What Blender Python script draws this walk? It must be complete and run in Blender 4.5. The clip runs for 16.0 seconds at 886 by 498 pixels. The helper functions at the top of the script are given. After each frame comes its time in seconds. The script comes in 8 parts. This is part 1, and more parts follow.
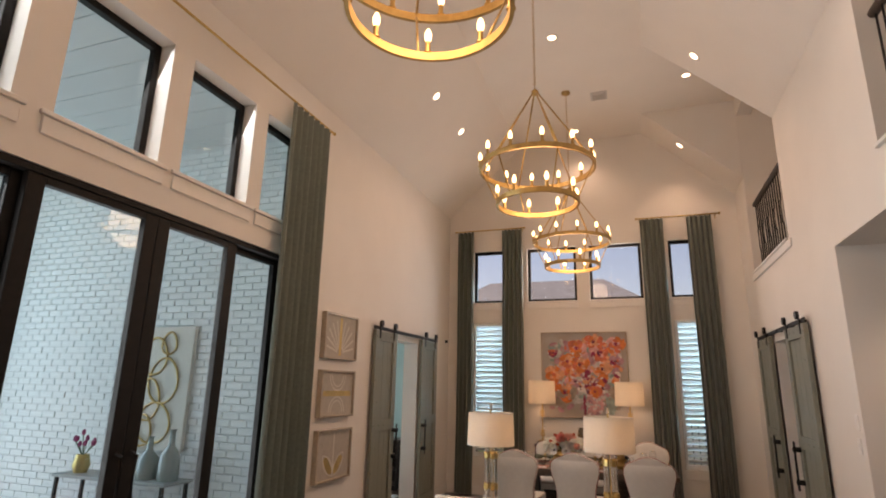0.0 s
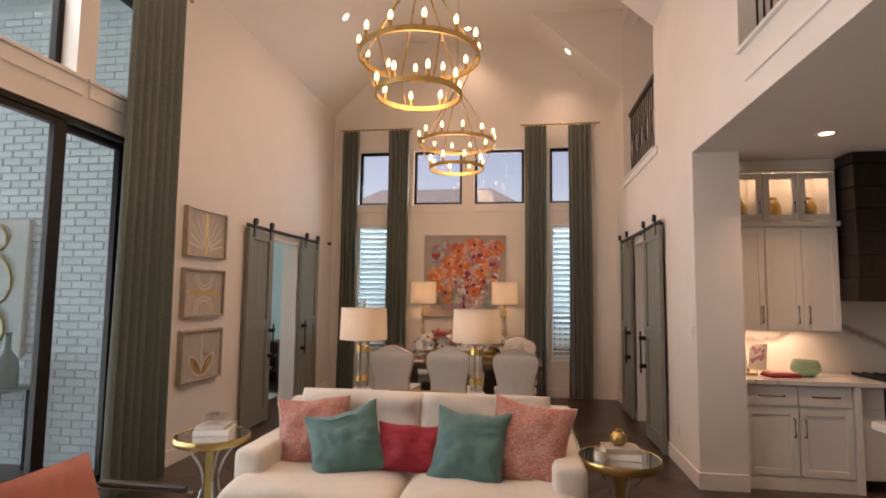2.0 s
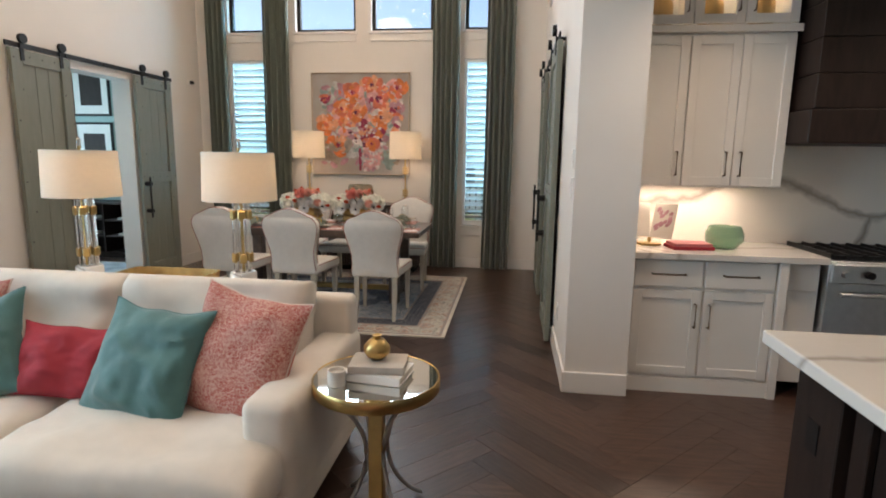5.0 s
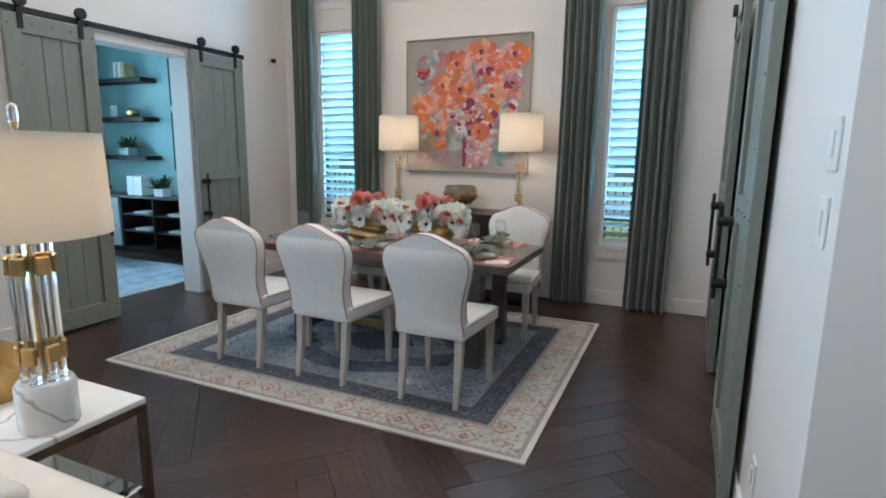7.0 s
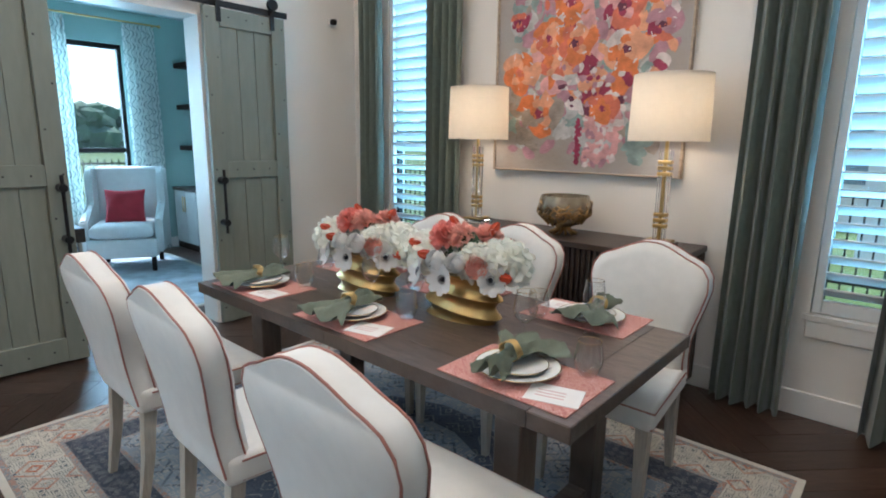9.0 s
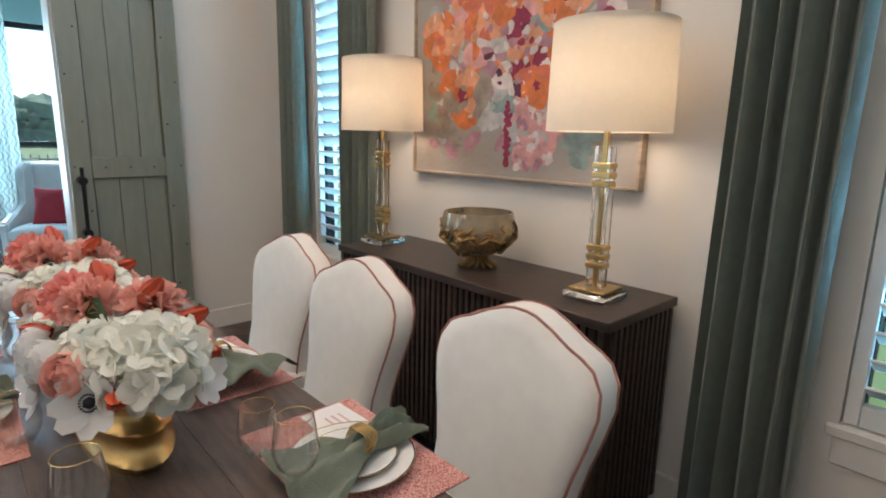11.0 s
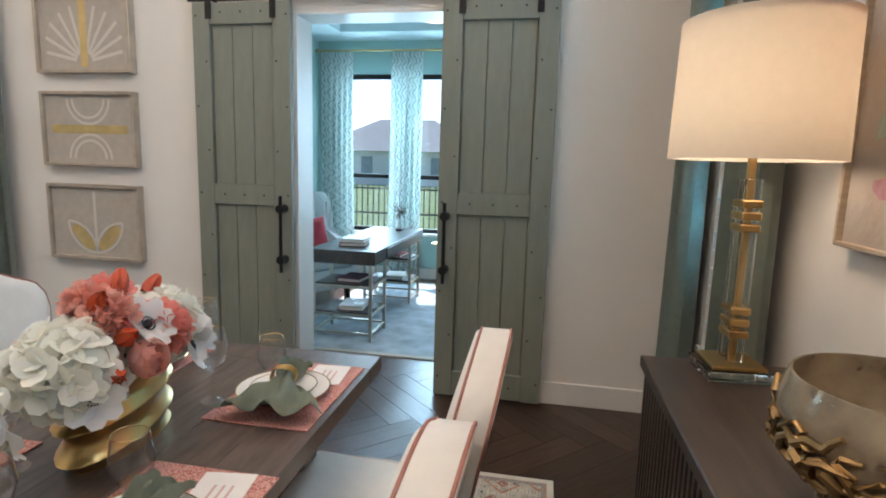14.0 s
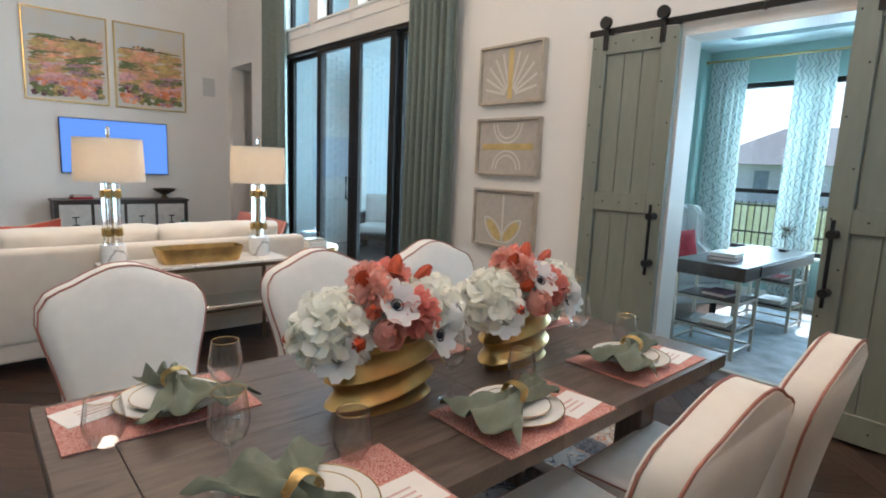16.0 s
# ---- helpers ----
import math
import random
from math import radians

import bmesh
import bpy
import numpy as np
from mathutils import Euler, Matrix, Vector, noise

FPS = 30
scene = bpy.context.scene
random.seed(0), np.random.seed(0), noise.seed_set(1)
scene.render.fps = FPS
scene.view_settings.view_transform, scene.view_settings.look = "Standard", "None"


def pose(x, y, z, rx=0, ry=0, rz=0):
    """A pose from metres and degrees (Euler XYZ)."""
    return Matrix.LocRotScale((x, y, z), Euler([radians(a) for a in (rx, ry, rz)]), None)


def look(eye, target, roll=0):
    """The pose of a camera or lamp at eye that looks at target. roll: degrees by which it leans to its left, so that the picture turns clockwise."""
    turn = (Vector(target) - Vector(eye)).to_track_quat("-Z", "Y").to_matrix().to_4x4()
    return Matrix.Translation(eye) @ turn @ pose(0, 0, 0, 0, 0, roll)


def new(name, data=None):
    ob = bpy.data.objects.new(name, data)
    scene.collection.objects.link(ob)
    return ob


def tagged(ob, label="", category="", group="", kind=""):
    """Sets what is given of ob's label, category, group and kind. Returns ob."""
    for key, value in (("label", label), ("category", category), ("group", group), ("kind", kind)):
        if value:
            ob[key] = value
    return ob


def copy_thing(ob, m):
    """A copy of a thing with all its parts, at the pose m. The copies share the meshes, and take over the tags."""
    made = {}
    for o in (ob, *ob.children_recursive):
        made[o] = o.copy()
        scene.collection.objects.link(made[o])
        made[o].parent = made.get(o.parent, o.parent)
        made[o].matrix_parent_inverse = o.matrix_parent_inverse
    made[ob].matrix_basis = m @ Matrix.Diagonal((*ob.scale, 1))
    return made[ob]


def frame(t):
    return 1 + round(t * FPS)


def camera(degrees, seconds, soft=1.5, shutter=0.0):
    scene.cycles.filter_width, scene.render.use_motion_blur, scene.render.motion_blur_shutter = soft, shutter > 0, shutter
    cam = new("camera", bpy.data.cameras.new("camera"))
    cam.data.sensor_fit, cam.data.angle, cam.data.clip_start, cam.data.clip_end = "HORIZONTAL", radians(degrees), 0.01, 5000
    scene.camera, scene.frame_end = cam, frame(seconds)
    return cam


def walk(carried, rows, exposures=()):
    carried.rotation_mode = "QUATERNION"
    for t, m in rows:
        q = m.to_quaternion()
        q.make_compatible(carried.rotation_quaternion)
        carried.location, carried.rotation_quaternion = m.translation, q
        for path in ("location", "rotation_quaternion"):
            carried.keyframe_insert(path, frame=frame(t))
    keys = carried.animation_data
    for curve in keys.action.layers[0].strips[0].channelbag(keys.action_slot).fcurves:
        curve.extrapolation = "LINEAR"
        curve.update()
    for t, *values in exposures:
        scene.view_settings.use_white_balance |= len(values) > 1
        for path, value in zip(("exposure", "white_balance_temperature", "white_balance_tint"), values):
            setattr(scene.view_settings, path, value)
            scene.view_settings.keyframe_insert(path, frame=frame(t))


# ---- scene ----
cam = camera(78.4, 16.0, soft=1.9)
PATH = [
    (0, (0.729, 0.027, 1.709), (0.075, 1.853, 2.196), 1.2),
    (0.5, (0.717, 0.018, 1.747), (0.164, 1.869, 2.268), 1.0),
    (1, (0.736, 0.067, 1.731), (0.281, 1.956, 2.206), 0.8),
    (1.5, (0.785, 0.164, 1.659), (0.424, 2.101, 2.003), 0.7),
    (2, (0.837, 0.236, 1.617), (0.548, 2.208, 1.783), 0.7),
    (2.5, (0.919, 0.283, 1.551), (0.707, 2.272, 1.533), 0.8),
    (3, (1.091, 0.389, 1.469), (0.945, 2.376, 1.298), 0.8),
    (3.5, (1.27, 0.643, 1.412), (1.181, 2.623, 1.147), 1.0),
    (3.7, (1.365, 0.79, 1.432), (1.285, 2.767, 1.14), 0.9),
    (5.8, (2.098, 2.603, 1.483), (1.653, 4.523, 1.147), 0.8),
    (6, (2.095, 2.807, 1.485), (1.594, 4.713, 1.146), 0.8),
    (6.5, (2.07, 3.343, 1.484), (1.417, 5.199, 1.124), 0.8),
    (7, (2.027, 3.853, 1.462), (1.229, 5.652, 1.107), 0.8),
    (7.5, (1.937, 4.385, 1.454), (1.01, 6.116, 1.075), 0.8),
    (8, (1.853, 4.886, 1.438), (0.802, 6.547, 1.069), 0.8),
    (8.2, (1.802, 5.07, 1.452), (0.709, 6.702, 1.078), 0.8),
    (10.3, (1.565, 6.94, 1.444), (0.072, 8.211, 1.048), 0.8),
    (10.5, (1.565, 7.044, 1.441), (0.081, 8.325, 1.042), 0.9),
    (11, (1.597, 7.241, 1.432), (0.148, 8.562, 1.032), 1.2),
    (11.5, (1.556, 7.422, 1.429), (0.083, 8.72, 1.046), 1.0),
    (12, (1.462, 7.656, 1.419), (-0.116, 8.832, 1.064), 0.9),
    (12.5, (1.392, 7.885, 1.425), (-0.35, 8.81, 1.098), 1.1),
    (13, (1.231, 8.1, 1.398), (-0.667, 8.646, 1.085), 1.4),
    (13.5, (1.01, 8.313, 1.408), (-0.963, 8.419, 1.098), 1.4),
    (14, (0.829, 8.4, 1.424), (-1.117, 8.05, 1.124), 1.7),
    (14.5, (0.779, 8.425, 1.424), (-1.054, 7.679, 1.13), 1.8),
    (15, (0.885, 8.534, 1.405), (-0.779, 7.464, 1.11), 2.0),
    (15.5, (1.023, 8.619, 1.405), (-0.463, 7.314, 1.106), 2.1),
    (16, (1.17, 8.619, 1.408), (-0.146, 7.143, 1.109), 2.4),
]
EXPOSURES = [(0.0, 0.13, 8300, 33), (1.0, 0.08, 8700, 37), (1.5, 0.12, 8600, 37), (2.5, 0.36, 8200, 34), (3.7, 0.52, 7650, 25), (5.8, 0.80, 6050, 14), (6.5, 0.82, 5750, 12), (7.0, 0.88, 5250, 9), (8.2, 1.02, 5300, 9), (10.3, 0.95, 5500, 11), (12.5, 0.95, 6300, 15), (14.5, 0.92, 5800, 12), (16.0, 0.90, 5950, 13)]
walk(cam, [(t, look(eye, target, roll)) for t, eye, target, roll in PATH], EXPOSURES)

# ---- light ----
world = bpy.data.worlds.new("sky")
scene.world = world
world.use_nodes = True
wn = world.node_tree.nodes
sky = wn.new("ShaderNodeTexSky")
sky.sky_type = "NISHITA"
sky.sun_disc = False
sky.dust_density = 1.2
sky.sun_elevation, sky.sun_rotation = radians(58), radians(-85)
wn["Background"].inputs[1].default_value = 0.15
world.node_tree.links.new(sky.outputs[0], wn["Background"].inputs[0])

sun = new("sun", bpy.data.lights.new("sun", "SUN"))
sun.data.energy, sun.data.angle, sun.data.color = 4.0, radians(0.5), (1.0, 0.95, 0.88)
sun.matrix_world = look((-6, -0.8, 10), (0, 0, 0))


def area(name, eye, target, w, h, power, color=(0.8, 0.92, 1.0)):
    d = bpy.data.lights.new(name, "AREA")
    d.shape, d.size, d.size_y, d.energy, d.color = "RECTANGLE", w, h, power, color
    o = new(name, d)
    o.matrix_world = look(eye, target)
    return o


def bulb_light(name, x, y, z, power, color=(1.0, 0.78, 0.55), r=0.05):
    d = bpy.data.lights.new(name, "POINT")
    d.energy, d.color, d.shadow_soft_size = power, color, r
    o = new(name, d)
    o.location = (x, y, z)
    return o


WARM = (1.0, 0.80, 0.60)
CHAND, CANPOW = 20, 24
area("daylight_slider", (-2.62, 2.6, 1.5), (0, 2.6, 1.3), 3.2, 2.5, 88, (0.66, 0.88, 1.0))
area("daylight_transom", (-2.62, 2.6, 3.7), (0, 2.6, 2.6), 3.2, 0.9, 36, (0.7, 0.9, 1.0))
area("daylight_patio", (-7.75, 2.5, 2.0), (0, 3.2, 1.8), 4.2, 3.8, 160, (0.38, 0.76, 1.0))
area("daylight_far_left", (-1.69, 9.44, 2.2), (-1.69, 0, 1.6), 0.5, 2.6, 28, (0.36, 0.77, 1.0))
area("daylight_far_right", (1.56, 9.44, 2.2), (1.56, 0, 1.6), 0.5, 2.6, 28, (0.36, 0.77, 1.0))
area("daylight_far_top", (-0.06, 9.44, 3.6), (-0.06, 0, 2.0), 1.7, 0.85, 30)
area("daylight_office", (-6.05, 7.2, 1.6), (0, 7.4, 0.9), 2.5, 1.9, 125, (0.62, 0.87, 1.0))

# ---- materials ----


def mat(name, color, rough=0.6, metal=0.0, vary=0.08, scale=8.0, bump=0.05, bscale=60.0, stretch=(1, 1, 1), coord="Object", color2=None, sheen=0.0, emit=0.0, random_obj=0.0, coat=0.0):
    m = bpy.data.materials.new(name)
    m.use_nodes = True
    n, l = m.node_tree.nodes, m.node_tree.links
    b = n["Principled BSDF"]
    b.inputs["Roughness"].default_value = rough
    b.inputs["Metallic"].default_value = metal
    b.inputs["Sheen Weight"].default_value = sheen
    b.inputs["Coat Weight"].default_value = coat
    tc, mp = n.new("ShaderNodeTexCoord"), n.new("ShaderNodeMapping")
    mp.inputs["Scale"].default_value = stretch
    l.new(tc.outputs[coord], mp.inputs[0])
    a, c = n.new("ShaderNodeTexNoise"), n.new("ShaderNodeTexNoise")
    a.inputs["Scale"].default_value, a.inputs["Detail"].default_value = scale, 5
    c.inputs["Scale"].default_value, c.inputs["Detail"].default_value = bscale, 3
    l.new(mp.outputs[0], a.inputs["Vector"])
    l.new(mp.outputs[0], c.inputs["Vector"])
    r = n.new("ShaderNodeValToRGB")
    r.color_ramp.elements[0].position, r.color_ramp.elements[1].position = 0.3, 0.7
    lo = color2 if color2 else [v * (1 - vary) for v in color]
    hi = color if color2 else [min(1, v * (1 + vary)) for v in color]
    r.color_ramp.elements[0].color, r.color_ramp.elements[1].color = (*lo, 1), (*hi, 1)
    l.new(a.outputs[0], r.inputs[0])
    out = r.outputs[0]
    if random_obj:
        oi, hs, mr = n.new("ShaderNodeObjectInfo"), n.new("ShaderNodeHueSaturation"), n.new("ShaderNodeMapRange")
        mr.inputs[3].default_value, mr.inputs[4].default_value = 1 - random_obj, 1 + random_obj
        l.new(oi.outputs["Random"], mr.inputs[0])
        l.new(mr.outputs[0], hs.inputs["Value"])
        l.new(out, hs.inputs["Color"])
        out = hs.outputs[0]
    l.new(out, b.inputs["Base Color"])
    if bump:
        bp = n.new("ShaderNodeBump")
        bp.inputs["Strength"].default_value, bp.inputs["Distance"].default_value = bump, 0.01
        l.new(c.outputs[0], bp.inputs["Height"])
        l.new(bp.outputs[0], b.inputs["Normal"])
    if emit:
        b.inputs["Emission Color"].default_value = (*color, 1)
        b.inputs["Emission Strength"].default_value = emit
    return m


def glass(name, tint=(0.95, 0.98, 0.98), rough=0.0, thin=True, gloss=0.7, fall=4.0, floor=0.035):
    """Thin window glass: mostly clear with a Fresnel gloss; or solid glass."""
    m = bpy.data.materials.new(name)
    m.use_nodes = True
    n, l = m.node_tree.nodes, m.node_tree.links
    if not thin:
        b = n["Principled BSDF"]
        b.inputs["Transmission Weight"].default_value, b.inputs["Roughness"].default_value = 1.0, rough
        b.inputs["Base Color"].default_value, b.inputs["IOR"].default_value = (*tint, 1), 1.45
        return m
    t, g, x, f = n.new("ShaderNodeBsdfTransparent"), n.new("ShaderNodeBsdfGlossy"), n.new("ShaderNodeMixShader"), n.new("ShaderNodeLayerWeight")
    t.inputs[0].default_value = (*tint, 1)
    g.inputs["Roughness"].default_value = rough
    f.inputs[0].default_value = 0.5
    p, q = n.new("ShaderNodeMath"), n.new("ShaderNodeMath")
    p.operation, p.inputs[1].default_value = "POWER", fall
    q.operation, q.inputs[1].default_value, q.inputs[2].default_value = "MULTIPLY_ADD", gloss, floor
    l.new(f.outputs["Facing"], p.inputs[0])
    l.new(p.outputs[0], q.inputs[0])
    l.new(q.outputs[0], x.inputs[0])
    l.new(t.outputs[0], x.inputs[1])
    l.new(g.outputs[0], x.inputs[2])
    l.new(x.outputs[0], n["Material Output"].inputs[0])
    return m


def marble(name, base=(0.82, 0.80, 0.77), vein=(0.42, 0.38, 0.34), scale=1.3, rough=0.15, width=0.04):
    m = mat(name, base, rough, vary=0.03, scale=3, bump=0.0)
    n, l = m.node_tree.nodes, m.node_tree.links
    b = n["Principled BSDF"]
    src = b.inputs["Base Color"].links[0].from_socket
    tc, no, ad, vo, rp, mx = n.new("ShaderNodeTexCoord"), n.new("ShaderNodeTexNoise"), n.new("ShaderNodeMixRGB"), n.new("ShaderNodeTexVoronoi"), n.new("ShaderNodeValToRGB"), n.new("ShaderNodeMixRGB")
    no.inputs["Scale"].default_value, no.inputs["Detail"].default_value = 2.2, 6
    ad.blend_type, ad.inputs[0].default_value = "ADD", 0.35
    l.new(tc.outputs["Object"], no.inputs["Vector"])
    l.new(tc.outputs["Object"], ad.inputs[1])
    l.new(no.outputs["Color"], ad.inputs[2])
    vo.feature = "DISTANCE_TO_EDGE"
    vo.inputs["Scale"].default_value = scale
    l.new(ad.outputs[0], vo.inputs["Vector"])
    rp.color_ramp.elements[0].color, rp.color_ramp.elements[1].color = (1, 1, 1, 1), (0, 0, 0, 1)
    rp.color_ramp.elements[1].position = width
    l.new(vo.outputs["Distance"], rp.inputs[0])
    l.new(rp.outputs[0], mx.inputs[0])
    l.new(src, mx.inputs[1])
    mx.inputs[2].default_value = (*vein, 1)
    l.new(mx.outputs[0], b.inputs["Base Color"])
    return m


def patterned(name, ground, motif, motif2, scale=9.0, rough=0.9, cut=0.22, worn=0.5, fine=1.9, jitter=0.45):
    """Woven cloth with small motifs in two colours, worn unevenly."""
    m = mat(name, ground, rough, vary=0.12, scale=5, bump=0.25, bscale=350)
    n, l = m.node_tree.nodes, m.node_tree.links
    b = n["Principled BSDF"]
    src = b.inputs["Base Color"].links[0].from_socket
    tc = n.new("ShaderNodeTexCoord")
    for k, (col, sc, c) in enumerate(((motif, scale, cut), (motif2, scale * fine, cut * 0.8))):
        vo, rp, mx, no, mu = n.new("ShaderNodeTexVoronoi"), n.new("ShaderNodeValToRGB"), n.new("ShaderNodeMixRGB"), n.new("ShaderNodeTexNoise"), n.new("ShaderNodeMath")
        vo.distance = "CHEBYCHEV" if k else "MANHATTAN"
        vo.inputs["Scale"].default_value = sc
        vo.inputs["Randomness"].default_value = jitter
        l.new(tc.outputs["Object"], vo.inputs["Vector"])
        rp.color_ramp.interpolation = "CONSTANT"
        e = rp.color_ramp.elements
        e[0].color, e[1].color = (0, 0, 0, 1), (1, 1, 1, 1)
        e[1].position = c * 0.55
        x = e.new(c)
        x.color = (0, 0, 0, 1)
        x = e.new(min(0.98, c * 1.9))
        x.color = (0.8, 0.8, 0.8, 1)
        x = e.new(min(0.99, c * 2.3))
        x.color = (0, 0, 0, 1)
        l.new(vo.outputs["Distance"], rp.inputs[0])
        no.inputs["Scale"].default_value = 14
        l.new(tc.outputs["Object"], no.inputs["Vector"])
        mu.operation = "MULTIPLY"
        l.new(rp.outputs[0], mu.inputs[0])
        l.new(no.outputs[0], mu.inputs[1])
        mu2 = n.new("ShaderNodeMath")
        mu2.operation = "MULTIPLY"
        mu2.inputs[1].default_value = 1.8 * (1 - worn * 0.5)
        mu2.use_clamp = True
        l.new(mu.outputs[0], mu2.inputs[0])
        l.new(mu2.outputs[0], mx.inputs[0])
        l.new(src, mx.inputs[1])
        mx.inputs[2].default_value = (*col, 1)
        src = mx.outputs[0]
    l.new(src, b.inputs["Base Color"])
    return m


def shade_cloth(name, color):
    """Lamp-shade linen that lets light through."""
    m = mat(name, color, 0.9, vary=0.03, scale=40, bump=0.1, bscale=400)
    n, l = m.node_tree.nodes, m.node_tree.links
    t, x = n.new("ShaderNodeBsdfTranslucent"), n.new("ShaderNodeMixShader")
    t.inputs[0].default_value = (*color, 1)
    x.inputs[0].default_value = 0.45
    l.new(n["Principled BSDF"].outputs[0], x.inputs[1])
    l.new(t.outputs[0], x.inputs[2])
    l.new(x.outputs[0], n["Material Output"].inputs[0])
    return m


def glow(name, color, strength):
    m = bpy.data.materials.new(name)
    m.use_nodes = True
    n, l = m.node_tree.nodes, m.node_tree.links
    e = n.new("ShaderNodeEmission")
    e.inputs[0].default_value, e.inputs[1].default_value = (*color, 1), strength
    l.new(e.outputs[0], n["Material Output"].inputs[0])
    return m


M_WALL = mat("wall_paint", (0.78, 0.74, 0.69), 0.75, vary=0.02, scale=2, bump=0.06, bscale=180)
M_CEIL = mat("ceiling_paint", (0.80, 0.76, 0.71), 0.85, vary=0.015, scale=2, bump=0.08, bscale=150)
M_TRIM = mat("trim_paint", (0.80, 0.77, 0.73), 0.4, vary=0.02, scale=4, bump=0.01)
M_TEAL = mat("teal_paint", (0.33, 0.48, 0.46), 0.7, vary=0.03, scale=2, bump=0.05, bscale=180)
M_FLOOR = mat("dark_oak_floor", (0.050, 0.028, 0.020), 0.28, vary=0.45, scale=5, bump=0.12, bscale=30, stretch=(1, 9, 1), random_obj=0.35)
M_GAP = mat("floor_joint", (0.018, 0.010, 0.007), 0.6, vary=0.1)
M_BLACK = mat("black_frame", (0.012, 0.010, 0.009), 0.5, vary=0.2, scale=20, bump=0.02)
for _m in (M_BLACK,):
    _m.node_tree.nodes["Principled BSDF"].inputs["Specular IOR Level"].default_value = 0.2
M_IRON = mat("black_iron", (0.02, 0.019, 0.019), 0.45, metal=0.6, vary=0.2, scale=30, bump=0.1)
M_SAGE = mat("sage_paint", (0.215, 0.225, 0.185), 0.5, vary=0.06, scale=6, bump=0.05, bscale=50, stretch=(6, 6, 1))
M_CURTAIN = mat("green_velvet", (0.124, 0.150, 0.123), 0.5, vary=0.12, scale=30, bump=0.1, bscale=120, sheen=0.35)
M_WHITE_CLOTH = mat("cream_upholstery", (0.66, 0.60, 0.52), 0.9, vary=0.04, scale=12, bump=0.2, bscale=350, sheen=0.2)
M_CHAIR = mat("white_linen", (0.74, 0.71, 0.66), 0.85, vary=0.03, scale=20, bump=0.15, bscale=500, sheen=0.15)
M_PIPING = mat("rust_piping", (0.36, 0.16, 0.125), 0.8, vary=0.1, scale=40)
M_LEG = mat("pale_grey_wood", (0.46, 0.41, 0.34), 0.55, vary=0.15, scale=10, bump=0.1, stretch=(8, 8, 1))
M_DKWOOD = mat("dark_walnut", (0.040, 0.026, 0.020), 0.40, vary=0.4, scale=4, bump=0.12, bscale=25, stretch=(1, 10, 10))
M_TABLE = mat("dark_table_wood", (0.095, 0.068, 0.054), 0.36, vary=0.35, scale=4, bump=0.12, bscale=30, stretch=(2, 12, 2), random_obj=0.22)
M_ISLAND = mat("espresso_cabinet", (0.021, 0.012, 0.009), 0.52, vary=0.3, scale=5, bump=0.08, stretch=(6, 6, 1))
M_ISLAND.node_tree.nodes["Principled BSDF"].inputs["Specular IOR Level"].default_value = 0.25
M_GOLD = mat("brushed_brass", (0.55, 0.38, 0.15), 0.32, metal=1.0, vary=0.1, scale=20, bump=0.06, bscale=80)
M_GOLDRING = mat("aged_gold_leaf", (0.50, 0.33, 0.13), 0.42, metal=0.9, vary=0.2, scale=14, bump=0.15, bscale=60)
M_STEEL = mat("brushed_steel", (0.55, 0.55, 0.54), 0.3, metal=1.0, vary=0.06, scale=20, bump=0.03)
M_CAB = mat("white_cabinet_paint", (0.76, 0.73, 0.68), 0.35, vary=0.02, scale=4, bump=0.01)
M_MARBLE = marble("white_marble", base=(0.66, 0.63, 0.58), vein=(0.40, 0.36, 0.32), scale=1.1, rough=0.08, width=0.03)
M_SLAB = marble("veined_backsplash", base=(0.80, 0.76, 0.70), vein=(0.36, 0.32, 0.28), scale=0.75, width=0.03)
M_PLAIN_MARBLE = marble("white_lamp_marble", scale=3.0, width=0.02)
M_CORAL = mat("coral_leather", (0.56, 0.20, 0.145), 0.55, vary=0.10, scale=10, bump=0.2, bscale=120)
M_PILLOW_TEAL = mat("teal_velvet", (0.055, 0.155, 0.150), 0.7, vary=0.15, scale=12, bump=0.15, bscale=120, sheen=0.3)
M_PILLOW_RED = mat("red_cloth", (0.33, 0.022, 0.035), 0.85, vary=0.1, scale=12, bump=0.2, bscale=300)
M_PILLOW_CORAL = patterned("coral_spotted_cloth", (0.55, 0.33, 0.27), (0.36, 0.07, 0.055), (0.36, 0.07, 0.055), scale=55, cut=0.5, worn=0.0)
M_BRICK = mat("white_painted_brick", (0.72, 0.73, 0.72), 0.75, vary=0.05, scale=12, bump=0.35, bscale=40, random_obj=0.04)
M_MORTAR = mat("white_mortar", (0.62, 0.63, 0.62), 0.9, vary=0.05, bump=0.3)
M_GLASS = glass("window_glass")
M_CLEAR = glass("clear_glass", (0.985, 0.988, 0.988), rough=0.02, gloss=0.85, fall=2.6, floor=0.05)
M_CRYSTAL = glass("crystal", (0.97, 0.98, 0.97), thin=False)
M_MIRROR = mat("mirror", (0.75, 0.76, 0.74), 0.03, metal=1.0, vary=0.02, bump=0)
M_SHADE = shade_cloth("linen_shade", (0.80, 0.75, 0.67))
M_SHUTTER = mat("shutter_paint", (0.78, 0.80, 0.80), 0.45, vary=0.02, bump=0.01)
M_BULB = glow("warm_bulb", (1.0, 0.66, 0.32), 6.0)
M_CAN = glow("downlight_lens", (1.0, 0.80, 0.55), 6.0)
M_RUGF = patterned("rug_field_blue", (0.24, 0.28, 0.32), (0.05, 0.07, 0.11), (0.40, 0.38, 0.35), scale=7, cut=0.30, worn=0.0, fine=3.1, jitter=0.75)
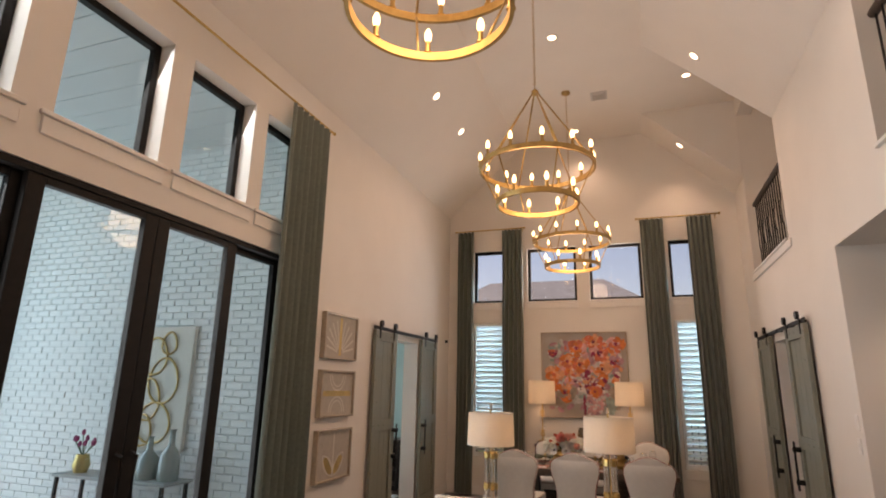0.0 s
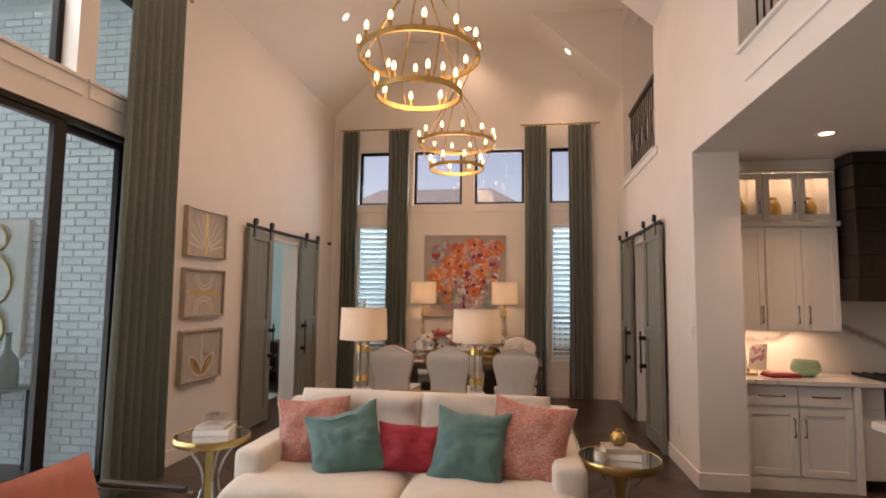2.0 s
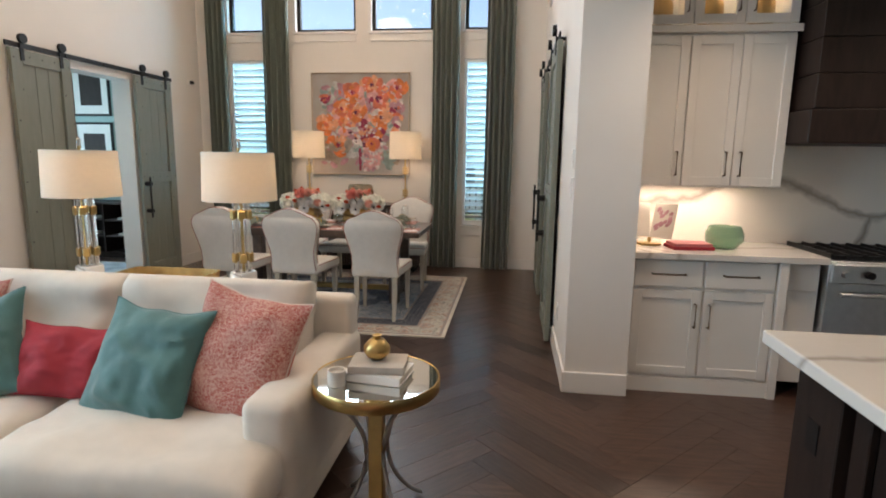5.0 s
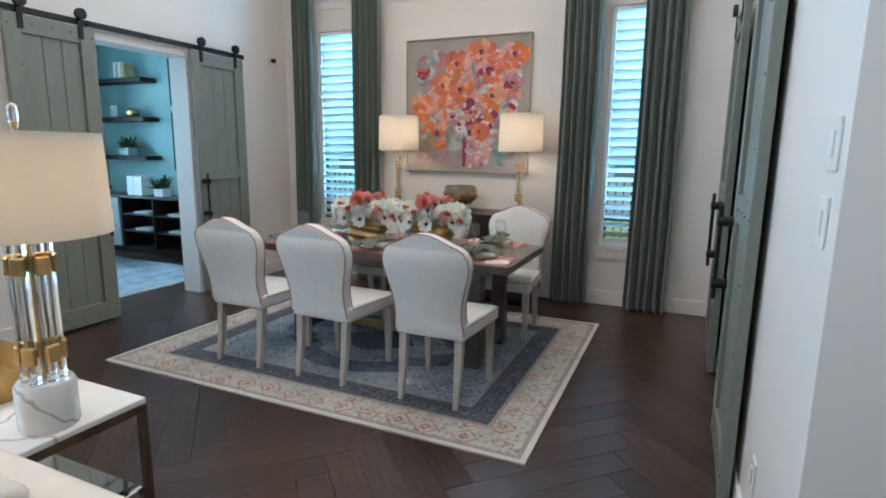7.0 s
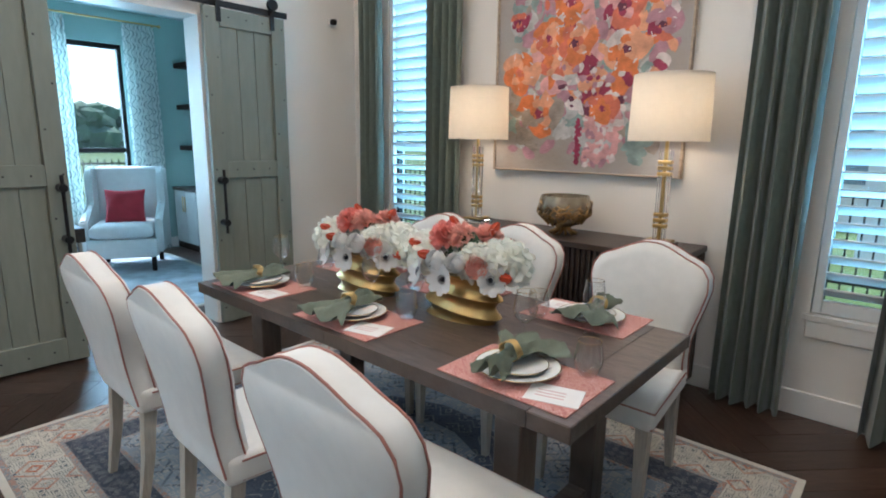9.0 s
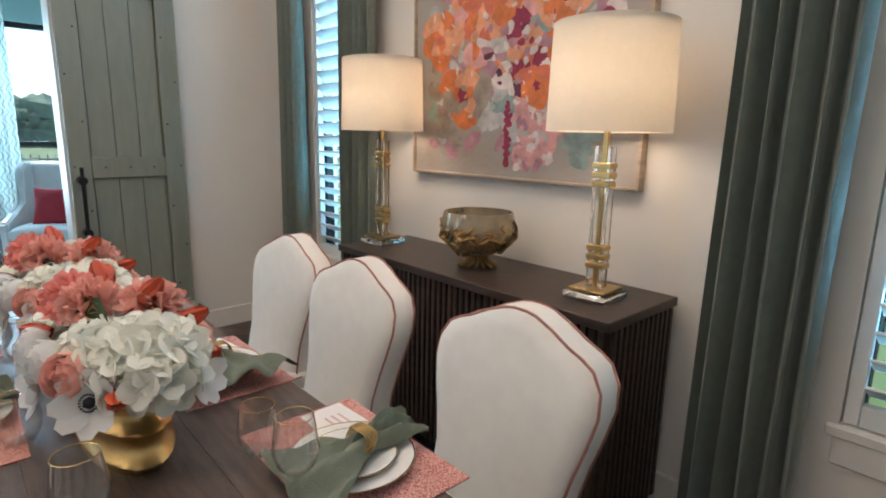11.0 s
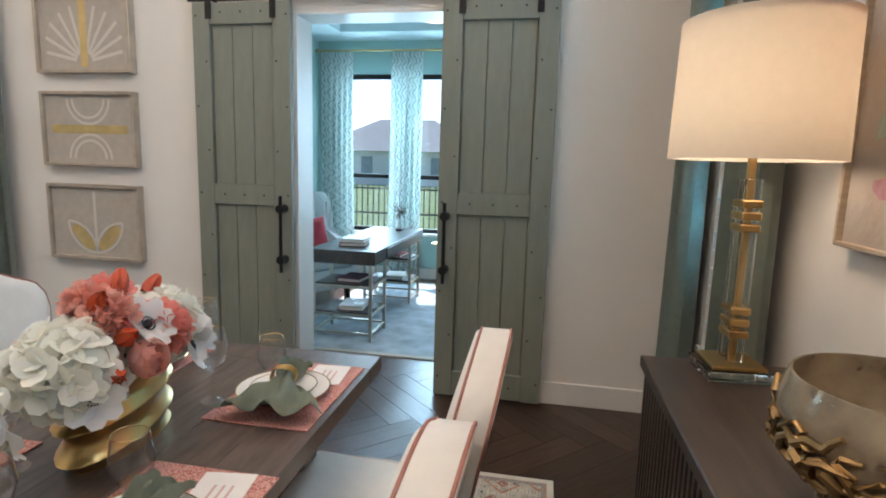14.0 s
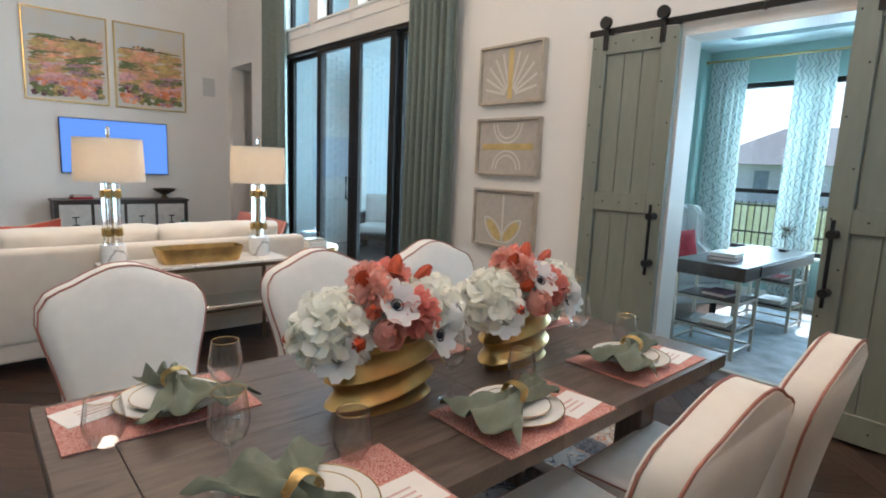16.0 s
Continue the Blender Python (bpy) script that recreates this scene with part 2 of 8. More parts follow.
M_RUGM = patterned("rug_medallion", (0.09, 0.11, 0.15), (0.30, 0.29, 0.28), (0.05, 0.065, 0.10), scale=9, cut=0.28, worn=0.0, fine=2.6, jitter=0.5)
M_RUGB = patterned("rug_border_cream", (0.50, 0.46, 0.39), (0.43, 0.13, 0.06), (0.10, 0.115, 0.135), scale=5.5, cut=0.21, worn=0.0, fine=4.2, jitter=0.28)
M_RUGG = patterned("rug_guard_dark", (0.040, 0.048, 0.072), (0.27, 0.26, 0.24), (0.16, 0.16, 0.17), scale=24, cut=0.22, worn=0.2, fine=1.7)
M_RUGL = patterned("rug_guard_line", (0.22, 0.23, 0.24), (0.46, 0.42, 0.36), (0.40, 0.20, 0.13), scale=30, cut=0.30, worn=0.2)
M_RUGGREY = patterned("rug_grey", (0.34, 0.33, 0.32), (0.11, 0.115, 0.13), (0.48, 0.46, 0.43), scale=7, cut=0.24, worn=0.0, fine=2.8, jitter=0.6)
M_RUGOFF = mat("office_rug", (0.40, 0.44, 0.48), 0.95, vary=0.3, scale=5, bump=0.3, bscale=300)
M_GRASS = mat("lawn", (0.085, 0.13, 0.035), 0.9, vary=0.35, scale=1.5, bump=0.4, bscale=40)

# ---- builders ----


def link_mesh(name, bm, material, parent=None, smooth=False):
    me = bpy.data.meshes.new(name)
    bmesh.ops.recalc_face_normals(bm, faces=bm.faces)
    if smooth:
        for e in bm.edges:
            if len(e.link_faces) == 2 and e.calc_face_angle() > 1.0:
                e.smooth = False
    bm.to_mesh(me)
    bm.free()
    if material:
        me.materials.append(material)
    if smooth:
        me.polygons.foreach_set("use_smooth", [True] * len(me.polygons))
    ob = new(name, me)
    if parent:
        ob.parent = parent
    return ob


def add_box(bm, x0, x1, y0, y1, z0, z1, bevel=0.0, m=None, segs=1):
    r = bmesh.ops.create_cube(bm, size=1.0)
    vs = r["verts"]
    for v in vs:
        v.co = Vector(((v.co.x + 0.5) * (x1 - x0) + x0, (v.co.y + 0.5) * (y1 - y0) + y0, (v.co.z + 0.5) * (z1 - z0) + z0))
    if bevel:
        es = list({e for v in vs for e in v.link_edges})
        r = bmesh.ops.bevel(bm, geom=es, offset=bevel, segments=segs, affect="EDGES", profile=0.5)
        vs = list({v for f in r["faces"] for v in f.verts})
    if m:
        bmesh.ops.transform(bm, matrix=m, verts=list(vs))
    return vs


def boxes(name, items, material, parent=None, bevel=0.0, segs=1, smooth=False):
    bm = bmesh.new()
    for it in items:
        add_box(bm, *it, bevel=bevel, segs=segs)
    return link_mesh(name, bm, material, parent, smooth)


def add_lathe(bm, profile, n=24, ex=1.0, ey=1.0, cx=0, cy=0, wave=None):
    rings = []
    for r, z in profile:
        if r < 1e-5:
            rings.append([bm.verts.new((cx, cy, z))])
        else:
            ring = []
            for i in range(n):
                a = 2 * math.pi * i / n
                k = r * (wave(a, z) if wave else 1)
                ring.append(bm.verts.new((cx + ex * k * math.cos(a), cy + ey * k * math.sin(a), z)))
            rings.append(ring)
    for p, q in zip(rings, rings[1:]):
        for i in range(n):
            j = (i + 1) % n
            if len(p) == 1 and len(q) == 1:
                continue
            if len(p) == 1:
                bm.faces.new((p[0], q[i], q[j]))
            elif len(q) == 1:
                bm.faces.new((p[i], p[j], q[0]))
            else:
                bm.faces.new((p[i], p[j], q[j], q[i]))


def lathe(name, profile, material, parent=None, n=24, ex=1.0, ey=1.0, cx=0, cy=0, wave=None):
    bm = bmesh.new()
    add_lathe(bm, profile, n, ex, ey, cx, cy, wave)
    return link_mesh(name, bm, material, parent, True)


def add_tube(bm, pts, r, n=8, closed=False, taper=1.0):
    pts = [Vector(p) for p in pts]
    rings = []
    k = len(pts)
    for i, p in enumerate(pts):
        a = pts[(i - 1) % k] if closed or i else p
        b = pts[(i + 1) % k] if closed or i < k - 1 else p
        d = (b - a).normalized()
        s = d.cross(Vector((0, 0, 1)))
        if s.length < 0.05:
            s = d.cross(Vector((1, 0, 0)))
        s.normalize()
        u = s.cross(d)
        rr = r * (1 + (taper - 1) * i / max(1, k - 1))
        rings.append([bm.verts.new(p + rr * (math.cos(2 * math.pi * j / n) * s + math.sin(2 * math.pi * j / n) * u)) for j in range(n)])
    for i in range(k if closed else k - 1):
        p, q = rings[i], rings[(i + 1) % k]
        for j in range(n):
            bm.faces.new((p[j], p[(j + 1) % n], q[(j + 1) % n], q[j]))
    if not closed:
        bm.faces.new(rings[0])
        bm.faces.new(rings[-1])


def tube(name, pts, r, material, parent=None, n=8, closed=False, taper=1.0):
    bm = bmesh.new()
    add_tube(bm, pts, r, n, closed, taper)
    return link_mesh(name, bm, material, parent, True)


def ring_pts(r, z, n=40, cx=0, cy=0):
    return [(cx + r * math.cos(2 * math.pi * i / n), cy + r * math.sin(2 * math.pi * i / n), z) for i in range(n)]


def cushion(name, w, d, h, material, parent=None, power=6, pinch=0.0, lump=0.006, seed=1, m=None, n=18, edge=0.3):
    """A stuffed cushion lying flat, its middle at the origin."""
    bm = bmesh.new()
    g = {}
    for s in (1, -1):
        for i in range(n + 1):
            for j in range(n + 1):
                u, v = 2 * i / n - 1, 2 * j / n - 1
                u, v = math.sin(u * math.pi / 2), math.sin(v * math.pi / 2)
                rim = i in (0, n) or j in (0, n)
                if rim and s < 0:
                    g[s, i, j] = g[1, i, j]
                    continue
                t = max(0, (1 - abs(u) ** power) * (1 - abs(v) ** power)) ** edge
                x = u * w / 2 * (1 - pinch * (1 - v * v) * abs(u))
                y = v * d / 2 * (1 - pinch * (1 - u * u) * abs(v))
                k = 0.7 * lump * (1 - abs(noise.noise(Vector((u * 2.5 + seed, v * 4.5, s * 3))))) ** 5 + noise.noise(Vector((u * 2.1 + seed * 7, v * 2.1, s))) * lump * 2 + noise.noise(Vector((u * 5 + seed * 3, v * 5, s + 4))) * lump
                g[s, i, j] = bm.verts.new((x, y, s * h / 2 * t + k * t))
    for s in (1, -1):
        for i in range(n):
            for j in range(n):
                f = (g[s, i, j], g[s, i + 1, j], g[s, i + 1, j + 1], g[s, i, j + 1])
                bm.faces.new(f if s > 0 else f[::-1])
    if m:
        bmesh.ops.transform(bm, matrix=m, verts=bm.verts)
    return link_mesh(name, bm, material, parent, True)


def thing(name, label, category, x=0, y=0, z=0, rz=0, group="", kind=""):
    e = new(name)
    e.empty_display_size = 0.1
    e.matrix_basis = pose(x, y, z, 0, 0, rz)
    return tagged(e, label, category, group, kind)


def slab_with_holes(name, axis, at, thick, u0, u1, z0, z1, holes, material, label):
    """A wall in the plane axis = at, thickened by thick, with rectangular openings (u0, u1, z0, z1)."""
    us = sorted({u0, u1, *[h[0] for h in holes], *[h[1] for h in holes]})
    zs = sorted({z0, z1, *[h[2] for h in holes], *[h[3] for h in holes]})
    us, zs = [u for u in us if u0 <= u <= u1], [q for q in zs if z0 <= q <= z1]
    solid = {}
    for i in range(len(us) - 1):
        for j in range(len(zs) - 1):
            um, zm = (us[i] + us[i + 1]) / 2, (zs[j] + zs[j + 1]) / 2
            solid[i, j] = not any(h[0] < um < h[1] and h[2] < zm < h[3] for h in holes)
    bm = bmesh.new()
    cache = {}

    def vert(u, q, s):
        key = (u, q, s)
        if key not in cache:
            w = at + (thick if s else 0)
            cache[key] = bm.verts.new((w, u, q) if axis == "x" else (u, w, q))
        return cache[key]

    for (i, j), ok in solid.items():
        if not ok:
            continue
        a, b, c, d = us[i], us[i + 1], zs[j], zs[j + 1]
        for s in (0, 1):
            bm.faces.new([vert(a, c, s), vert(b, c, s), vert(b, d, s), vert(a, d, s)])
        for di, dj, p, q in ((-1, 0, (a, c), (a, d)), (1, 0, (b, c), (b, d)), (0, -1, (a, c), (b, c)), (0, 1, (a, d), (b, d))):
            if not solid.get((i + di, j + dj), False):
                bm.faces.new([vert(*p, 0), vert(*q, 0), vert(*q, 1), vert(*p, 1)])
    ob = link_mesh(name, bm, material)
    return tagged(ob, label, "wall", kind="structure")


def prism(name, poly, axis, a, b, material, parent=None):
    """A polygon of (u, z) pairs drawn out along axis from a to b."""
    bm = bmesh.new()
    f = [[bm.verts.new((u, w, q) if axis == "y" else (w, u, q)) for u, q in poly] for w in (a, b)]
    bm.faces.new(f[0])
    bm.faces.new(f[1][::-1])
    k = len(poly)
    for i in range(k):
        bm.faces.new((f[0][i], f[0][(i + 1) % k], f[1][(i + 1) % k], f[1][i]))
    return link_mesh(name, bm, material, parent)


def setting(ob, label, category):
    return tagged(ob, label, category, kind="structure")


# ---- structure ----
XL, XR, YF, YB = -2.42, 2.33, 9.22, -1.15
FLAT, EAVE = 5.98, 4.74
LEFT_HOLES = [(0.95, 4.45, -0.1, 2.885), (6.85, 7.80, -0.1, 2.33), (-1.0, -0.15, -0.1, 2.92)] + [(a, b, 3.21, 4.17) for a, b in ((0.95, 1.75), (1.99, 2.74), (2.94, 3.69), (3.87, 4.50))]
slab_with_holes("wall_west", "x", XL, -0.22, YB, YF + 0.2, -0.05, EAVE + 0.15, LEFT_HOLES, M_WALL, "warm white painted wall with tall openings")
WINS = [(-1.965, -1.415), (1.285, 1.835)]
TOPS = [(-1.0, -0.17), (0.04, 0.87)]
FAR_HOLES = [(a, b, 3.13, 4.06) for a, b in WINS + TOPS] + [(a, b, 0.58, 2.77) for a, b in WINS]
slab_with_holes("wall_north", "y", YF, 0.18, XL, XR + 0.2, -0.05, 6.2, FAR_HOLES, M_WALL, "warm white painted gable wall with windows")
slab_with_holes("wall_east", "x", XR, 0.2, 5.25, YF, -0.05, 6.15, [(6.93, 7.80, -0.1, 2.33), (6.57, 8.47, 3.30, 5.72)], M_WALL, "warm white painted wall with loft opening")
slab_with_holes("wall_loft", "x", XR, 0.2, YB, 5.25, 2.90, 4.95, [(0.2, 4.15, 3.33, 4.62)], M_WALL, "warm white painted upper wall over kitchen opening")
slab_with_holes("wall_south", "y", YB, -0.15, XL - 2.0, XR + 3.6, -0.05, 6.2, [], M_WALL, "warm white painted television wall")
boxes("wall_pier", [(XR + 0.2, 2.72, 5.25, 5.95, -0.05, 2.9)], M_WALL)
setting(bpy.data.objects["wall_pier"], "warm white painted pier beside kitchen", "wall")
setting(prism("ceiling_west", [(XL - 0.15, EAVE - 0.15), (-1.10, FLAT), (-1.10, FLAT + 0.15), (XL - 0.15, EAVE + 0.05)], "y", YB, YF, M_CEIL), "off-white sloped vault ceiling", "ceiling")
setting(boxes("ceiling", [(-1.10, 1.0, YB, YF, FLAT, FLAT + 0.15), (1.0, XR + 1.5, 6.57, 8.47, FLAT, FLAT + 0.15)], M_CEIL), "off-white flat ceiling", "ceiling")
for n_, a_, b_ in (("ceiling_east", YB, 6.57), ("ceiling_northeast", 8.47, YF)):
    setting(prism(n_, [(1.0, FLAT), (XR - 0.002, 4.74), (XR - 0.002, FLAT + 0.15), (1.0, FLAT + 0.15)], "y", a_, b_, M_CEIL), "off-white sloped vault ceiling with dormer cheek", "ceiling")
setting(boxes("floor_slab", [(-6.0, 7.5, YB - 0.2, 9.7, -0.25, -0.021)], M_GAP), "dark sub-floor under planks", "floor")
# kitchen shell and loft
setting(boxes("kitchen_ceiling", [(XR + 0.2, 7.0, YB, 6.0, 2.90, 3.05)], M_CEIL), "white painted kitchen ceiling", "ceiling")
setting(boxes("wall_kitchen", [(2.72, 7.0, 5.95, 6.1, 0, 2.9), (7.0, 7.15, YB, 6.1, 0, 2.9)], M_WALL), "warm white painted kitchen wall", "wall")
setting(boxes("loft_floor", [(XR + 0.2, 5.0, YB, YF, 3.08, 3.28)], M_CEIL), "loft floor slab", "floor")
setting(boxes("wall_loft_back", [(3.7, 3.85, YB, YF, 3.28, 6.0), (XR + 0.2, 3.7, 4.15, 4.3, 3.28, 5.9), (XR + 0.2, 3.7, 6.42, 6.57, 3.28, 5.95), (XR + 0.2, 3.7, 8.47, 8.62, 3.28, 5.95)], M_WALL), "warm white painted loft walls", "wall")
setting(boxes("loft_ceiling", [(XR + 0.2, 3.7, YB, 4.3, 5.2, 5.3)], M_CEIL), "white loft ceiling", "ceiling")
setting(boxes("wall_pantry", [(3.2, 3.3, 6.1, YF, 0, 2.9), (XR + 0.2, 3.3, 6.1, YF + 0.1, 2.78, 2.9)], M_WALL), "white wall of the room behind barn doors", "wall")
# hall past the corner opening
setting(boxes("wall_hall", [(-4.2, -4.1, YB, 0.5, 0, 3.0), (-4.2, XL - 0.15, -0.05, 0.1, 0, 3.0)], M_WALL), "warm white hall wall", "wall")
setting(boxes("hall_ceiling", [(-4.2, XL - 0.15, YB, 0.1, 2.93, 3.05)], M_CEIL), "white hall ceiling", "ceiling")
# baseboards
setting(boxes("baseboard", [
    (XL, XL + 0.016, 4.45, 6.85, 0, 0.14), (XL, XL + 0.016, 7.80, YF, 0, 0.14), (XL, XL + 0.016, -0.15, 0.95, 0, 0.14),
    (XL + 0.016, XR - 0.016, YF - 0.016, YF, 0, 0.14), (XR - 0.016, XR, 5.235, 6.93, 0, 0.14), (XR - 0.016, XR, 7.80, YF, 0, 0.14),
    (XR, 2.72, 5.234, 5.25, 0, 0.14), (XL, XR, YB, YB + 0.016, 0, 0.14)], M_TRIM, bevel=0.003), "white painted baseboard", "baseboard")


def barn_door(name, y0, y1, side, label, group, handle_at):
    """A plank barn door with nailed rails, hung on wheels."""
    x = XL + 0.03 if side < 0 else XR - 0.03
    s = 1 if side < 0 else -1
    d = thing(name, label, "door", x, (y0 + y1) / 2, 0.015, 0, group)
    w, h = y1 - y0, 2.36
    k = (lambda a, b: (min(a, b), max(a, b)))
    n = 3
    iw = w - 0.24
    for i in range(n):
        a = -iw / 2 + iw * i / n
        boxes("plank", [(*k(0, s * 0.022), a + 0.0015, a + iw / n - 0.0015, 0.05, h - 0.05)], M_SAGE, d, 0.003)
    boxes("backing", [(*k(0.001 * s, s * 0.012), -w / 2 + 0.02, w / 2 - 0.02, 0.02, h - 0.02)], M_SAGE, d)
    for a in (-w / 2, w / 2 - 0.115):
        boxes("stile", [(*k(0, s * 0.042), a, a + 0.115, 0, h)], M_SAGE, d, 0.003)
    for q0, q1 in ((0.004, 0.16), (1.13, 1.26), (h - 0.13, h - 0.004)):
        boxes("rail", [(*k(0, s * 0.040), -w / 2 + 0.115, w / 2 - 0.115, q0, q1)], M_SAGE, d, 0.003)
    bm = bmesh.new()
    for a in (-w / 2 + 0.025, -w / 2 + 0.09, w / 2 - 0.025, w / 2 - 0.09):
        for i in range(9):
            if (i % 2) == (abs(a) > w / 2 - 0.05):
                continue
            q = 0.12 + i * 0.27
            add_box(bm, *k(s * 0.041, s * 0.045), a - 0.005, a + 0.005, q - 0.005, q + 0.005)
    for q in (0.08, 1.195, h - 0.06):
        for i in range(3):
            a = -iw / 2 + iw * (i + 0.5) / 3
            add_box(bm, *k(s * 0.039, s * 0.043), a - 0.005, a + 0.005, q - 0.005, q + 0.005)
    link_mesh("nails", bm, M_IRON, d)
    yh = handle_at * (w / 2 - 0.05)
    hd = tube("handle", [(s * 0.10, yh, 0.72), (s * 0.10, yh, 1.20)], 0.011, M_IRON, d)
    bm = bmesh.new()
    for q in (0.80, 1.12):
        add_tube(bm, [(s * 0.042, yh, q), (s * 0.115, yh, q)], 0.026, 12)
    link_mesh("standoff", bm, M_IRON, d, False)
    for a in (-w / 2 + 0.11, w / 2 - 0.11):
        bm = bmesh.new()
        add_tube(bm, [(s * 0.045, a, h + 0.085), (s * 0.075, a, h + 0.085)], 0.042, 16)
        add_box(bm, *k(s * 0.042, s * 0.05), a - 0.018, a + 0.018, h - 0.1, h + 0.09)
        link_mesh("wheel", bm, M_IRON, d)
    return d


for sd, nm, ys in ((-1, "west", ((6.215, 6.86, 1), (7.79, 8.445, -1))), (1, "east", ((6.2, 6.95, 1), (7.76, 8.5, -1)))):
    for y0_, y1_, hs_ in ys:
        barn_door("barn_door", y0_, y1_, sd, "grey-green wooden barn door with nailed rails, slid open", "barn doors", hs_)
    s_ = -sd
    xr_ = XL + 0.05 if sd < 0 else XR - 0.05
    t_ = thing("barn_door_track", "black iron barn door track on wall", "door track", xr_, 7.33, 2.405, 0, "door tracks")
    boxes("bar", [(min(0, s_ * 0.012), max(0, s_ * 0.012), -1.15, 1.15, -0.022, 0.022)], M_IRON, t_)
    for i in range(5):
        tube("spacer", [(-s_ * 0.05, -1.0 + i * 0.5, 0), (s_ * 0.02, -1.0 + i * 0.5, 0)], 0.016, M_IRON, t_)
# opening casings
for xw, y0_, y1_, nm in ((XL, 6.85, 7.80, "west"), (XR, 6.93, 7.80, "east")):
    sg = -1 if nm == "west" else 1
    a_, b_ = min(xw, xw + sg * 0.225), max(xw, xw + sg * 0.225)
    setting(boxes("trim_" + nm, [(a_ - 0.002, b_, y0_, y0_ + 0.02, 0, 2.33), (a_ - 0.002, b_, y1_ - 0.02, y1_, 0, 2.33), (a_ - 0.002, b_, y0_ + 0.02, y1_ - 0.02, 2.31, 2.33)], M_TRIM, bevel=0.002), "white painted door lining", "trim")


def window_y(name, x0, x1, z0, z1, label, bars=()):
    w = thing(name, label, "window", 0, YF + 0.10, 0, 0, "", "structure")
    f = 0.045
    boxes("frame", [(x0, x0 + f, -0.03, 0.03, z0, z1), (x1 - f, x1, -0.03, 0.03, z0, z1), (x0 + f, x1 - f, -0.03, 0.03, z0, z0 + f), (x0 + f, x1 - f, -0.03, 0.03, z1 - f, z1)], M_BLACK, w, 0.004)
    p = boxes("pane", [(x0 + f, x1 - f, -0.004, 0.004, z0 + f, z1 - f)], M_GLASS, w)
    p.visible_shadow = False
    boxes("sill", [(x0 - 0.03, x1 + 0.03, -0.125, -0.101, z0 - 0.035, z0 - 0.002)], M_TRIM, w, 0.003)
    boxes("apron", [(x0 - 0.01, x1 + 0.01, -0.115, -0.101, z0 - 0.13, z0 - 0.037)], M_TRIM, w, 0.003)
    return w


for i_, (a_, b_) in enumerate(WINS + TOPS):
    window_y("window_%d" % (i_ + 1), a_, b_, 3.13, 4.06, "black-framed fixed upper window")
for i_, (a_, b_) in enumerate(WINS):
    w_ = window_y("window_%d" % (i_ + 5), a_, b_, 0.58, 2.77, "tall window with white plantation shutters")
    boxes("shutter_frame", [(a_ + 0.005, a_ + 0.045, -0.09, -0.05, 0.585, 2.765), (b_ - 0.045, b_ - 0.005, -0.09, -0.05, 0.585, 2.765), (a_ + 0.046, b_ - 0.046, -0.09, -0.05, 0.585, 0.655), (a_ + 0.046, b_ - 0.046, -0.09, -0.05, 2.72, 2.765)], M_SHUTTER, w_, 0.003)
    nl = 24
    for i in range(nl):
        zc = 0.70 + i * (2.70 - 0.70) / (nl - 1)
        bm = bmesh.new()
        tilt = 55 if i < 6 else 46
        add_box(bm, a_ + 0.048, b_ - 0.048, -0.049, 0.049, -0.005, 0.005, 0.002, m=pose(0, -0.07, zc, -tilt + 24 if i < 8 else -tilt))
        link_mesh("slat", bm, M_SHUTTER, w_)

# sliding glass door
sl = thing("door_1", "black-framed sliding glass door to patio", "door", XL - 0.075, 0, 0, 0, "", "structure")
fr = [(-0.07, 0.06, 0.95, 4.45, 2.84, 2.885), (-0.07, 0.06, 0.95, 1.03, 0, 2.84), (-0.07, 0.06, 4.37, 4.45, 0, 2.84), (-0.07, 0.06, 1.03, 4.37, 0, 0.03)]
boxes("frame", fr, M_BLACK, sl, 0.004)
for i_, (a_, b_, o_) in enumerate(((1.03, 1.99, -0.035), (1.94, 2.845, 0.028), (2.85, 3.67, 0.028), (3.63, 4.37, -0.035))):
    q_ = 0.105
    boxes("sash", [(o_ - 0.026, o_ + 0.026, a_, a_ + q_, 0.031, 2.838), (o_ - 0.026, o_ + 0.026, b_ - q_, b_, 0.031, 2.838), (o_ - 0.026, o_ + 0.026, a_ + q_, b_ - q_, 0.031, 0.15), (o_ - 0.026, o_ + 0.026, a_ + q_, b_ - q_, 2.79, 2.838)], M_BLACK, sl, 0.004)
    g_ = boxes("pane", [(o_ - 0.004, o_ + 0.004, a_ + q_, b_ - q_, 0.15, 2.79)], M_GLASS, sl)
    g_.visible_shadow = False
for a_ in (2.79, 2.90):
    tube("handle", [(0.055, a_, 0.95), (0.11, a_, 0.97), (0.11, a_, 1.23), (0.055, a_, 1.25)], 0.012, M_BLACK, sl)
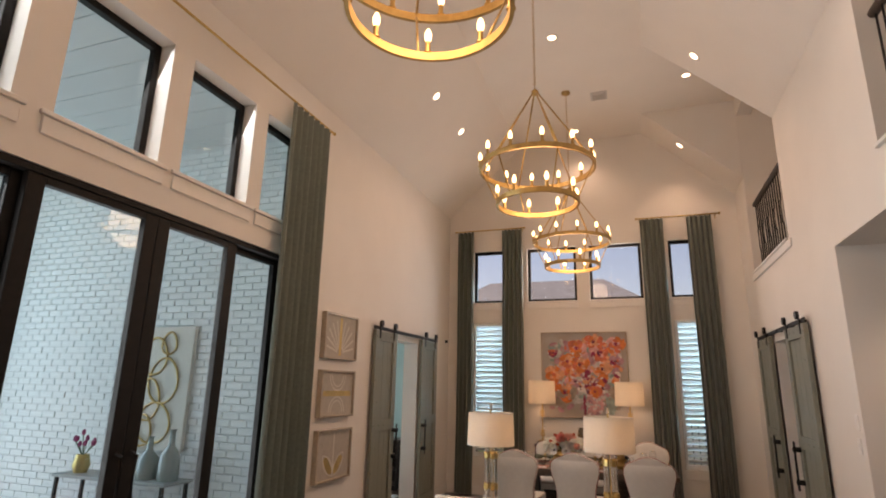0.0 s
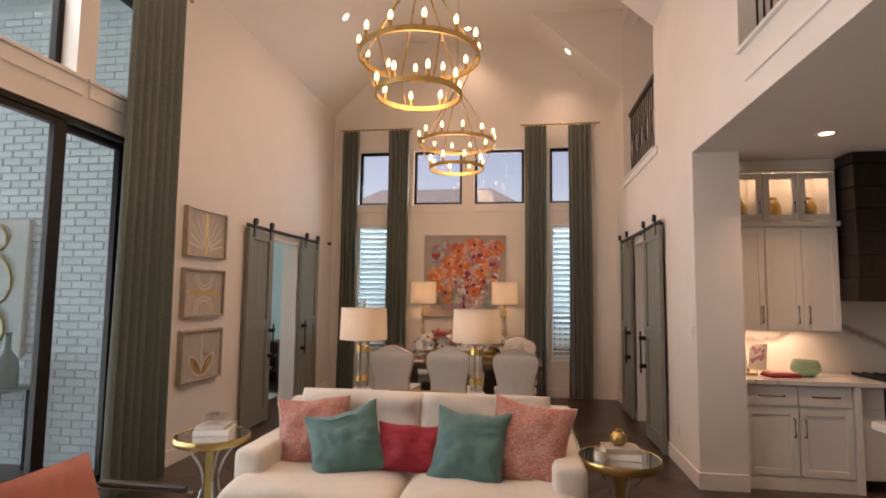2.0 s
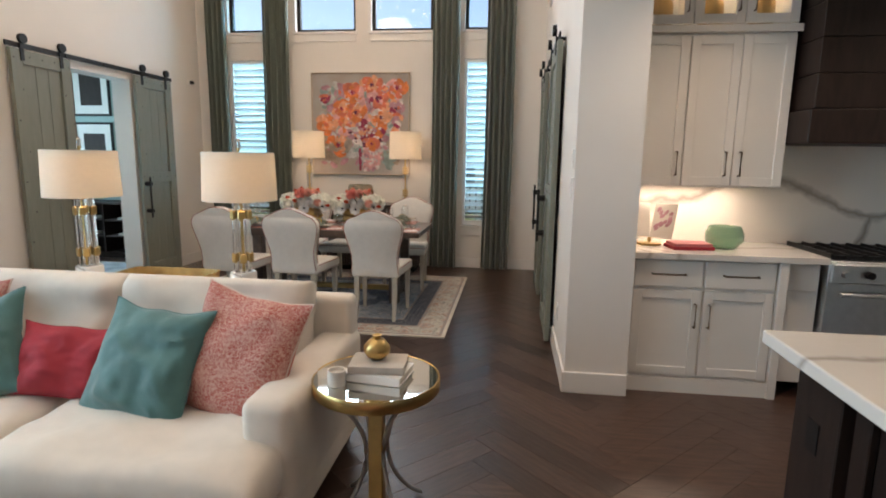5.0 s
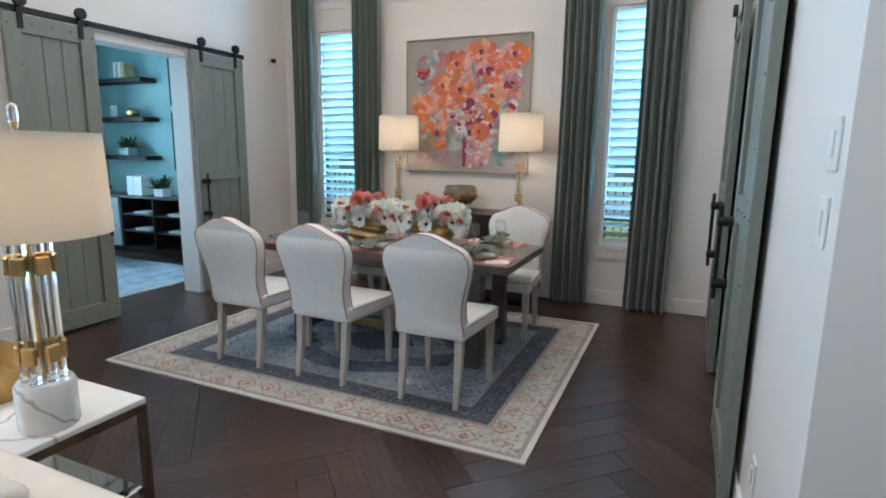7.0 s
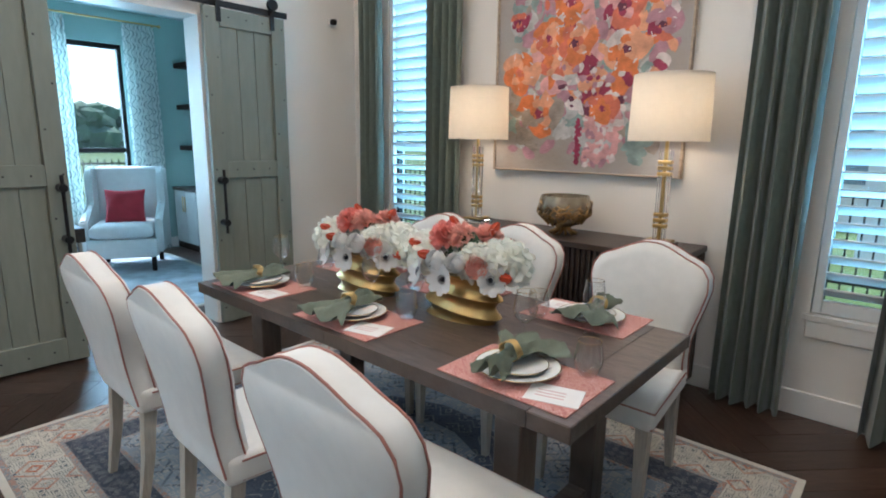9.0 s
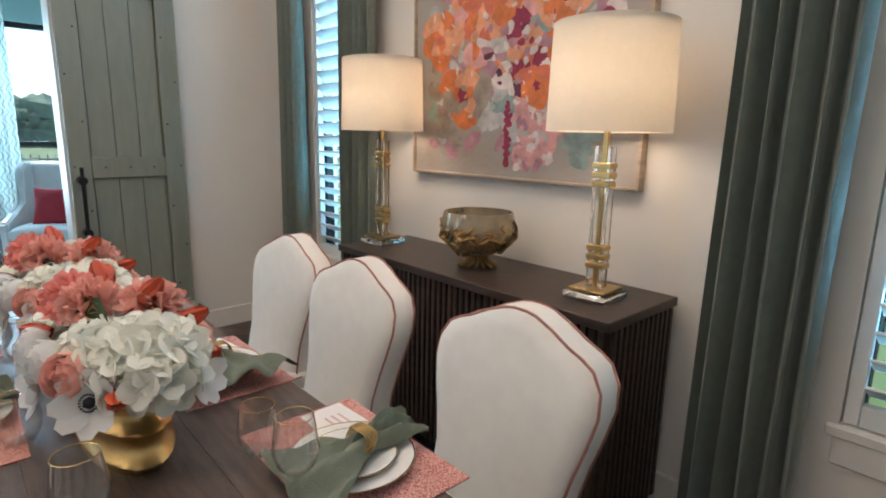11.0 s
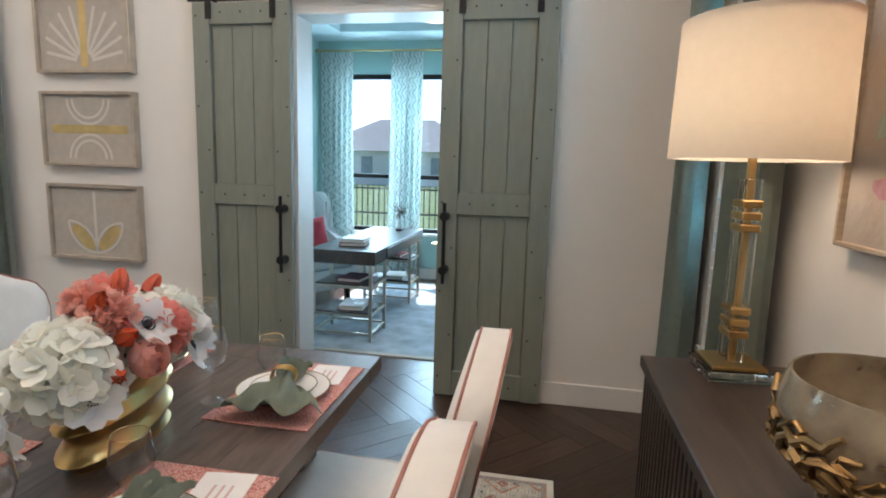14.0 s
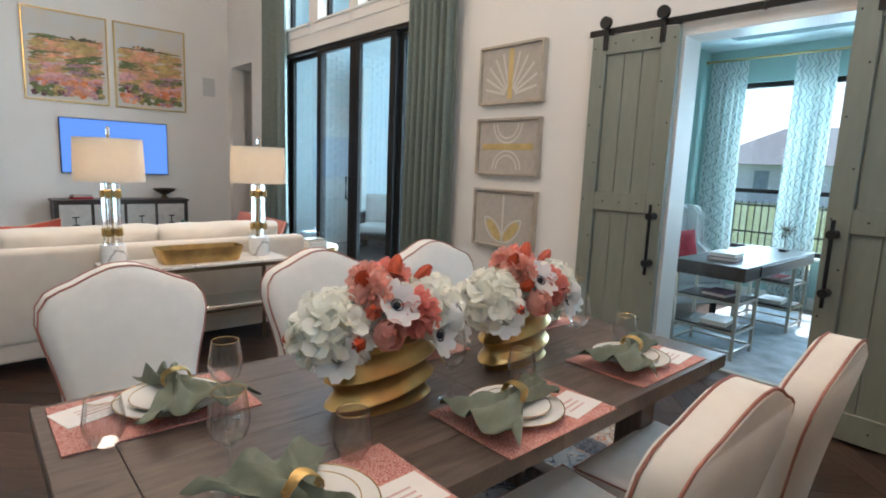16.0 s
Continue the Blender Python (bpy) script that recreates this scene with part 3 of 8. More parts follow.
for i_, (a_, b_) in enumerate(((0.95, 1.75), (1.99, 2.74), (2.94, 3.69), (3.87, 4.50))):
    w_ = thing("window_%d" % (i_ + 7), "black-framed transom window over sliding door", "window", XL - 0.16, 0, 0, 0, "", "structure")
    f = 0.055
    boxes("frame", [(-0.03, 0.03, a_, a_ + f, 3.21, 4.17), (-0.03, 0.03, b_ - f, b_, 3.21, 4.17), (-0.03, 0.03, a_ + f, b_ - f, 3.21, 3.25), (-0.03, 0.03, a_ + f, b_ - f, 4.17 - f, 4.17)], M_BLACK, w_, 0.004)
    g_ = boxes("pane", [(-0.004, 0.004, a_ + f, b_ - f, 3.25, 4.17 - f)], M_GLASS, w_)
    g_.visible_shadow = False
    setting(boxes("trim_sill_%d" % i_, [(XL, XL + 0.03, a_ - 0.08, b_ + 0.08, 3.175, 3.205)], M_TRIM, bevel=0.004), "white painted window sill", "trim")
    setting(boxes("trim_panel_%d" % i_, [(XL, XL + 0.014, a_ - 0.06, b_ + 0.06, 3.06, 3.174), ], M_TRIM, bevel=0.006), "white painted apron panel", "trim")


def curtain(axis, u0, u1, at, ztop, label, mt, folds, amp=0.045, group="curtains", flare=1.12, zbot=0.015, seed=0):
    """Pleated cloth hung along an axis."""
    rnd = random.Random(seed + folds)
    c = thing("curtain", label, "curtain", 0, 0, 0, 0, group)
    bm = bmesh.new()
    n = folds * 8
    lv = 14
    mid, half = (u0 + u1) / 2, (u1 - u0) / 2
    ph = [rnd.uniform(-0.35, 0.35) for _ in range(folds + 1)]
    am = [rnd.uniform(0.65, 1.2) for _ in range(folds + 1)]
    grid = {}
    for s in (0, 1):
        for i in range(n + 1):
            t = i / n
            k = int(t * folds)
            for j in range(lv + 1):
                q = zbot + (ztop - zbot) * j / lv
                low = 1 - j / lv
                wdt = half * (1 + (flare - 1) * low ** 1.5)
                u = mid + (2 * t - 1) * wdt + 0.012 * math.sin(6 * low + ph[k] * 8) * low
                dd = amp * (0.55 + 0.6 * low) * am[k] * math.sin(2 * math.pi * (t * folds + 0.15 * ph[k] * low)) + (0.006 if s else 0)
                grid[s, i, j] = bm.verts.new((at + dd, u, q) if axis == "x" else (u, at + dd, q))
    for s in (0, 1):
        for i in range(n):
            for j in range(lv):
                bm.faces.new((grid[s, i, j], grid[s, i + 1, j], grid[s, i + 1, j + 1], grid[s, i, j + 1]))
    for j in range(lv):
        for i in (0, n):
            bm.faces.new((grid[0, i, j], grid[0, i, j + 1], grid[1, i, j + 1], grid[1, i, j]))
    for i in range(n):
        for j in (0, lv):
            bm.faces.new((grid[0, i, j], grid[0, i + 1, j], grid[1, i + 1, j], grid[1, i, j]))
    link_mesh("cloth", bm, mt, c, True)
    return c


def rod(axis, u0, u1, at, z, wall_at, mt=M_GOLD):
    r = thing("curtain_rod", "slim brass curtain rod with brackets on wall", "curtain rod", 0, 0, 0, 0, "curtain rods")
    P = (lambda u, w, q: (w, u, q)) if axis == "x" else (lambda u, w, q: (u, w, q))
    tube("pole", [P(u0, at, z), P(u1, at, z)], 0.011, mt, r)
    for u in (u0 + 0.05, u1 - 0.05):
        tube("bracket", [P(u, at, z), P(u, wall_at, z), P(u, wall_at, z - 0.05)], 0.008, mt, r)
    for u in (u0, u1):
        bm = bmesh.new()
        bmesh.ops.create_uvsphere(bm, u_segments=10, v_segments=6, radius=0.02, matrix=Matrix.Translation(P(u, at, z)))
        link_mesh("finial", bm, mt, r, True)
    return r


LC = "floor-length grey-green pleated curtain hanging from brass rod"
for i_, (a_, b_, fo_) in enumerate(((-2.23, -1.94, 4), (-1.42, -1.06, 5), (0.88, 1.23, 5), (1.58, 1.94, 5))):
    curtain("y", a_, b_, 9.11, 4.40, LC, M_CURTAIN, fo_, amp=0.06, seed=i_, flare=1.0)
rod("y", -2.27, -1.02, 9.11, 4.42, YF)
rod("y", 0.83, 2.06, 9.11, 4.42, YF)
for i_, (a_, b_) in enumerate(((4.08, 4.76), (0.55, 1.25))):
    curtain("x", a_, b_, XL + 0.11, 4.38, LC, M_CURTAIN, 7, amp=0.055, seed=9 + i_, flare=1.06)
rod("x", 0.45, 4.85, XL + 0.11, 4.40, XL)

# ---- dining ----


def dining_chair_proto(x, y, rz):
    c = thing("dining_chair", "white upholstered dining chair with rust piping and pale legs", "chair", x, y, 0.012, rz, "chairs round the table")
    # faces +y; back legs at y = -0.25, front legs at y = 0.26
    half = [(0.44, 0.215), (0.52, 0.205), (0.60, 0.205), (0.68, 0.222), (0.76, 0.244), (0.83, 0.259), (0.885, 0.254), (0.925, 0.228), (0.943, 0.195), (0.958, 0.155), (0.985, 0.10), (1.004, 0.05), (1.009, 0.02)]
    out = [(h, q) for q, h in half] + [(-h, q) for q, h in half[::-1]]
    lean = lambda q: -0.215 - (q - 0.44) * 0.17 - 0.10 * max(0, q - 0.7) ** 2
    bm = bmesh.new()
    k = len(out)
    rows = []
    for off, shrink in ((-0.040, 0.975), (-0.032, 1.0), (0.036, 1.0), (0.054, 0.955), (0.066, 0.80)):
        rows.append([bm.verts.new((h * shrink, lean(q) + off, 0.75 + (q - 0.75) * (shrink if q > 0.5 else 1))) for h, q in out])
    for p, r in zip(rows, rows[1:]):
        for i in range(k):
            j = (i + 1) % k
            bm.faces.new((p[i], p[j], r[j], r[i]))
    n = len(half)
    for row, off in ((rows[0], 0), (rows[-1], 0)):
        for i in range(n - 1):
            bm.faces.new((row[i], row[i + 1], row[k - 2 - i], row[k - 1 - i]))
    link_mesh("backrest", bm, M_CHAIR, c, True)
    bm = bmesh.new()
    for off in (-0.036, 0.040):
        add_tube(bm, [(h * 1.003, lean(q) + off, q) for h, q in out], 0.0036, 6)
    add_tube(bm, [(-0.215, -0.20, 0.415), (-0.255, 0.255, 0.415), (0.255, 0.255, 0.415), (0.215, -0.20, 0.415)], 0.0035, 6)
    add_tube(bm, [(-0.222, -0.20, 0.482), (-0.262, 0.262, 0.482), (0.262, 0.262, 0.482), (0.222, -0.20, 0.482)], 0.0035, 6)
    link_mesh("piping", bm, M_PIPING, c, True)
    bm = bmesh.new()
    vs = add_box(bm, -0.26, 0.26, -0.25, 0.265, 0.40, 0.495, 0.025, segs=3)
    for v in bm.verts:
        v.co.x *= 0.83 + 0.17 * (v.co.y + 0.25) / 0.515
        if v.co.z > 0.48:
            v.co.z += 0.022 * (1 - (v.co.x / 0.26) ** 2) * (1 - (v.co.y / 0.27) ** 2)
    link_mesh("seat", bm, M_CHAIR, c, True)
    for sx, sy, ty in ((-1, -1, -0.05), (1, -1, -0.05), (-1, 1, 0.0), (1, 1, 0.0)):
        bm = bmesh.new()
        bx, by = sx * (0.175 if sy < 0 else 0.215), -0.205 if sy < 0 else 0.225
        rings = []
        for q, a, dy in ((0.41, 0.024, 0), (0.2, 0.020, ty * 0.35), (0.0, 0.014, ty)):
            rings.append([bm.verts.new((bx + sx2 * a, by + dy + sy2 * a, q)) for sx2, sy2 in ((-1, -1), (1, -1), (1, 1), (-1, 1))])
        for p, r in zip(rings, rings[1:]):
            for i in range(4):
                bm.faces.new((p[i], p[(i + 1) % 4], r[(i + 1) % 4], r[i]))
        bm.faces.new(rings[0])
        bm.faces.new(rings[-1])
        link_mesh("leg", bm, M_LEG, c)
    return c


TX, TY, TZ = 0.08, 7.43, 0.765
chair = dining_chair_proto(-0.67, 6.77, 0)
for cx_, cy_, rz_ in ((0.005, 6.78, -2), (0.755, 6.775, 1)):
    copy_thing(chair, pose(cx_, cy_, 0.012, 0, 0, rz_))
for cx_, cy_, rz_ in ((-0.475, 7.985, 181), (0.07, 7.955, 179), (0.775, 7.972, 180)):
    copy_thing(chair, pose(cx_, cy_, 0.012, 0, 0, rz_))

tb = thing("dining_table", "dark-stained wooden dining table with plank top, set for six", "table", TX, TY, 0.012)
th = TZ - 0.012
for s_ in (-1, 1):
    boxes("end_board", [(s_ * 1.0 - (0.13 if s_ > 0 else 0), s_ * 1.0 + (0.13 if s_ < 0 else 0), -0.45, 0.45, th - 0.05, th)], M_TABLE, tb, 0.003)

for i_ in range(6):
    for j_ in range(2):
        a_ = -0.87 + 0.87 * j_
        boxes("plank", [(a_ + 0.0004, a_ + 0.8696, -0.45 + 0.15 * i_ + 0.0004, -0.30 + 0.15 * i_ - 0.0004, th - 0.05, th)], M_TABLE, tb, 0.0008)
boxes("apron", [(-0.85, 0.85, -0.36, 0.36, th - 0.09, th - 0.051)], M_TABLE, tb, 0.003)
for s_ in (-1, 1):
    for q_ in (-1, 1):
        boxes("leg", [(s_ * 0.72 - 0.05, s_ * 0.72 + 0.05, q_ * 0.26 - 0.05, q_ * 0.26 + 0.05, 0.0, th - 0.09)], M_TABLE, tb, 0.006)
    boxes("foot_rail", [(s_ * 0.72 - 0.04, s_ * 0.72 + 0.04, -0.2, 0.2, 0.06, 0.13)], M_TABLE, tb, 0.005)
boxes("stretcher", [(-0.68, 0.68, -0.03, 0.03, 0.07, 0.12)], M_GOLD, tb, 0.004)


def ring_frame(name, x0, x1, y0, y1, w, z0, z1, mt, parent):
    return boxes(name, [(x0, x1, y0, y0 + w, z0, z1), (x0, x1, y1 - w, y1, z0, z1), (x0, x0 + w, y0 + w, y1 - w, z0, z1), (x1 - w, x1, y0 + w, y1 - w, z0, z1)], mt, parent)


def rug(name, label, x0, x1, y0, y1, bands, field):
    r = thing(name, label, "rug", (x0 + x1) / 2, (y0 + y1) / 2, 0.0)
    a, b, c, d = x0 - (x0 + x1) / 2, x1 - (x0 + x1) / 2, y0 - (y0 + y1) / 2, y1 - (y0 + y1) / 2
    for i, (w, mt) in enumerate(bands):
        ring_frame("border", a, b, c, d, w, 0.001, 0.011, mt, r)
        a, b, c, d = a + w, b - w, c + w, d - w
    boxes("field", [(a, b, c, d, 0.001, 0.0112)], field, r)
    return r


M_EDGE = mat("rug_binding", (0.56, 0.52, 0.45), 0.95, vary=0.1, bump=0.2, bscale=200)
dr = rug("dining_rug", "faded blue and cream patterned oriental rug", -1.54, 1.44, 6.16, 8.52, [(0.03, M_EDGE), (0.025, M_RUGL), (0.20, M_RUGB), (0.025, M_RUGL), (0.15, M_RUGG), (0.02, M_RUGL)], M_RUGF)
bm = bmesh.new()


def stepped(bm, a, b, z):
    """A stepped rug medallion outline filled flat."""
    pts = [(a, 0.1 * b), (0.8 * a, 0.25 * b), (0.8 * a, 0.4 * b), (0.5 * a, 0.6 * b), (0.5 * a, 0.8 * b), (0.15 * a, b)]
    ring = pts + [(-x, y) for x, y in pts[::-1]] + [(-x, -y) for x, y in pts] + [(x, -y) for x, y in pts[::-1]]
    bm.faces.new([bm.verts.new((x, y, z)) for x, y in ring])


stepped(bm, 0.86, 0.62, 0.0118)
link_mesh("medallion", bm, M_RUGM, dr)
bm = bmesh.new()
stepped(bm, 0.62, 0.44, 0.0124)
link_mesh("medallion_field", bm, M_RUGF, dr)
bm = bmesh.new()
stepped(bm, 0.30, 0.22, 0.013)
link_mesh("medallion_heart", bm, M_RUGG, dr)

sb = thing("sideboard", "dark walnut sideboard with vertical slatted doors", "sideboard", -0.045, 8.955, 0.0)
boxes("top", [(-0.80, 0.80, -0.235, 0.235, 0.84, 0.875)], M_DKWOOD, sb, 0.003)
boxes("body", [(-0.785, 0.785, -0.20, 0.225, 0.06, 0.839)], M_DKWOOD, sb)
boxes("plinth", [(-0.76, 0.76, -0.18, 0.2, 0, 0.06)], M_BLACK, sb)
for i_ in range(46):
    a_ = -0.785 + i_ * 1.57 / 46
    boxes("slat", [(a_ + 0.004, a_ + 0.024, -0.222, -0.2005, 0.07, 0.838)], M_DKWOOD, sb, 0.002)
for i_ in range(12):
    a_ = -0.2 + i_ * 0.42 / 12
    for s_ in (-1, 1):
        boxes("slat", [(min(s_ * 0.7855, s_ * 0.799), max(s_ * 0.7855, s_ * 0.799), a_ + 0.005, a_ + 0.025, 0.07, 0.838)], M_DKWOOD, sb, 0.002)


def drum_shade(p, z0, z1, r0, r1):
    lathe("shade", [(r0, z0), (r1, z1), (r1 - 0.004, z1), (r0 - 0.004, z0), (r0, z0)], M_SHADE, p, 40)
    lathe("diffuser", [(0.0, z1 - 0.02), (r1 - 0.01, z1 - 0.02), (r1 - 0.01, z1 - 0.017), (0, z1 - 0.017)], M_SHADE, p, 32)
    bm = bmesh.new()
    for i in range(3):
        a = i * 2.094
        add_tube(bm, [(0, 0, z0 + 0.05), ((r0 - 0.004) * math.cos(a), (r0 - 0.004) * math.sin(a), z0 + 0.05)], 0.003, 6)
    link_mesh("spider", bm, M_GOLD, p)
    lathe("bulb", [(0, z0 + 0.07), (0.02, z0 + 0.08), (0.03, z0 + 0.12), (0.02, z0 + 0.155), (0, z0 + 0.165)], M_BULB, p, 12)


def buffet_lamp(x, y, z):
    p = thing("table_lamp", "brass and acrylic column lamp with cream drum shade, lit", "lamp", x, y, z, 4, "sideboard lamps")
    boxes("foot", [(-0.085, 0.085, -0.085, 0.085, 0, 0.028)], M_CRYSTAL, p, 0.004)
    boxes("plate", [(-0.07, 0.07, -0.07, 0.07, 0.029, 0.040)], M_GOLD, p, 0.002)
    boxes("stem", [(-0.009, 0.009, -0.009, 0.009, 0.04, 0.64)], M_GOLD, p, 0.002)
    for s in (-1, 1):
        boxes("column", [(s * 0.024 - 0.008, s * 0.024 + 0.008, -0.020, 0.020, 0.041, 0.54)], M_CRYSTAL, p, 0.002)
    for q in (0.11, 0.40):
        for i in range(3):
            boxes("clamp", [(-0.036, 0.036, -0.026, 0.026, q + i * 0.032, q + i * 0.032 + 0.02)], M_GOLD, p, 0.003)
    drum_shade(p, 0.588, 0.938, 0.210, 0.202)
    return p


for x_ in (-0.75, 0.56):
    buffet_lamp(x_, 8.94, 0.876)
    bulb_light("lamp_bulb", x_, 8.94, 1.62, 3.0, r=0.1)


def console_lamp(x, y, z):
    p = thing("table_lamp", "crystal rod lamp on marble base with white drum shade", "lamp", x, y, z, 0, "console lamps")
    lathe("foot", [(0, 0), (0.068, 0), (0.072, 0.01), (0.072, 0.125), (0.066, 0.135), (0, 0.135)], M_PLAIN_MARBLE, p, 32)
    for i in range(6):
        a = i * math.pi / 3
        tube("rod", [(0.038 * math.cos(a), 0.038 * math.sin(a), 0.137), (0.038 * math.cos(a), 0.038 * math.sin(a), 0.52)], 0.015, M_CRYSTAL, p, 10)
    tube("stem", [(0, 0, 0.137), (0, 0, 0.82)], 0.007, M_GOLD, p)
    for q in (0.19, 0.43):
        bm = bmesh.new()
        for i in range(6):
            a = i * math.pi / 3 + math.pi / 6
            add_box(bm, -0.018, 0.018, 0.044, 0.058, q, q + 0.05, 0.004, m=pose(0, 0, 0, 0, 0, math.degrees(a) + 60))
        link_mesh("band", bm, M_GOLD, p)
    lathe("finial", [(0, 0.80), (0.012, 0.81), (0.012, 0.86), (0, 0.87)], M_CRYSTAL, p, 12)
    drum_shade(p, 0.535, 0.795, 0.197, 0.188)
    return p


for x_ in (-0.48, 0.47):
    console_lamp(x_, 4.69, 0.70)
    bulb_light("lamp_bulb", x_, 4.69, 1.36, 1.6, r=0.1)


def framed(name, label, category, axis, at, s, u0, u1, z0, z1, depth, frame_w, frame_mat, canvas_mat, group=""):
    """A framed flat picture against a wall; s is the way it faces."""
    c = thing(name, label, category, *((at, (u0 + u1) / 2) if axis == "x" else ((u0 + u1) / 2, at)), z0, 0, group)
    w, h = u1 - u0, z1 - z0
    d0, d1 = min(0, s * depth), max(0, s * depth)
    B = (lambda a, b, p, q, e, f: (p, q, a, b, e, f)) if axis == "x" else (lambda a, b, p, q, e, f: (a, b, p, q, e, f))
    boxes("frame", [B(-w / 2, -w / 2 + frame_w, d0, d1, 0, h), B(w / 2 - frame_w, w / 2, d0, d1, 0, h), B(-w / 2 + frame_w, w / 2 - frame_w, d0, d1, 0, frame_w), B(-w / 2 + frame_w, w / 2 - frame_w, d0, d1, h - frame_w, h)], frame_mat, c, 0.002)
    k = s * depth * 0.6
    boxes("canvas", [B(-w / 2 + frame_w, w / 2 - frame_w, min(0, k), max(0, k), frame_w, h - frame_w)], canvas_mat, c)
    return c


# ---- living ----
sf = thing("sofa", "cream upholstered two-seat sofa with loose cushions", "sofa", 0.115, 3.35, 0.0)
# x -1.09..1.09, y 0..1.15
boxes("base", [(-1.08, 1.08, 0.03, 1.12, 0.09, 0.27)], M_WHITE_CLOTH, sf, 0.02, 3, True)
for s_ in (-1, 1):
    boxes("arm", [(s_ * 1.0 - 0.10, s_ * 1.0 + 0.10, 0.20, 1.13, 0.20, 0.62)], M_WHITE_CLOTH, sf, 0.05, 4, True)
    cushion("seat_cushion", 1.06, 1.00, 0.22, M_WHITE_CLOTH, sf, power=10, lump=0.016, seed=3 + s_, m=pose(s_ * 0.535, 0.46, 0.365), edge=0.28)
    cushion("back_cushion", 0.93, 0.52, 0.24, M_WHITE_CLOTH, sf, power=9, lump=0.022, seed=5 + s_, m=pose(s_ * 0.455, 0.87, 0.64, 76, 0, 0), edge=0.3)
    for q_ in (0.08, 1.05):
        boxes("foot", [(s_ * 1.0 - 0.03, s_ * 1.0 + 0.03, q_, q_ + 0.06, 0, 0.09)], M_DKWOOD, sf)
boxes("back_frame", [(-1.08, 1.08, 1.0, 1.14, 0.20, 0.80)], M_WHITE_CLOTH, sf, 0.04, 4, True)


def pillow(name, label, x, y, z, rx, ry, rz, w, h, t, mt, seed, wrinkle=0.0, back=None, welt=None):
    """A stuffed throw pillow with pulled corners, a sagging upper edge and creases."""
    p = thing(name, label, "pillow", x, y, z, 0, "pillows on the sofa")
    m = pose(0, 0, 0, 0, 0, rz) @ pose(0, 0, 0, rx, 0, 0) @ pose(0, 0, 0, 0, 0, ry)
    n, rim = 44, []
    for s in (1, -1):
        bm = bmesh.new()
        g = {}
        for i in range(n + 1):
            for j in range(n + 1):
                u, v = math.sin((2 * i / n - 1) * math.pi / 2), math.sin((2 * j / n - 1) * math.pi / 2)
                fill = max(0, (1 - abs(u) ** 2.6) * (1 - abs(v) ** 2.6)) ** 0.55
                px = u * w / 2 * (1 - 0.10 * (1 - v * v))
                py = v * h / 2 * (1 - (0.13 if v > 0 else 0.05) * (1 - u * u))
                py += 0.02 * noise.noise(Vector((u * 1.6 + seed * 5, 0.3, seed))) * max(0, v)
                ear = abs(u * v) ** 3
                k = noise.noise(Vector((u * 1.8 + seed * 7, v * 1.8, s))) * 0.022 + noise.noise(Vector((u * 5 + seed * 3, v * 5, s + 4))) * 0.007
                cr = 1.2 * wrinkle * (1 - abs(math.sin(4.5 * (0.5 * u + 0.9 * v) + 2.5 * noise.noise(Vector((u * 1.3, v * 1.3, seed)))))) ** 2.5 * max(0, 0.55 + noise.noise(Vector((u * 2 + 9, v * 2, seed))))
                g[i, j] = bm.verts.new(m @ Vector((px, py, s * (t / 2 * fill * (1.1 - 0.25 * v) + 0.001) + (k + cr) * min(1, fill * 1.4) + 0.018 * ear * noise.noise(Vector((u, v, seed * 2.0))))))
        for i in range(n):
            for j in range(n):
                bm.faces.new((g[i, j], g[i + 1, j], g[i + 1, j + 1], g[i, j + 1]))
        if s > 0:
            rim = [g[i, 0].co.copy() for i in range(n)] + [g[n, j].co.copy() for j in range(n)] + [g[i, n].co.copy() for i in range(n, 0, -1)] + [g[0, j].co.copy() for j in range(n, 0, -1)]
        link_mesh("cover" if s > 0 else "back_cover", bm, mt if s > 0 or not back else back, p, True)
    tube("welt", rim, 0.004, welt or mt, p, 6, True)
    return p


M_REDBACK = mat("coral_red_cloth", (0.50, 0.09, 0.06), 0.8, vary=0.1, scale=12, bump=0.2, bscale=300)
M_CORD = mat("cream_cord", (0.62, 0.50, 0.42), 0.85, vary=0.1, scale=60)
CP, TP = "coral spotted throw pillow leaning on sofa", "teal velvet throw pillow leaning on sofa"
pillow("throw_pillow", CP, -0.61, 3.97, 0.65, 68, 5, 10, 0.52, 0.48, 0.17, M_PILLOW_CORAL, 1, 0.003, M_REDBACK, M_CORD)
pillow("throw_pillow", TP, -0.32, 3.79, 0.635, 62, 17, 4, 0.50, 0.45, 0.15, M_PILLOW_TEAL, 2, 0.022)
pillow("throw_pillow", "crimson lumbar throw pillow leaning on sofa", 0.11, 3.83, 0.61, 64, -3, 4, 0.46, 0.31, 0.13, M_PILLOW_RED, 3, 0.008)
pillow("throw_pillow", TP, 0.50, 3.80, 0.645, 62, -4, -6, 0.49, 0.47, 0.16, M_PILLOW_TEAL, 4, 0.012)
pillow("throw_pillow", CP, 0.87, 3.86, 0.67, 66, -6, -14, 0.55, 0.54, 0.17, M_PILLOW_CORAL, 5, 0.004, M_REDBACK, M_CORD)

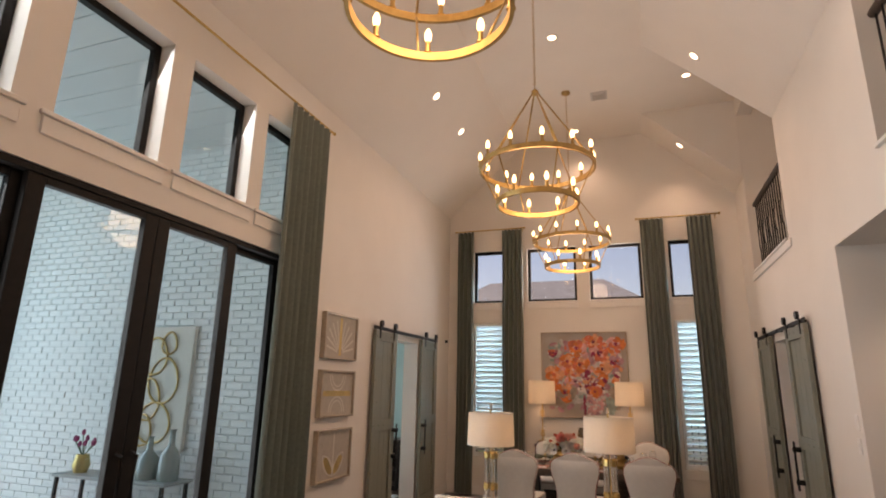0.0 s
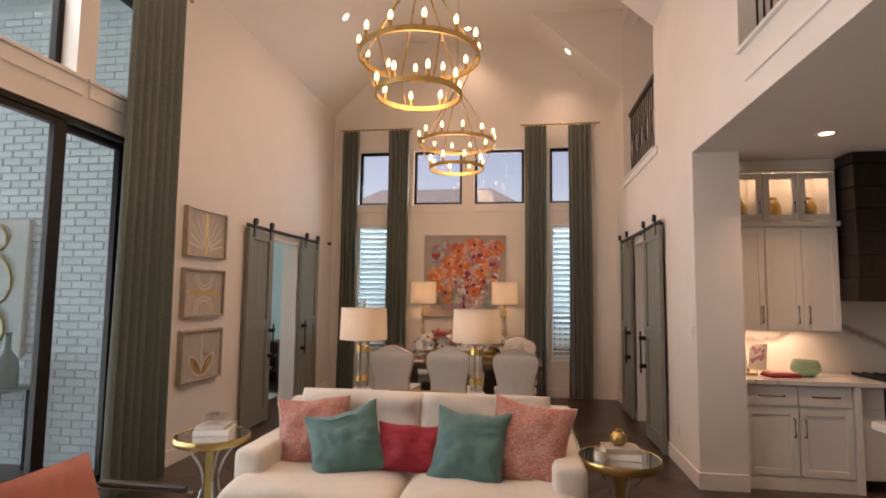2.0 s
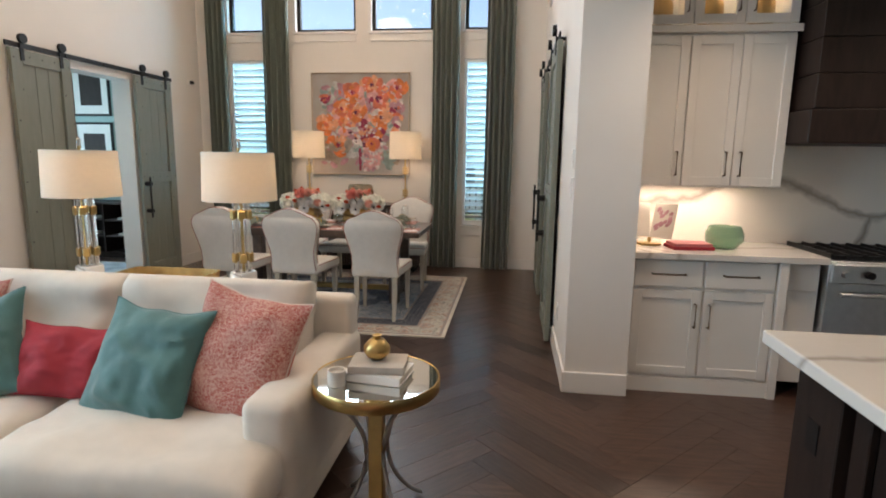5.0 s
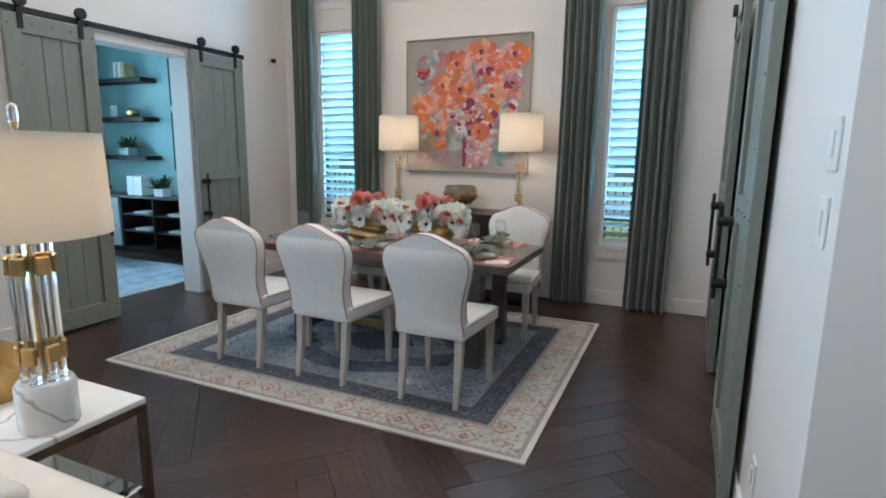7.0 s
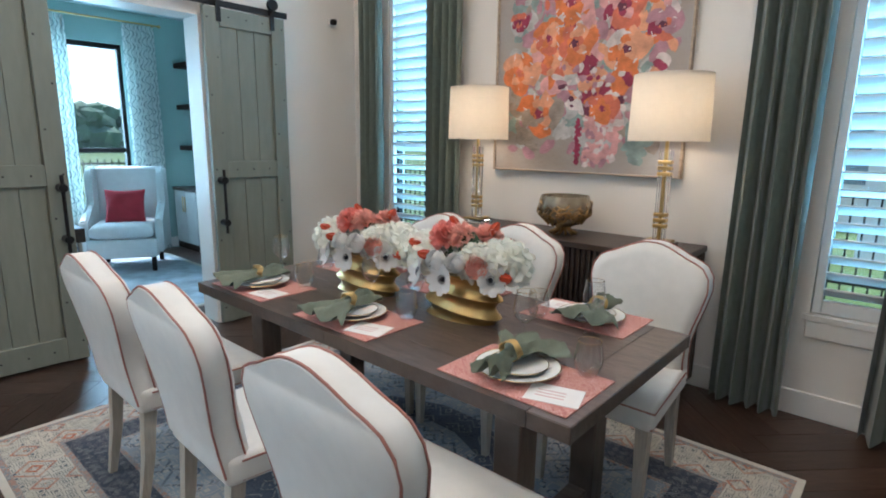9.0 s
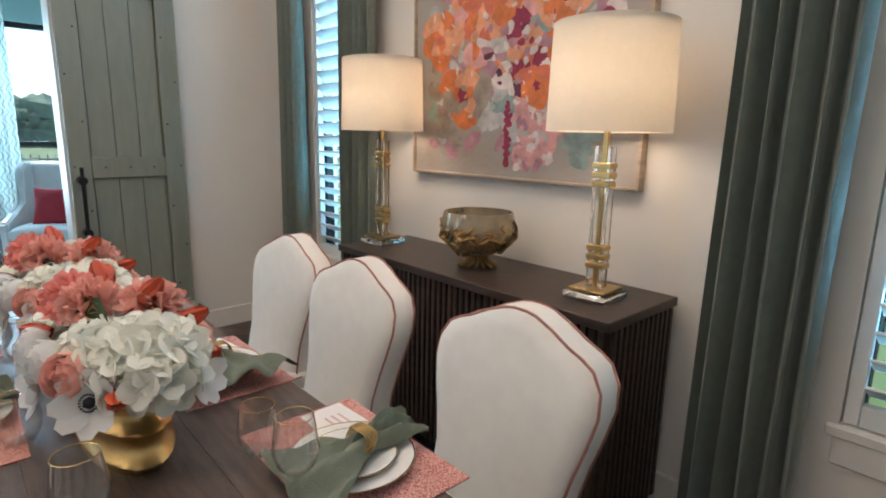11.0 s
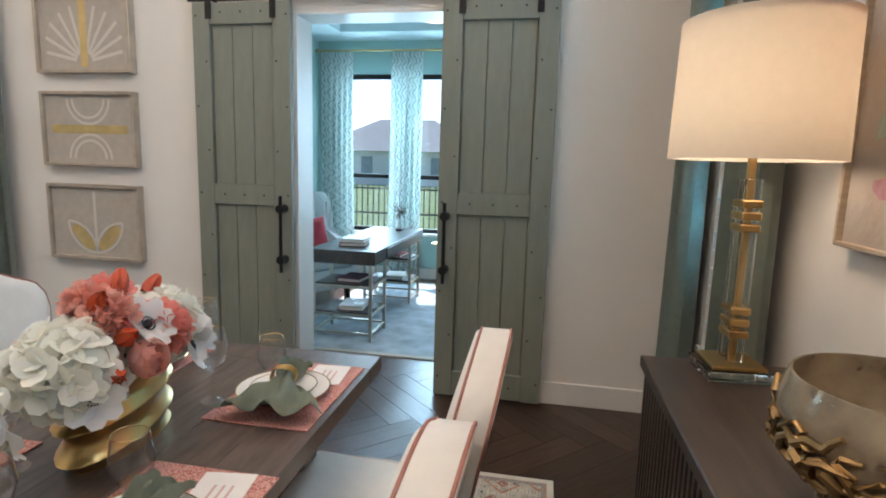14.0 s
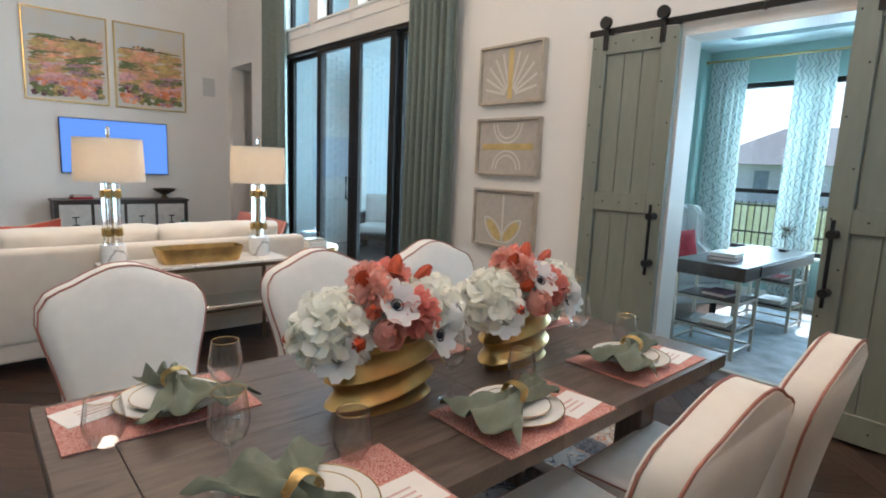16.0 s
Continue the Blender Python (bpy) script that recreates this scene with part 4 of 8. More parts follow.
cn = thing("console_table", "slim console table with white top and bronze frame behind sofa", "console table", -0.015, 4.73, 0.0)
boxes("top", [(-0.60, 0.57, -0.19, 0.19, 0.68, 0.70)], M_PLAIN_MARBLE, cn, 0.003)
boxes("shelf", [(-0.55, 0.55, -0.17, 0.17, 0.38, 0.40)], M_MIRROR, cn, 0.003)
M_BRONZE = mat("dark_bronze", (0.16, 0.12, 0.08), 0.4, metal=0.9, vary=0.2, scale=20)
for s_ in (-1, 1):
    for q_ in (-1, 1):
        boxes("leg", [(s_ * 0.56 - 0.012, s_ * 0.56 + 0.012, q_ * 0.178 - 0.012, q_ * 0.178 + 0.012, 0, 0.679)], M_BRONZE, cn, 0.002)
    boxes("side_rail", [(s_ * 0.56 - 0.01, s_ * 0.56 + 0.01, -0.165, 0.165, 0.655, 0.679), (s_ * 0.56 - 0.01, s_ * 0.56 + 0.01, -0.165, 0.165, 0.36, 0.379)], M_BRONZE, cn)
boxes("long_rail", [(-0.545, 0.545, -0.188, -0.168, 0.655, 0.679), (-0.545, 0.545, 0.168, 0.188, 0.655, 0.679), (-0.545, 0.545, -0.188, -0.172, 0.36, 0.379), (-0.545, 0.545, 0.172, 0.188, 0.36, 0.379)], M_BRONZE, cn)

ct = thing("coffee_table", "round coffee table with veined marble top and bronze frame", "coffee table", 0.02, 2.42, 0.012)
lathe("top", [(0, 0.385), (0.585, 0.385), (0.60, 0.392), (0.60, 0.402), (0.594, 0.408), (0, 0.408)], M_MARBLE, ct, 72)
lathe("rim", [(0.565, 0.36), (0.597, 0.36), (0.597, 0.384), (0.565, 0.384), (0.565, 0.36)], M_BRONZE, ct, 72)
for i_ in range(4):
    a_ = math.pi / 4 + i_ * math.pi / 2
    tube("leg", [(0.56 * math.cos(a_), 0.56 * math.sin(a_), 0.0), (0.56 * math.cos(a_), 0.56 * math.sin(a_), 0.365)], 0.014, M_BRONZE, ct)
bm = bmesh.new()
for i_ in range(2):
    a_ = math.pi / 4 + i_ * math.pi / 2
    add_tube(bm, [(0.56 * math.cos(a_), 0.56 * math.sin(a_), 0.03), (-0.56 * math.cos(a_), -0.56 * math.sin(a_), 0.03 + 0.001 * i_)], 0.01)
link_mesh("stretcher", bm, M_BRONZE, ct)


def side_table(x, y):
    p = thing("side_table", "round brass side table with mirrored top and curved legs", "side table", x, y, 0.0, 0, "side tables")
    lathe("rim", [(0.240, 0.537), (0.253, 0.535), (0.256, 0.540), (0.256, 0.581), (0.253, 0.584), (0.248, 0.582), (0.240, 0.56), (0.240, 0.537)], M_GOLD, p, 48)
    lathe("top", [(0, 0.56), (0.2395, 0.56), (0.2475, 0.576), (0.2475, 0.581), (0, 0.581)], M_MIRROR, p, 48)
    boxes("post", [(-0.03, 0.03, -0.03, 0.03, 0.02, 0.56)], M_GOLD, p, 0.004)
    for i in range(4):
        a = math.pi / 4 + i * math.pi / 2
        pts = []
        for j in range(13):
            t = j / 12
            r = 0.225 - 0.175 * math.sin(math.pi * t) ** 0.8
            pts.append((r * math.cos(a), r * math.sin(a), 0.54 * (1 - t) + 0.01))
        tube("leg", pts, 0.009, M_STEEL, p)
    p.scale = (1.0, 1.0, 1.05)
    return p


side_table(1.44, 3.88)
side_table(-1.33, 3.90)


def armchair_proto(x, y, rz):
    """Sling armchair; it faces -x."""
    c = thing("armchair", "coral leather sling armchair with dark bronze frame", "armchair", x, y, 0.012, rz, "armchairs round the coffee table")
    bm = bmesh.new()
    prof = [(-0.33, 0.30), (-0.345, 0.36), (-0.31, 0.405), (-0.2, 0.40), (-0.08, 0.36), (0.05, 0.325), (0.13, 0.33), (0.19, 0.42), (0.235, 0.55), (0.275, 0.66), (0.30, 0.725)]
    fine = []
    for i in range(len(prof) - 1):
        for t in (0, 0.5):
            fine.append((prof[i][0] * (1 - t) + prof[i + 1][0] * t, prof[i][1] * (1 - t) + prof[i + 1][1] * t))
    fine.append(prof[-1])
    g = {}
    ny = 9
    for s in (0, 1):
        for i, (px, pz) in enumerate(fine):
            a, b = fine[max(0, i - 1)], fine[min(len(fine) - 1, i + 1)]
            nx, nz = -(b[1] - a[1]), b[0] - a[0]
            l_ = math.hypot(nx, nz) or 1
            puff = 0.022 * abs(math.sin(i * math.pi / 4)) ** 0.6 + 0.014
            for j in range(ny + 1):
                v = 2 * j / ny - 1
                k = puff * (1 - abs(v) ** 6) ** 0.4 if s else -0.028
                g[s, i, j] = bm.verts.new((px + nx / l_ * k, v * 0.265, pz + nz / l_ * k))
    m = len(fine) - 1
    for s in (0, 1):
        for i in range(m):
            for j in range(ny):
                bm.faces.new((g[s, i, j], g[s, i + 1, j], g[s, i + 1, j + 1], g[s, i, j + 1]))
    for i in range(m):
        for j in (0, ny):
            bm.faces.new((g[0, i, j], g[0, i + 1, j], g[1, i + 1, j], g[1, i, j]))
    for j in range(ny):
        for i in (0, m):
            bm.faces.new((g[0, i, j], g[0, i, j + 1], g[1, i, j + 1], g[1, i, j]))
    link_mesh("seat", bm, M_CORAL, c, True)
    bm = bmesh.new()
    g2 = []
    for px, pz in [(-0.33, 0.27), (-0.1, 0.325), (0.08, 0.285), (0.17, 0.30), (0.235, 0.45), (0.33, 0.725)]:
        g2.append([bm.verts.new((px + o, y_, pz - 0.012 + dz)) for o, y_, dz in ((0, -0.27, 0), (0, 0.27, 0), (0.02, 0.27, -0.02), (0.02, -0.27, -0.02))])
    for p, q in zip(g2, g2[1:]):
        for i in range(4):
            bm.faces.new((p[i], p[(i + 1) % 4], q[(i + 1) % 4], q[i]))
    bm.faces.new(g2[0])
    bm.faces.new(g2[-1])
    link_mesh("sling", bm, M_DKWOOD, c)
    for s in (-1, 1):
        yy = s * 0.295
        tube("arm_frame", [(-0.31, yy, 0.0), (-0.31, yy, 0.54), (0.26, yy, 0.54), (0.26, yy, 0.0)], 0.013, M_BRONZE, c, 4)
        boxes("armrest", [(-0.27, 0.24, yy - 0.024, yy + 0.024, 0.548, 0.572)], M_DKWOOD, c, 0.006)
    bm = bmesh.new()
    add_tube(bm, [(-0.31, -0.295, 0.26), (-0.31, 0.295, 0.26)], 0.011, 6)
    add_tube(bm, [(0.2, -0.295, 0.27), (0.2, 0.295, 0.27)], 0.011, 6)
    link_mesh("cross_bar", bm, M_BRONZE, c)
    return c


ac = armchair_proto(1.49, 2.62, 0)
copy_thing(ac, pose(1.505, 1.83, 0.012, 0, 0, 0))
copy_thing(ac, pose(-1.20, 2.70, 0.012, 0, 0, 180))
copy_thing(ac, pose(-1.22, 1.90, 0.012, 0, 0, 180))
rug("living_rug", "faded grey patterned oriental rug", -1.75, 1.45, 0.6, 3.9, [(0.03, M_EDGE), (0.22, M_RUGGREY), (0.05, M_RUGG), (0.12, M_RUGGREY)], M_RUGGREY)

# ---- chandeliers and downlights ----


def chandelier(y):
    c = thing("chandelier", "two-tier gold ring chandelier with candle bulbs, lit", "chandelier", -0.05, y, 0, 0, "chandeliers")
    tiers = ((3.67, 0.52, 12), (3.33, 0.365, 8))
    for z, r, n in tiers:
        lathe("ring", [(r - 0.010, z - 0.022), (r + 0.010, z - 0.022), (r + 0.012, z + 0.022), (r - 0.012, z + 0.022), (r - 0.010, z - 0.022)], M_GOLDRING, c, 64)
        for i in range(n):
            a = 2 * math.pi * (i + 0.5) / n
            x, yy = r * math.cos(a), r * math.sin(a)
            lathe("candle", [(0, z + 0.022), (0.022, z + 0.022), (0.022, z + 0.030), (0.014, z + 0.032), (0.014, z + 0.085), (0, z + 0.085)], M_GOLDRING, c, 10, cx=x, cy=yy)
            lathe("bulb", [(0, z + 0.085), (0.012, z + 0.088), (0.019, z + 0.112), (0.019, z + 0.130), (0.011, z + 0.155), (0, z + 0.17)], M_BULB, c, 10, cx=x, cy=yy)
    bm = bmesh.new()
    for i in range(6):
        a = 2 * math.pi * i / 6
        add_tube(bm, [(0.025 * math.cos(a), 0.025 * math.sin(a), 4.44), (0.515 * math.cos(a), 0.515 * math.sin(a), 3.68)], 0.0075, 6)
        add_tube(bm, [(0.505 * math.cos(a), 0.505 * math.sin(a), 3.66), (0.36 * math.cos(a), 0.36 * math.sin(a), 3.345)], 0.0065, 6)
    link_mesh("arm", bm, M_GOLDRING, c, True)
    lathe("hub", [(0, 4.42), (0.035, 4.43), (0.035, 4.46), (0.012, 4.48), (0, 4.5)], M_GOLDRING, c, 16)
    bm = bmesh.new()
    k = int((FLAT - 4.5) / 0.03)
    for i in range(k):
        zc = 4.5 + 0.03 * (i + 0.5)
        pts = [(0.010 * math.cos(t), 0, 0.019 * math.sin(t)) for t in [2 * math.pi * j / 8 for j in range(8)]]
        pts = [(p[0], 0, zc + p[2]) if i % 2 else (0, p[0], zc + p[2]) for p in pts]
        add_tube(bm, pts, 0.0028, 4, True)
    link_mesh("chain", bm, M_GOLDRING, c)
    lathe("canopy", [(0, FLAT - 0.05), (0.03, FLAT - 0.045), (0.065, FLAT - 0.02), (0.065, FLAT - 0.001), (0, FLAT - 0.001)], M_GOLDRING, c, 24)
    return c


for y_ in (1.96, 4.72, 7.48):
    chandelier(y_)
    bulb_light("chandelier_light", -0.05, y_, 3.52, CHAND, r=0.3)


def downlight(x, y, z, tilt):
    c = thing("downlight", "white recessed downlight in ceiling, lit", "downlight", x, y, z, 0, "recessed downlights")
    c.matrix_basis = pose(x, y, z, 0, tilt, 0)
    lathe("trim_ring", [(0.052, -0.004), (0.08, -0.006), (0.084, -0.001), (0.052, -0.001), (0.052, -0.004)], M_TRIM, c, 24)
    lathe("lens", [(0, -0.003), (0.052, -0.003), (0.052, -0.0015), (0, -0.0015)], M_CAN, c, 20)


SL = math.degrees(math.atan2(FLAT - EAVE, 1.32))


def slope_z(x):
    return EAVE + (x - XL) * (FLAT - EAVE + 0.0) / (XL * -1 - 1.10) if x < 0 else FLAT - (x - 1.0) * (FLAT - 4.74) / (XR - 0.002 - 1.0)


CANS = [(-1.62, y_) for y_ in (2.0, 4.2, 6.2, 7.3)] + [(1.55, y_) for y_ in (1.8, 4.0, 6.2, 8.72)] + [(-0.05, 3.3), (-0.05, 6.09), (-0.05, 8.8), (1.6, 7.5)]
for x_, y_ in CANS:
    flat_ = -1.1 < x_ < 1.0 or (x_ > 1.0 and 6.57 < y_ < 8.47)
    z_ = FLAT if flat_ else slope_z(x_)
    downlight(x_, y_, z_ - 0.003, 0 if flat_ else (-SL if x_ < 0 else SL))
    d_ = bpy.data.lights.new("downlight_beam", "SPOT")
    d_.energy, d_.color, d_.spot_size, d_.spot_blend, d_.shadow_soft_size = CANPOW, WARM, radians(110), 0.8, 0.06
    o_ = new("downlight_beam", d_)
    o_.matrix_world = look((x_, y_, z_ - 0.05), (x_ * 0.8, y_, 0))
for x_, y_ in ((3.17, 4.74), (4.6, 4.74), (3.6, 2.2), (5.2, 2.2)):
    downlight(x_, y_, 2.897, 0)
    d_ = bpy.data.lights.new("kitchen_beam", "SPOT")
    d_.energy, d_.color, d_.spot_size, d_.spot_blend, d_.shadow_soft_size = 32, WARM, radians(120), 0.8, 0.06
    o_ = new("kitchen_beam", d_)
    o_.matrix_world = look((x_, y_, 2.87), (x_, y_, 0))
# added fill lights without fixtures, to set the loft interior's brightness
bulb_light("loft_lamp", 3.2, 7.5, 5.2, 0.8)
bulb_light("loft_lamp", 3.2, 2.2, 4.9, 4)
vt = thing("air_vent", "white slotted ceiling air vent", "vent", 0.41, 7.71, FLAT - 0.012)
boxes("frame", [(-0.12, 0.12, -0.12, -0.10, 0, 0.011), (-0.12, 0.12, 0.10, 0.12, 0, 0.011), (-0.12, -0.10, -0.10, 0.10, 0, 0.011), (0.10, 0.12, -0.10, 0.10, 0, 0.011)], M_STEEL, vt)
for i_ in range(9):
    boxes("slat", [(-0.1, 0.1, -0.095 + i_ * 0.021, -0.083 + i_ * 0.021, 0.001, 0.006)], M_STEEL, vt)


def railing(y0, y1, name):
    r = thing(name, "dark loft railing with iron balusters", "railing", XR + 0.1, 0, 3.30, 0, "loft railings")
    boxes("cap", [(-0.13, 0.11, y0, y1, 0.0, 0.03)], M_TRIM, r, 0.004)
    boxes("shoe", [(-0.03, 0.03, y0 + 0.01, y1 - 0.01, 0.031, 0.05)], M_DKWOOD, r, 0.003)
    tube("handrail", [(0, y0 + 0.02, 1.0), (0, y1 - 0.02, 1.0)], 0.035, M_DKWOOD, r, 10)
    n = int((y1 - y0) / 0.105)
    for i in range(n):
        y = y0 + 0.06 + i * (y1 - y0 - 0.12) / (n - 1)
        if i % 3 == 1:
            pts = [(0, y, 0.05), (0, y, 0.35), (0, y + 0.035, 0.35), (0, y + 0.035, 0.62), (0, y, 0.62), (0, y, 0.98)]
        else:
            pts = [(0, y, 0.05), (0, y, 0.98)]
        tube("baluster", pts, 0.0085, M_IRON, r, 4)
    return r


railing(6.58, 8.46, "loft_railing")
railing(0.21, 4.14, "loft_railing")
setting(boxes("trim_loft", [(XR - 0.018, XR, 6.45, 8.55, 3.21, 3.30), (XR - 0.014, XR, 0.1, 4.05, 3.07, 3.10)], M_TRIM, bevel=0.004), "white painted loft ledge trim", "trim")

# ---- pictures ----
M_CANVASWOOD = mat("pale_frame_wood", (0.42, 0.33, 0.24), 0.5, vary=0.2, scale=8, stretch=(1, 1, 8))
M_PAINTBG = mat("painted_ground", (0.40, 0.38, 0.37), 0.7, vary=0.2, scale=3, bump=0.3, bscale=30, color2=(0.36, 0.29, 0.23))
fl = framed("floral_painting", "large abstract floral painting in orange, pink and grey", "painting", "y", YF - 0.003, -1, -0.787, 0.567, 1.248, 2.598, 0.045, 0.012, M_CANVASWOOD, M_PAINTBG)


def paint_mat(name, c):
    return mat(name, c, 0.65, vary=0.28, scale=14, bump=0.35, bscale=60)


def blob(bm, cx, cz, r, y, rnd, squash=1.0, turn=0.0, n=10):
    c = bm.verts.new((cx, y - 0.0006, cz))
    ring = []
    for i in range(n):
        a = 2 * math.pi * i / n
        q = r * rnd.uniform(0.72, 1.15)
        u, v = q * math.cos(a), q * math.sin(a) * squash
        ring.append(bm.verts.new((cx + u * math.cos(turn) - v * math.sin(turn), y, cz + u * math.sin(turn) + v * math.cos(turn))))
    for i in range(n):
        bm.faces.new((c, ring[i], ring[(i + 1) % n]))


PAL = {"orange": (0.66, 0.19, 0.055), "coral": (0.62, 0.16, 0.09), "pink": (0.66, 0.34, 0.33), "magenta": (0.30, 0.03, 0.075), "plum": (0.12, 0.025, 0.055), "white": (0.66, 0.58, 0.56), "peach": (0.70, 0.33, 0.19), "teal_wash": (0.26, 0.34, 0.32), "mauve": (0.42, 0.22, 0.26), "grey_wash": (0.47, 0.46, 0.45), "taupe": (0.33, 0.27, 0.22)}
strokes = {k: bmesh.new() for k in PAL}
rp = random.Random(5)
lay = [0.0]


def dab(col, u, v, r, squash=0.7, n=9, turn=None):
    """u, v: place on the canvas from its lower left, 0 to 1."""
    lay[0] += 0.000003
    blob(strokes[col], (u - 0.5) * 1.30, 0.03 + v * 1.29, r, -0.0280 - lay[0], rp, squash, rp.uniform(0, 3.14) if turn is None else turn, n)


for _ in range(240):
    dab(rp.choice(["grey_wash", "grey_wash", "taupe", "teal_wash", "mauve"]), rp.uniform(0.09, 0.91), rp.uniform(0.09, 0.91), rp.uniform(0.04, 0.11), 0.6, 12)
# vase
for i in range(80):
    dab(rp.choice(["pink", "pink", "pink", "mauve", "white"]), rp.uniform(0.54, 0.70), rp.uniform(0.04, 0.27), 0.05, 0.6)
for i in range(22):
    dab("magenta", 0.495 + rp.uniform(-0.008, 0.012), 0.03 + 0.01 * i, 0.022, 0.6)
for i in range(8):
    dab("teal_wash", 0.80 + rp.uniform(-0.05, 0.08), rp.uniform(0.05, 0.2), 0.06, 0.6)
# crowd of petals in the middle
for _ in range(190):
    a, q = rp.uniform(0, 6.28), rp.uniform(0, 1) ** 0.6
    u, v = 0.57 + 0.38 * q * math.cos(a), 0.62 + 0.31 * q * math.sin(a)
    if u < 0.95 and v < 0.95:
        dab(rp.choice(["orange", "coral", "peach", "pink", "orange", "mauve", "white", "peach", "orange", "magenta"]), u, v, rp.uniform(0.035, 0.08))
for _ in range(60):
    dab(rp.choice(["white", "mauve", "plum", "magenta", "white"]), rp.gauss(0.58, 0.09), rp.gauss(0.40, 0.07), rp.uniform(0.015, 0.04))


def bloom(u, v, r, cols, heart):
    r *= 1.4
    for i in range(14):
        a = i * 2.4
        q = r * (1 - i / 16)
        dab(rp.choice(cols), u + 0.55 * q * math.cos(a) / 1.3, v + 0.55 * q * math.sin(a) / 1.3, 0.48 * q, 0.62, 10, a + 1.2)
    dab(heart, u, v, r * 0.24, 0.8)
    for i in range(5):
        a = rp.uniform(0, 6.28)
        dab("white", u + 0.4 * r * math.cos(a), v + 0.4 * r * math.sin(a), r * 0.14, 0.3)


for u, v, r, cs, h in ((0.13, 0.50, 0.15, ["orange", "peach", "orange"], "coral"), (0.26, 0.28, 0.16, ["orange", "peach", "taupe"], "magenta"), (0.42, 0.82, 0.14, ["coral", "pink", "orange"], "magenta"), (0.62, 0.90, 0.13, ["orange", "coral", "peach"], "plum"), (0.89, 0.87, 0.13, ["coral", "pink", "orange"], "magenta"), (0.72, 0.57, 0.13, ["orange", "peach", "white"], "plum"), (0.45, 0.62, 0.13, ["orange", "peach", "coral"], "plum"), (0.30, 0.66, 0.11, ["coral", "orange", "peach"], "magenta"), (0.68, 0.76, 0.13, ["coral", "magenta", "pink"], "plum"), (0.12, 0.76, 0.07, ["magenta", "coral"], "plum"), (0.88, 0.66, 0.10, ["magenta", "mauve", "coral"], "plum"), (0.62, 0.30, 0.10, ["orange", "coral"], "magenta")):
    bloom(u, v, r, cs, h)
for k, bmk in strokes.items():
    tagged(link_mesh("brush_strokes", bmk, paint_mat("paint_" + k, PAL[k]), fl), kind="stuff")

M_MATBOARD = mat("taupe_linen_board", (0.46, 0.41, 0.35), 0.9, vary=0.06, scale=20, bump=0.15, bscale=300)
M_INLAY = mat("white_paper_relief", (0.62, 0.58, 0.52), 0.8, vary=0.04)
M_GOLDLEAF = mat("gold_leaf", (0.62, 0.46, 0.20), 0.4, metal=0.6, vary=0.15, scale=10)
M_SILVERFRAME = mat("champagne_frame", (0.44, 0.37, 0.29), 0.4, metal=0.3, vary=0.15, scale=12)


def strip(bm, pts, w, x):
    """A flat band in the wall plane through (y, z) points."""
    L = []
    for i, p in enumerate(pts):
        a, b = Vector(pts[max(0, i - 1)]), Vector(pts[min(len(pts) - 1, i + 1)])
        d = (b - a).normalized()
        nrm = Vector((-d.y, d.x)) * w / 2
        L.append([bm.verts.new((x, p[0] + s * nrm.x, p[1] + s * nrm.y)) for s in (1, -1)])
    for p, q in zip(L, L[1:]):
        bm.faces.new((p[0], p[1], q[1], q[0]))


def arc(cy, cz, r, a0, a1, n=20):
    return [(cy + r * math.cos(radians(a0 + (a1 - a0) * i / n)), cz + r * math.sin(radians(a0 + (a1 - a0) * i / n))) for i in range(n + 1)]


for k, (z0_, z1_) in enumerate(((1.962, 2.455), (1.357, 1.845), (0.72, 1.235))):
    lab = ("framed relief of white rays and gold bar", "framed relief of white arches and gold band", "framed relief of white arcs and gold petals")[k]
    p = framed("wall_relief", lab, "wall art", "x", XL, 1, 5.048, 5.757, z0_, z1_, 0.06, 0.022, M_SILVERFRAME, M_MATBOARD, "framed reliefs")
    h = z1_ - z0_
    wb, gb = bmesh.new(), bmesh.new()
    X = 0.0375
    if k == 0:
        for i in range(11):
            a = radians(12 + i * 15.6)
            if i == 5:
                continue
            q = min(0.36, 0.30 / max(0.3, abs(math.cos(a))), (h - 0.12) / max(0.2, math.sin(a)))
            strip(wb, [(0.06 * math.cos(a), 0.07 + 0.06 * math.sin(a)), (q * math.cos(a) * 0.95, 0.07 + q * math.sin(a))], 0.021, X)
        strip(gb, [(0, 0.04), (0, h - 0.04)], 0.055, X + 0.001)
    elif k == 1:
        for r_ in (0.16, 0.12):
            strip(wb, arc(0, 0.05, r_, 0, 180), 0.016, X)
            strip(wb, arc(0, h - 0.05, r_, 180, 360), 0.016, X)
        strip(gb, [(-0.29, h / 2), (0.29, h / 2)], 0.055, X + 0.001)
    else:
        strip(wb, [(0, 0.05), (0, h - 0.05)], 0.022, X)
        strip(wb, arc(-0.21, 0.05, 0.21, 0, 90), 0.016, X + 0.001)
        strip(wb, arc(0.21, 0.05, 0.21, 90, 180), 0.016, X + 0.001)
        strip(wb, arc(0, 0.26, 0.21, 180, 270), 0.016, X + 0.002)
        strip(wb, arc(0, 0.26, 0.21, 270, 360), 0.016, X + 0.002)
        for s in (-1, 1):
            strip(gb, [(s * 0.03, 0.07), (s * 0.105, 0.155), (s * 0.17, 0.235)], 0.085, X - 0.0005)
    link_mesh("white_relief", wb, M_INLAY, p)
    link_mesh("gold_relief", gb, M_GOLDLEAF, p)

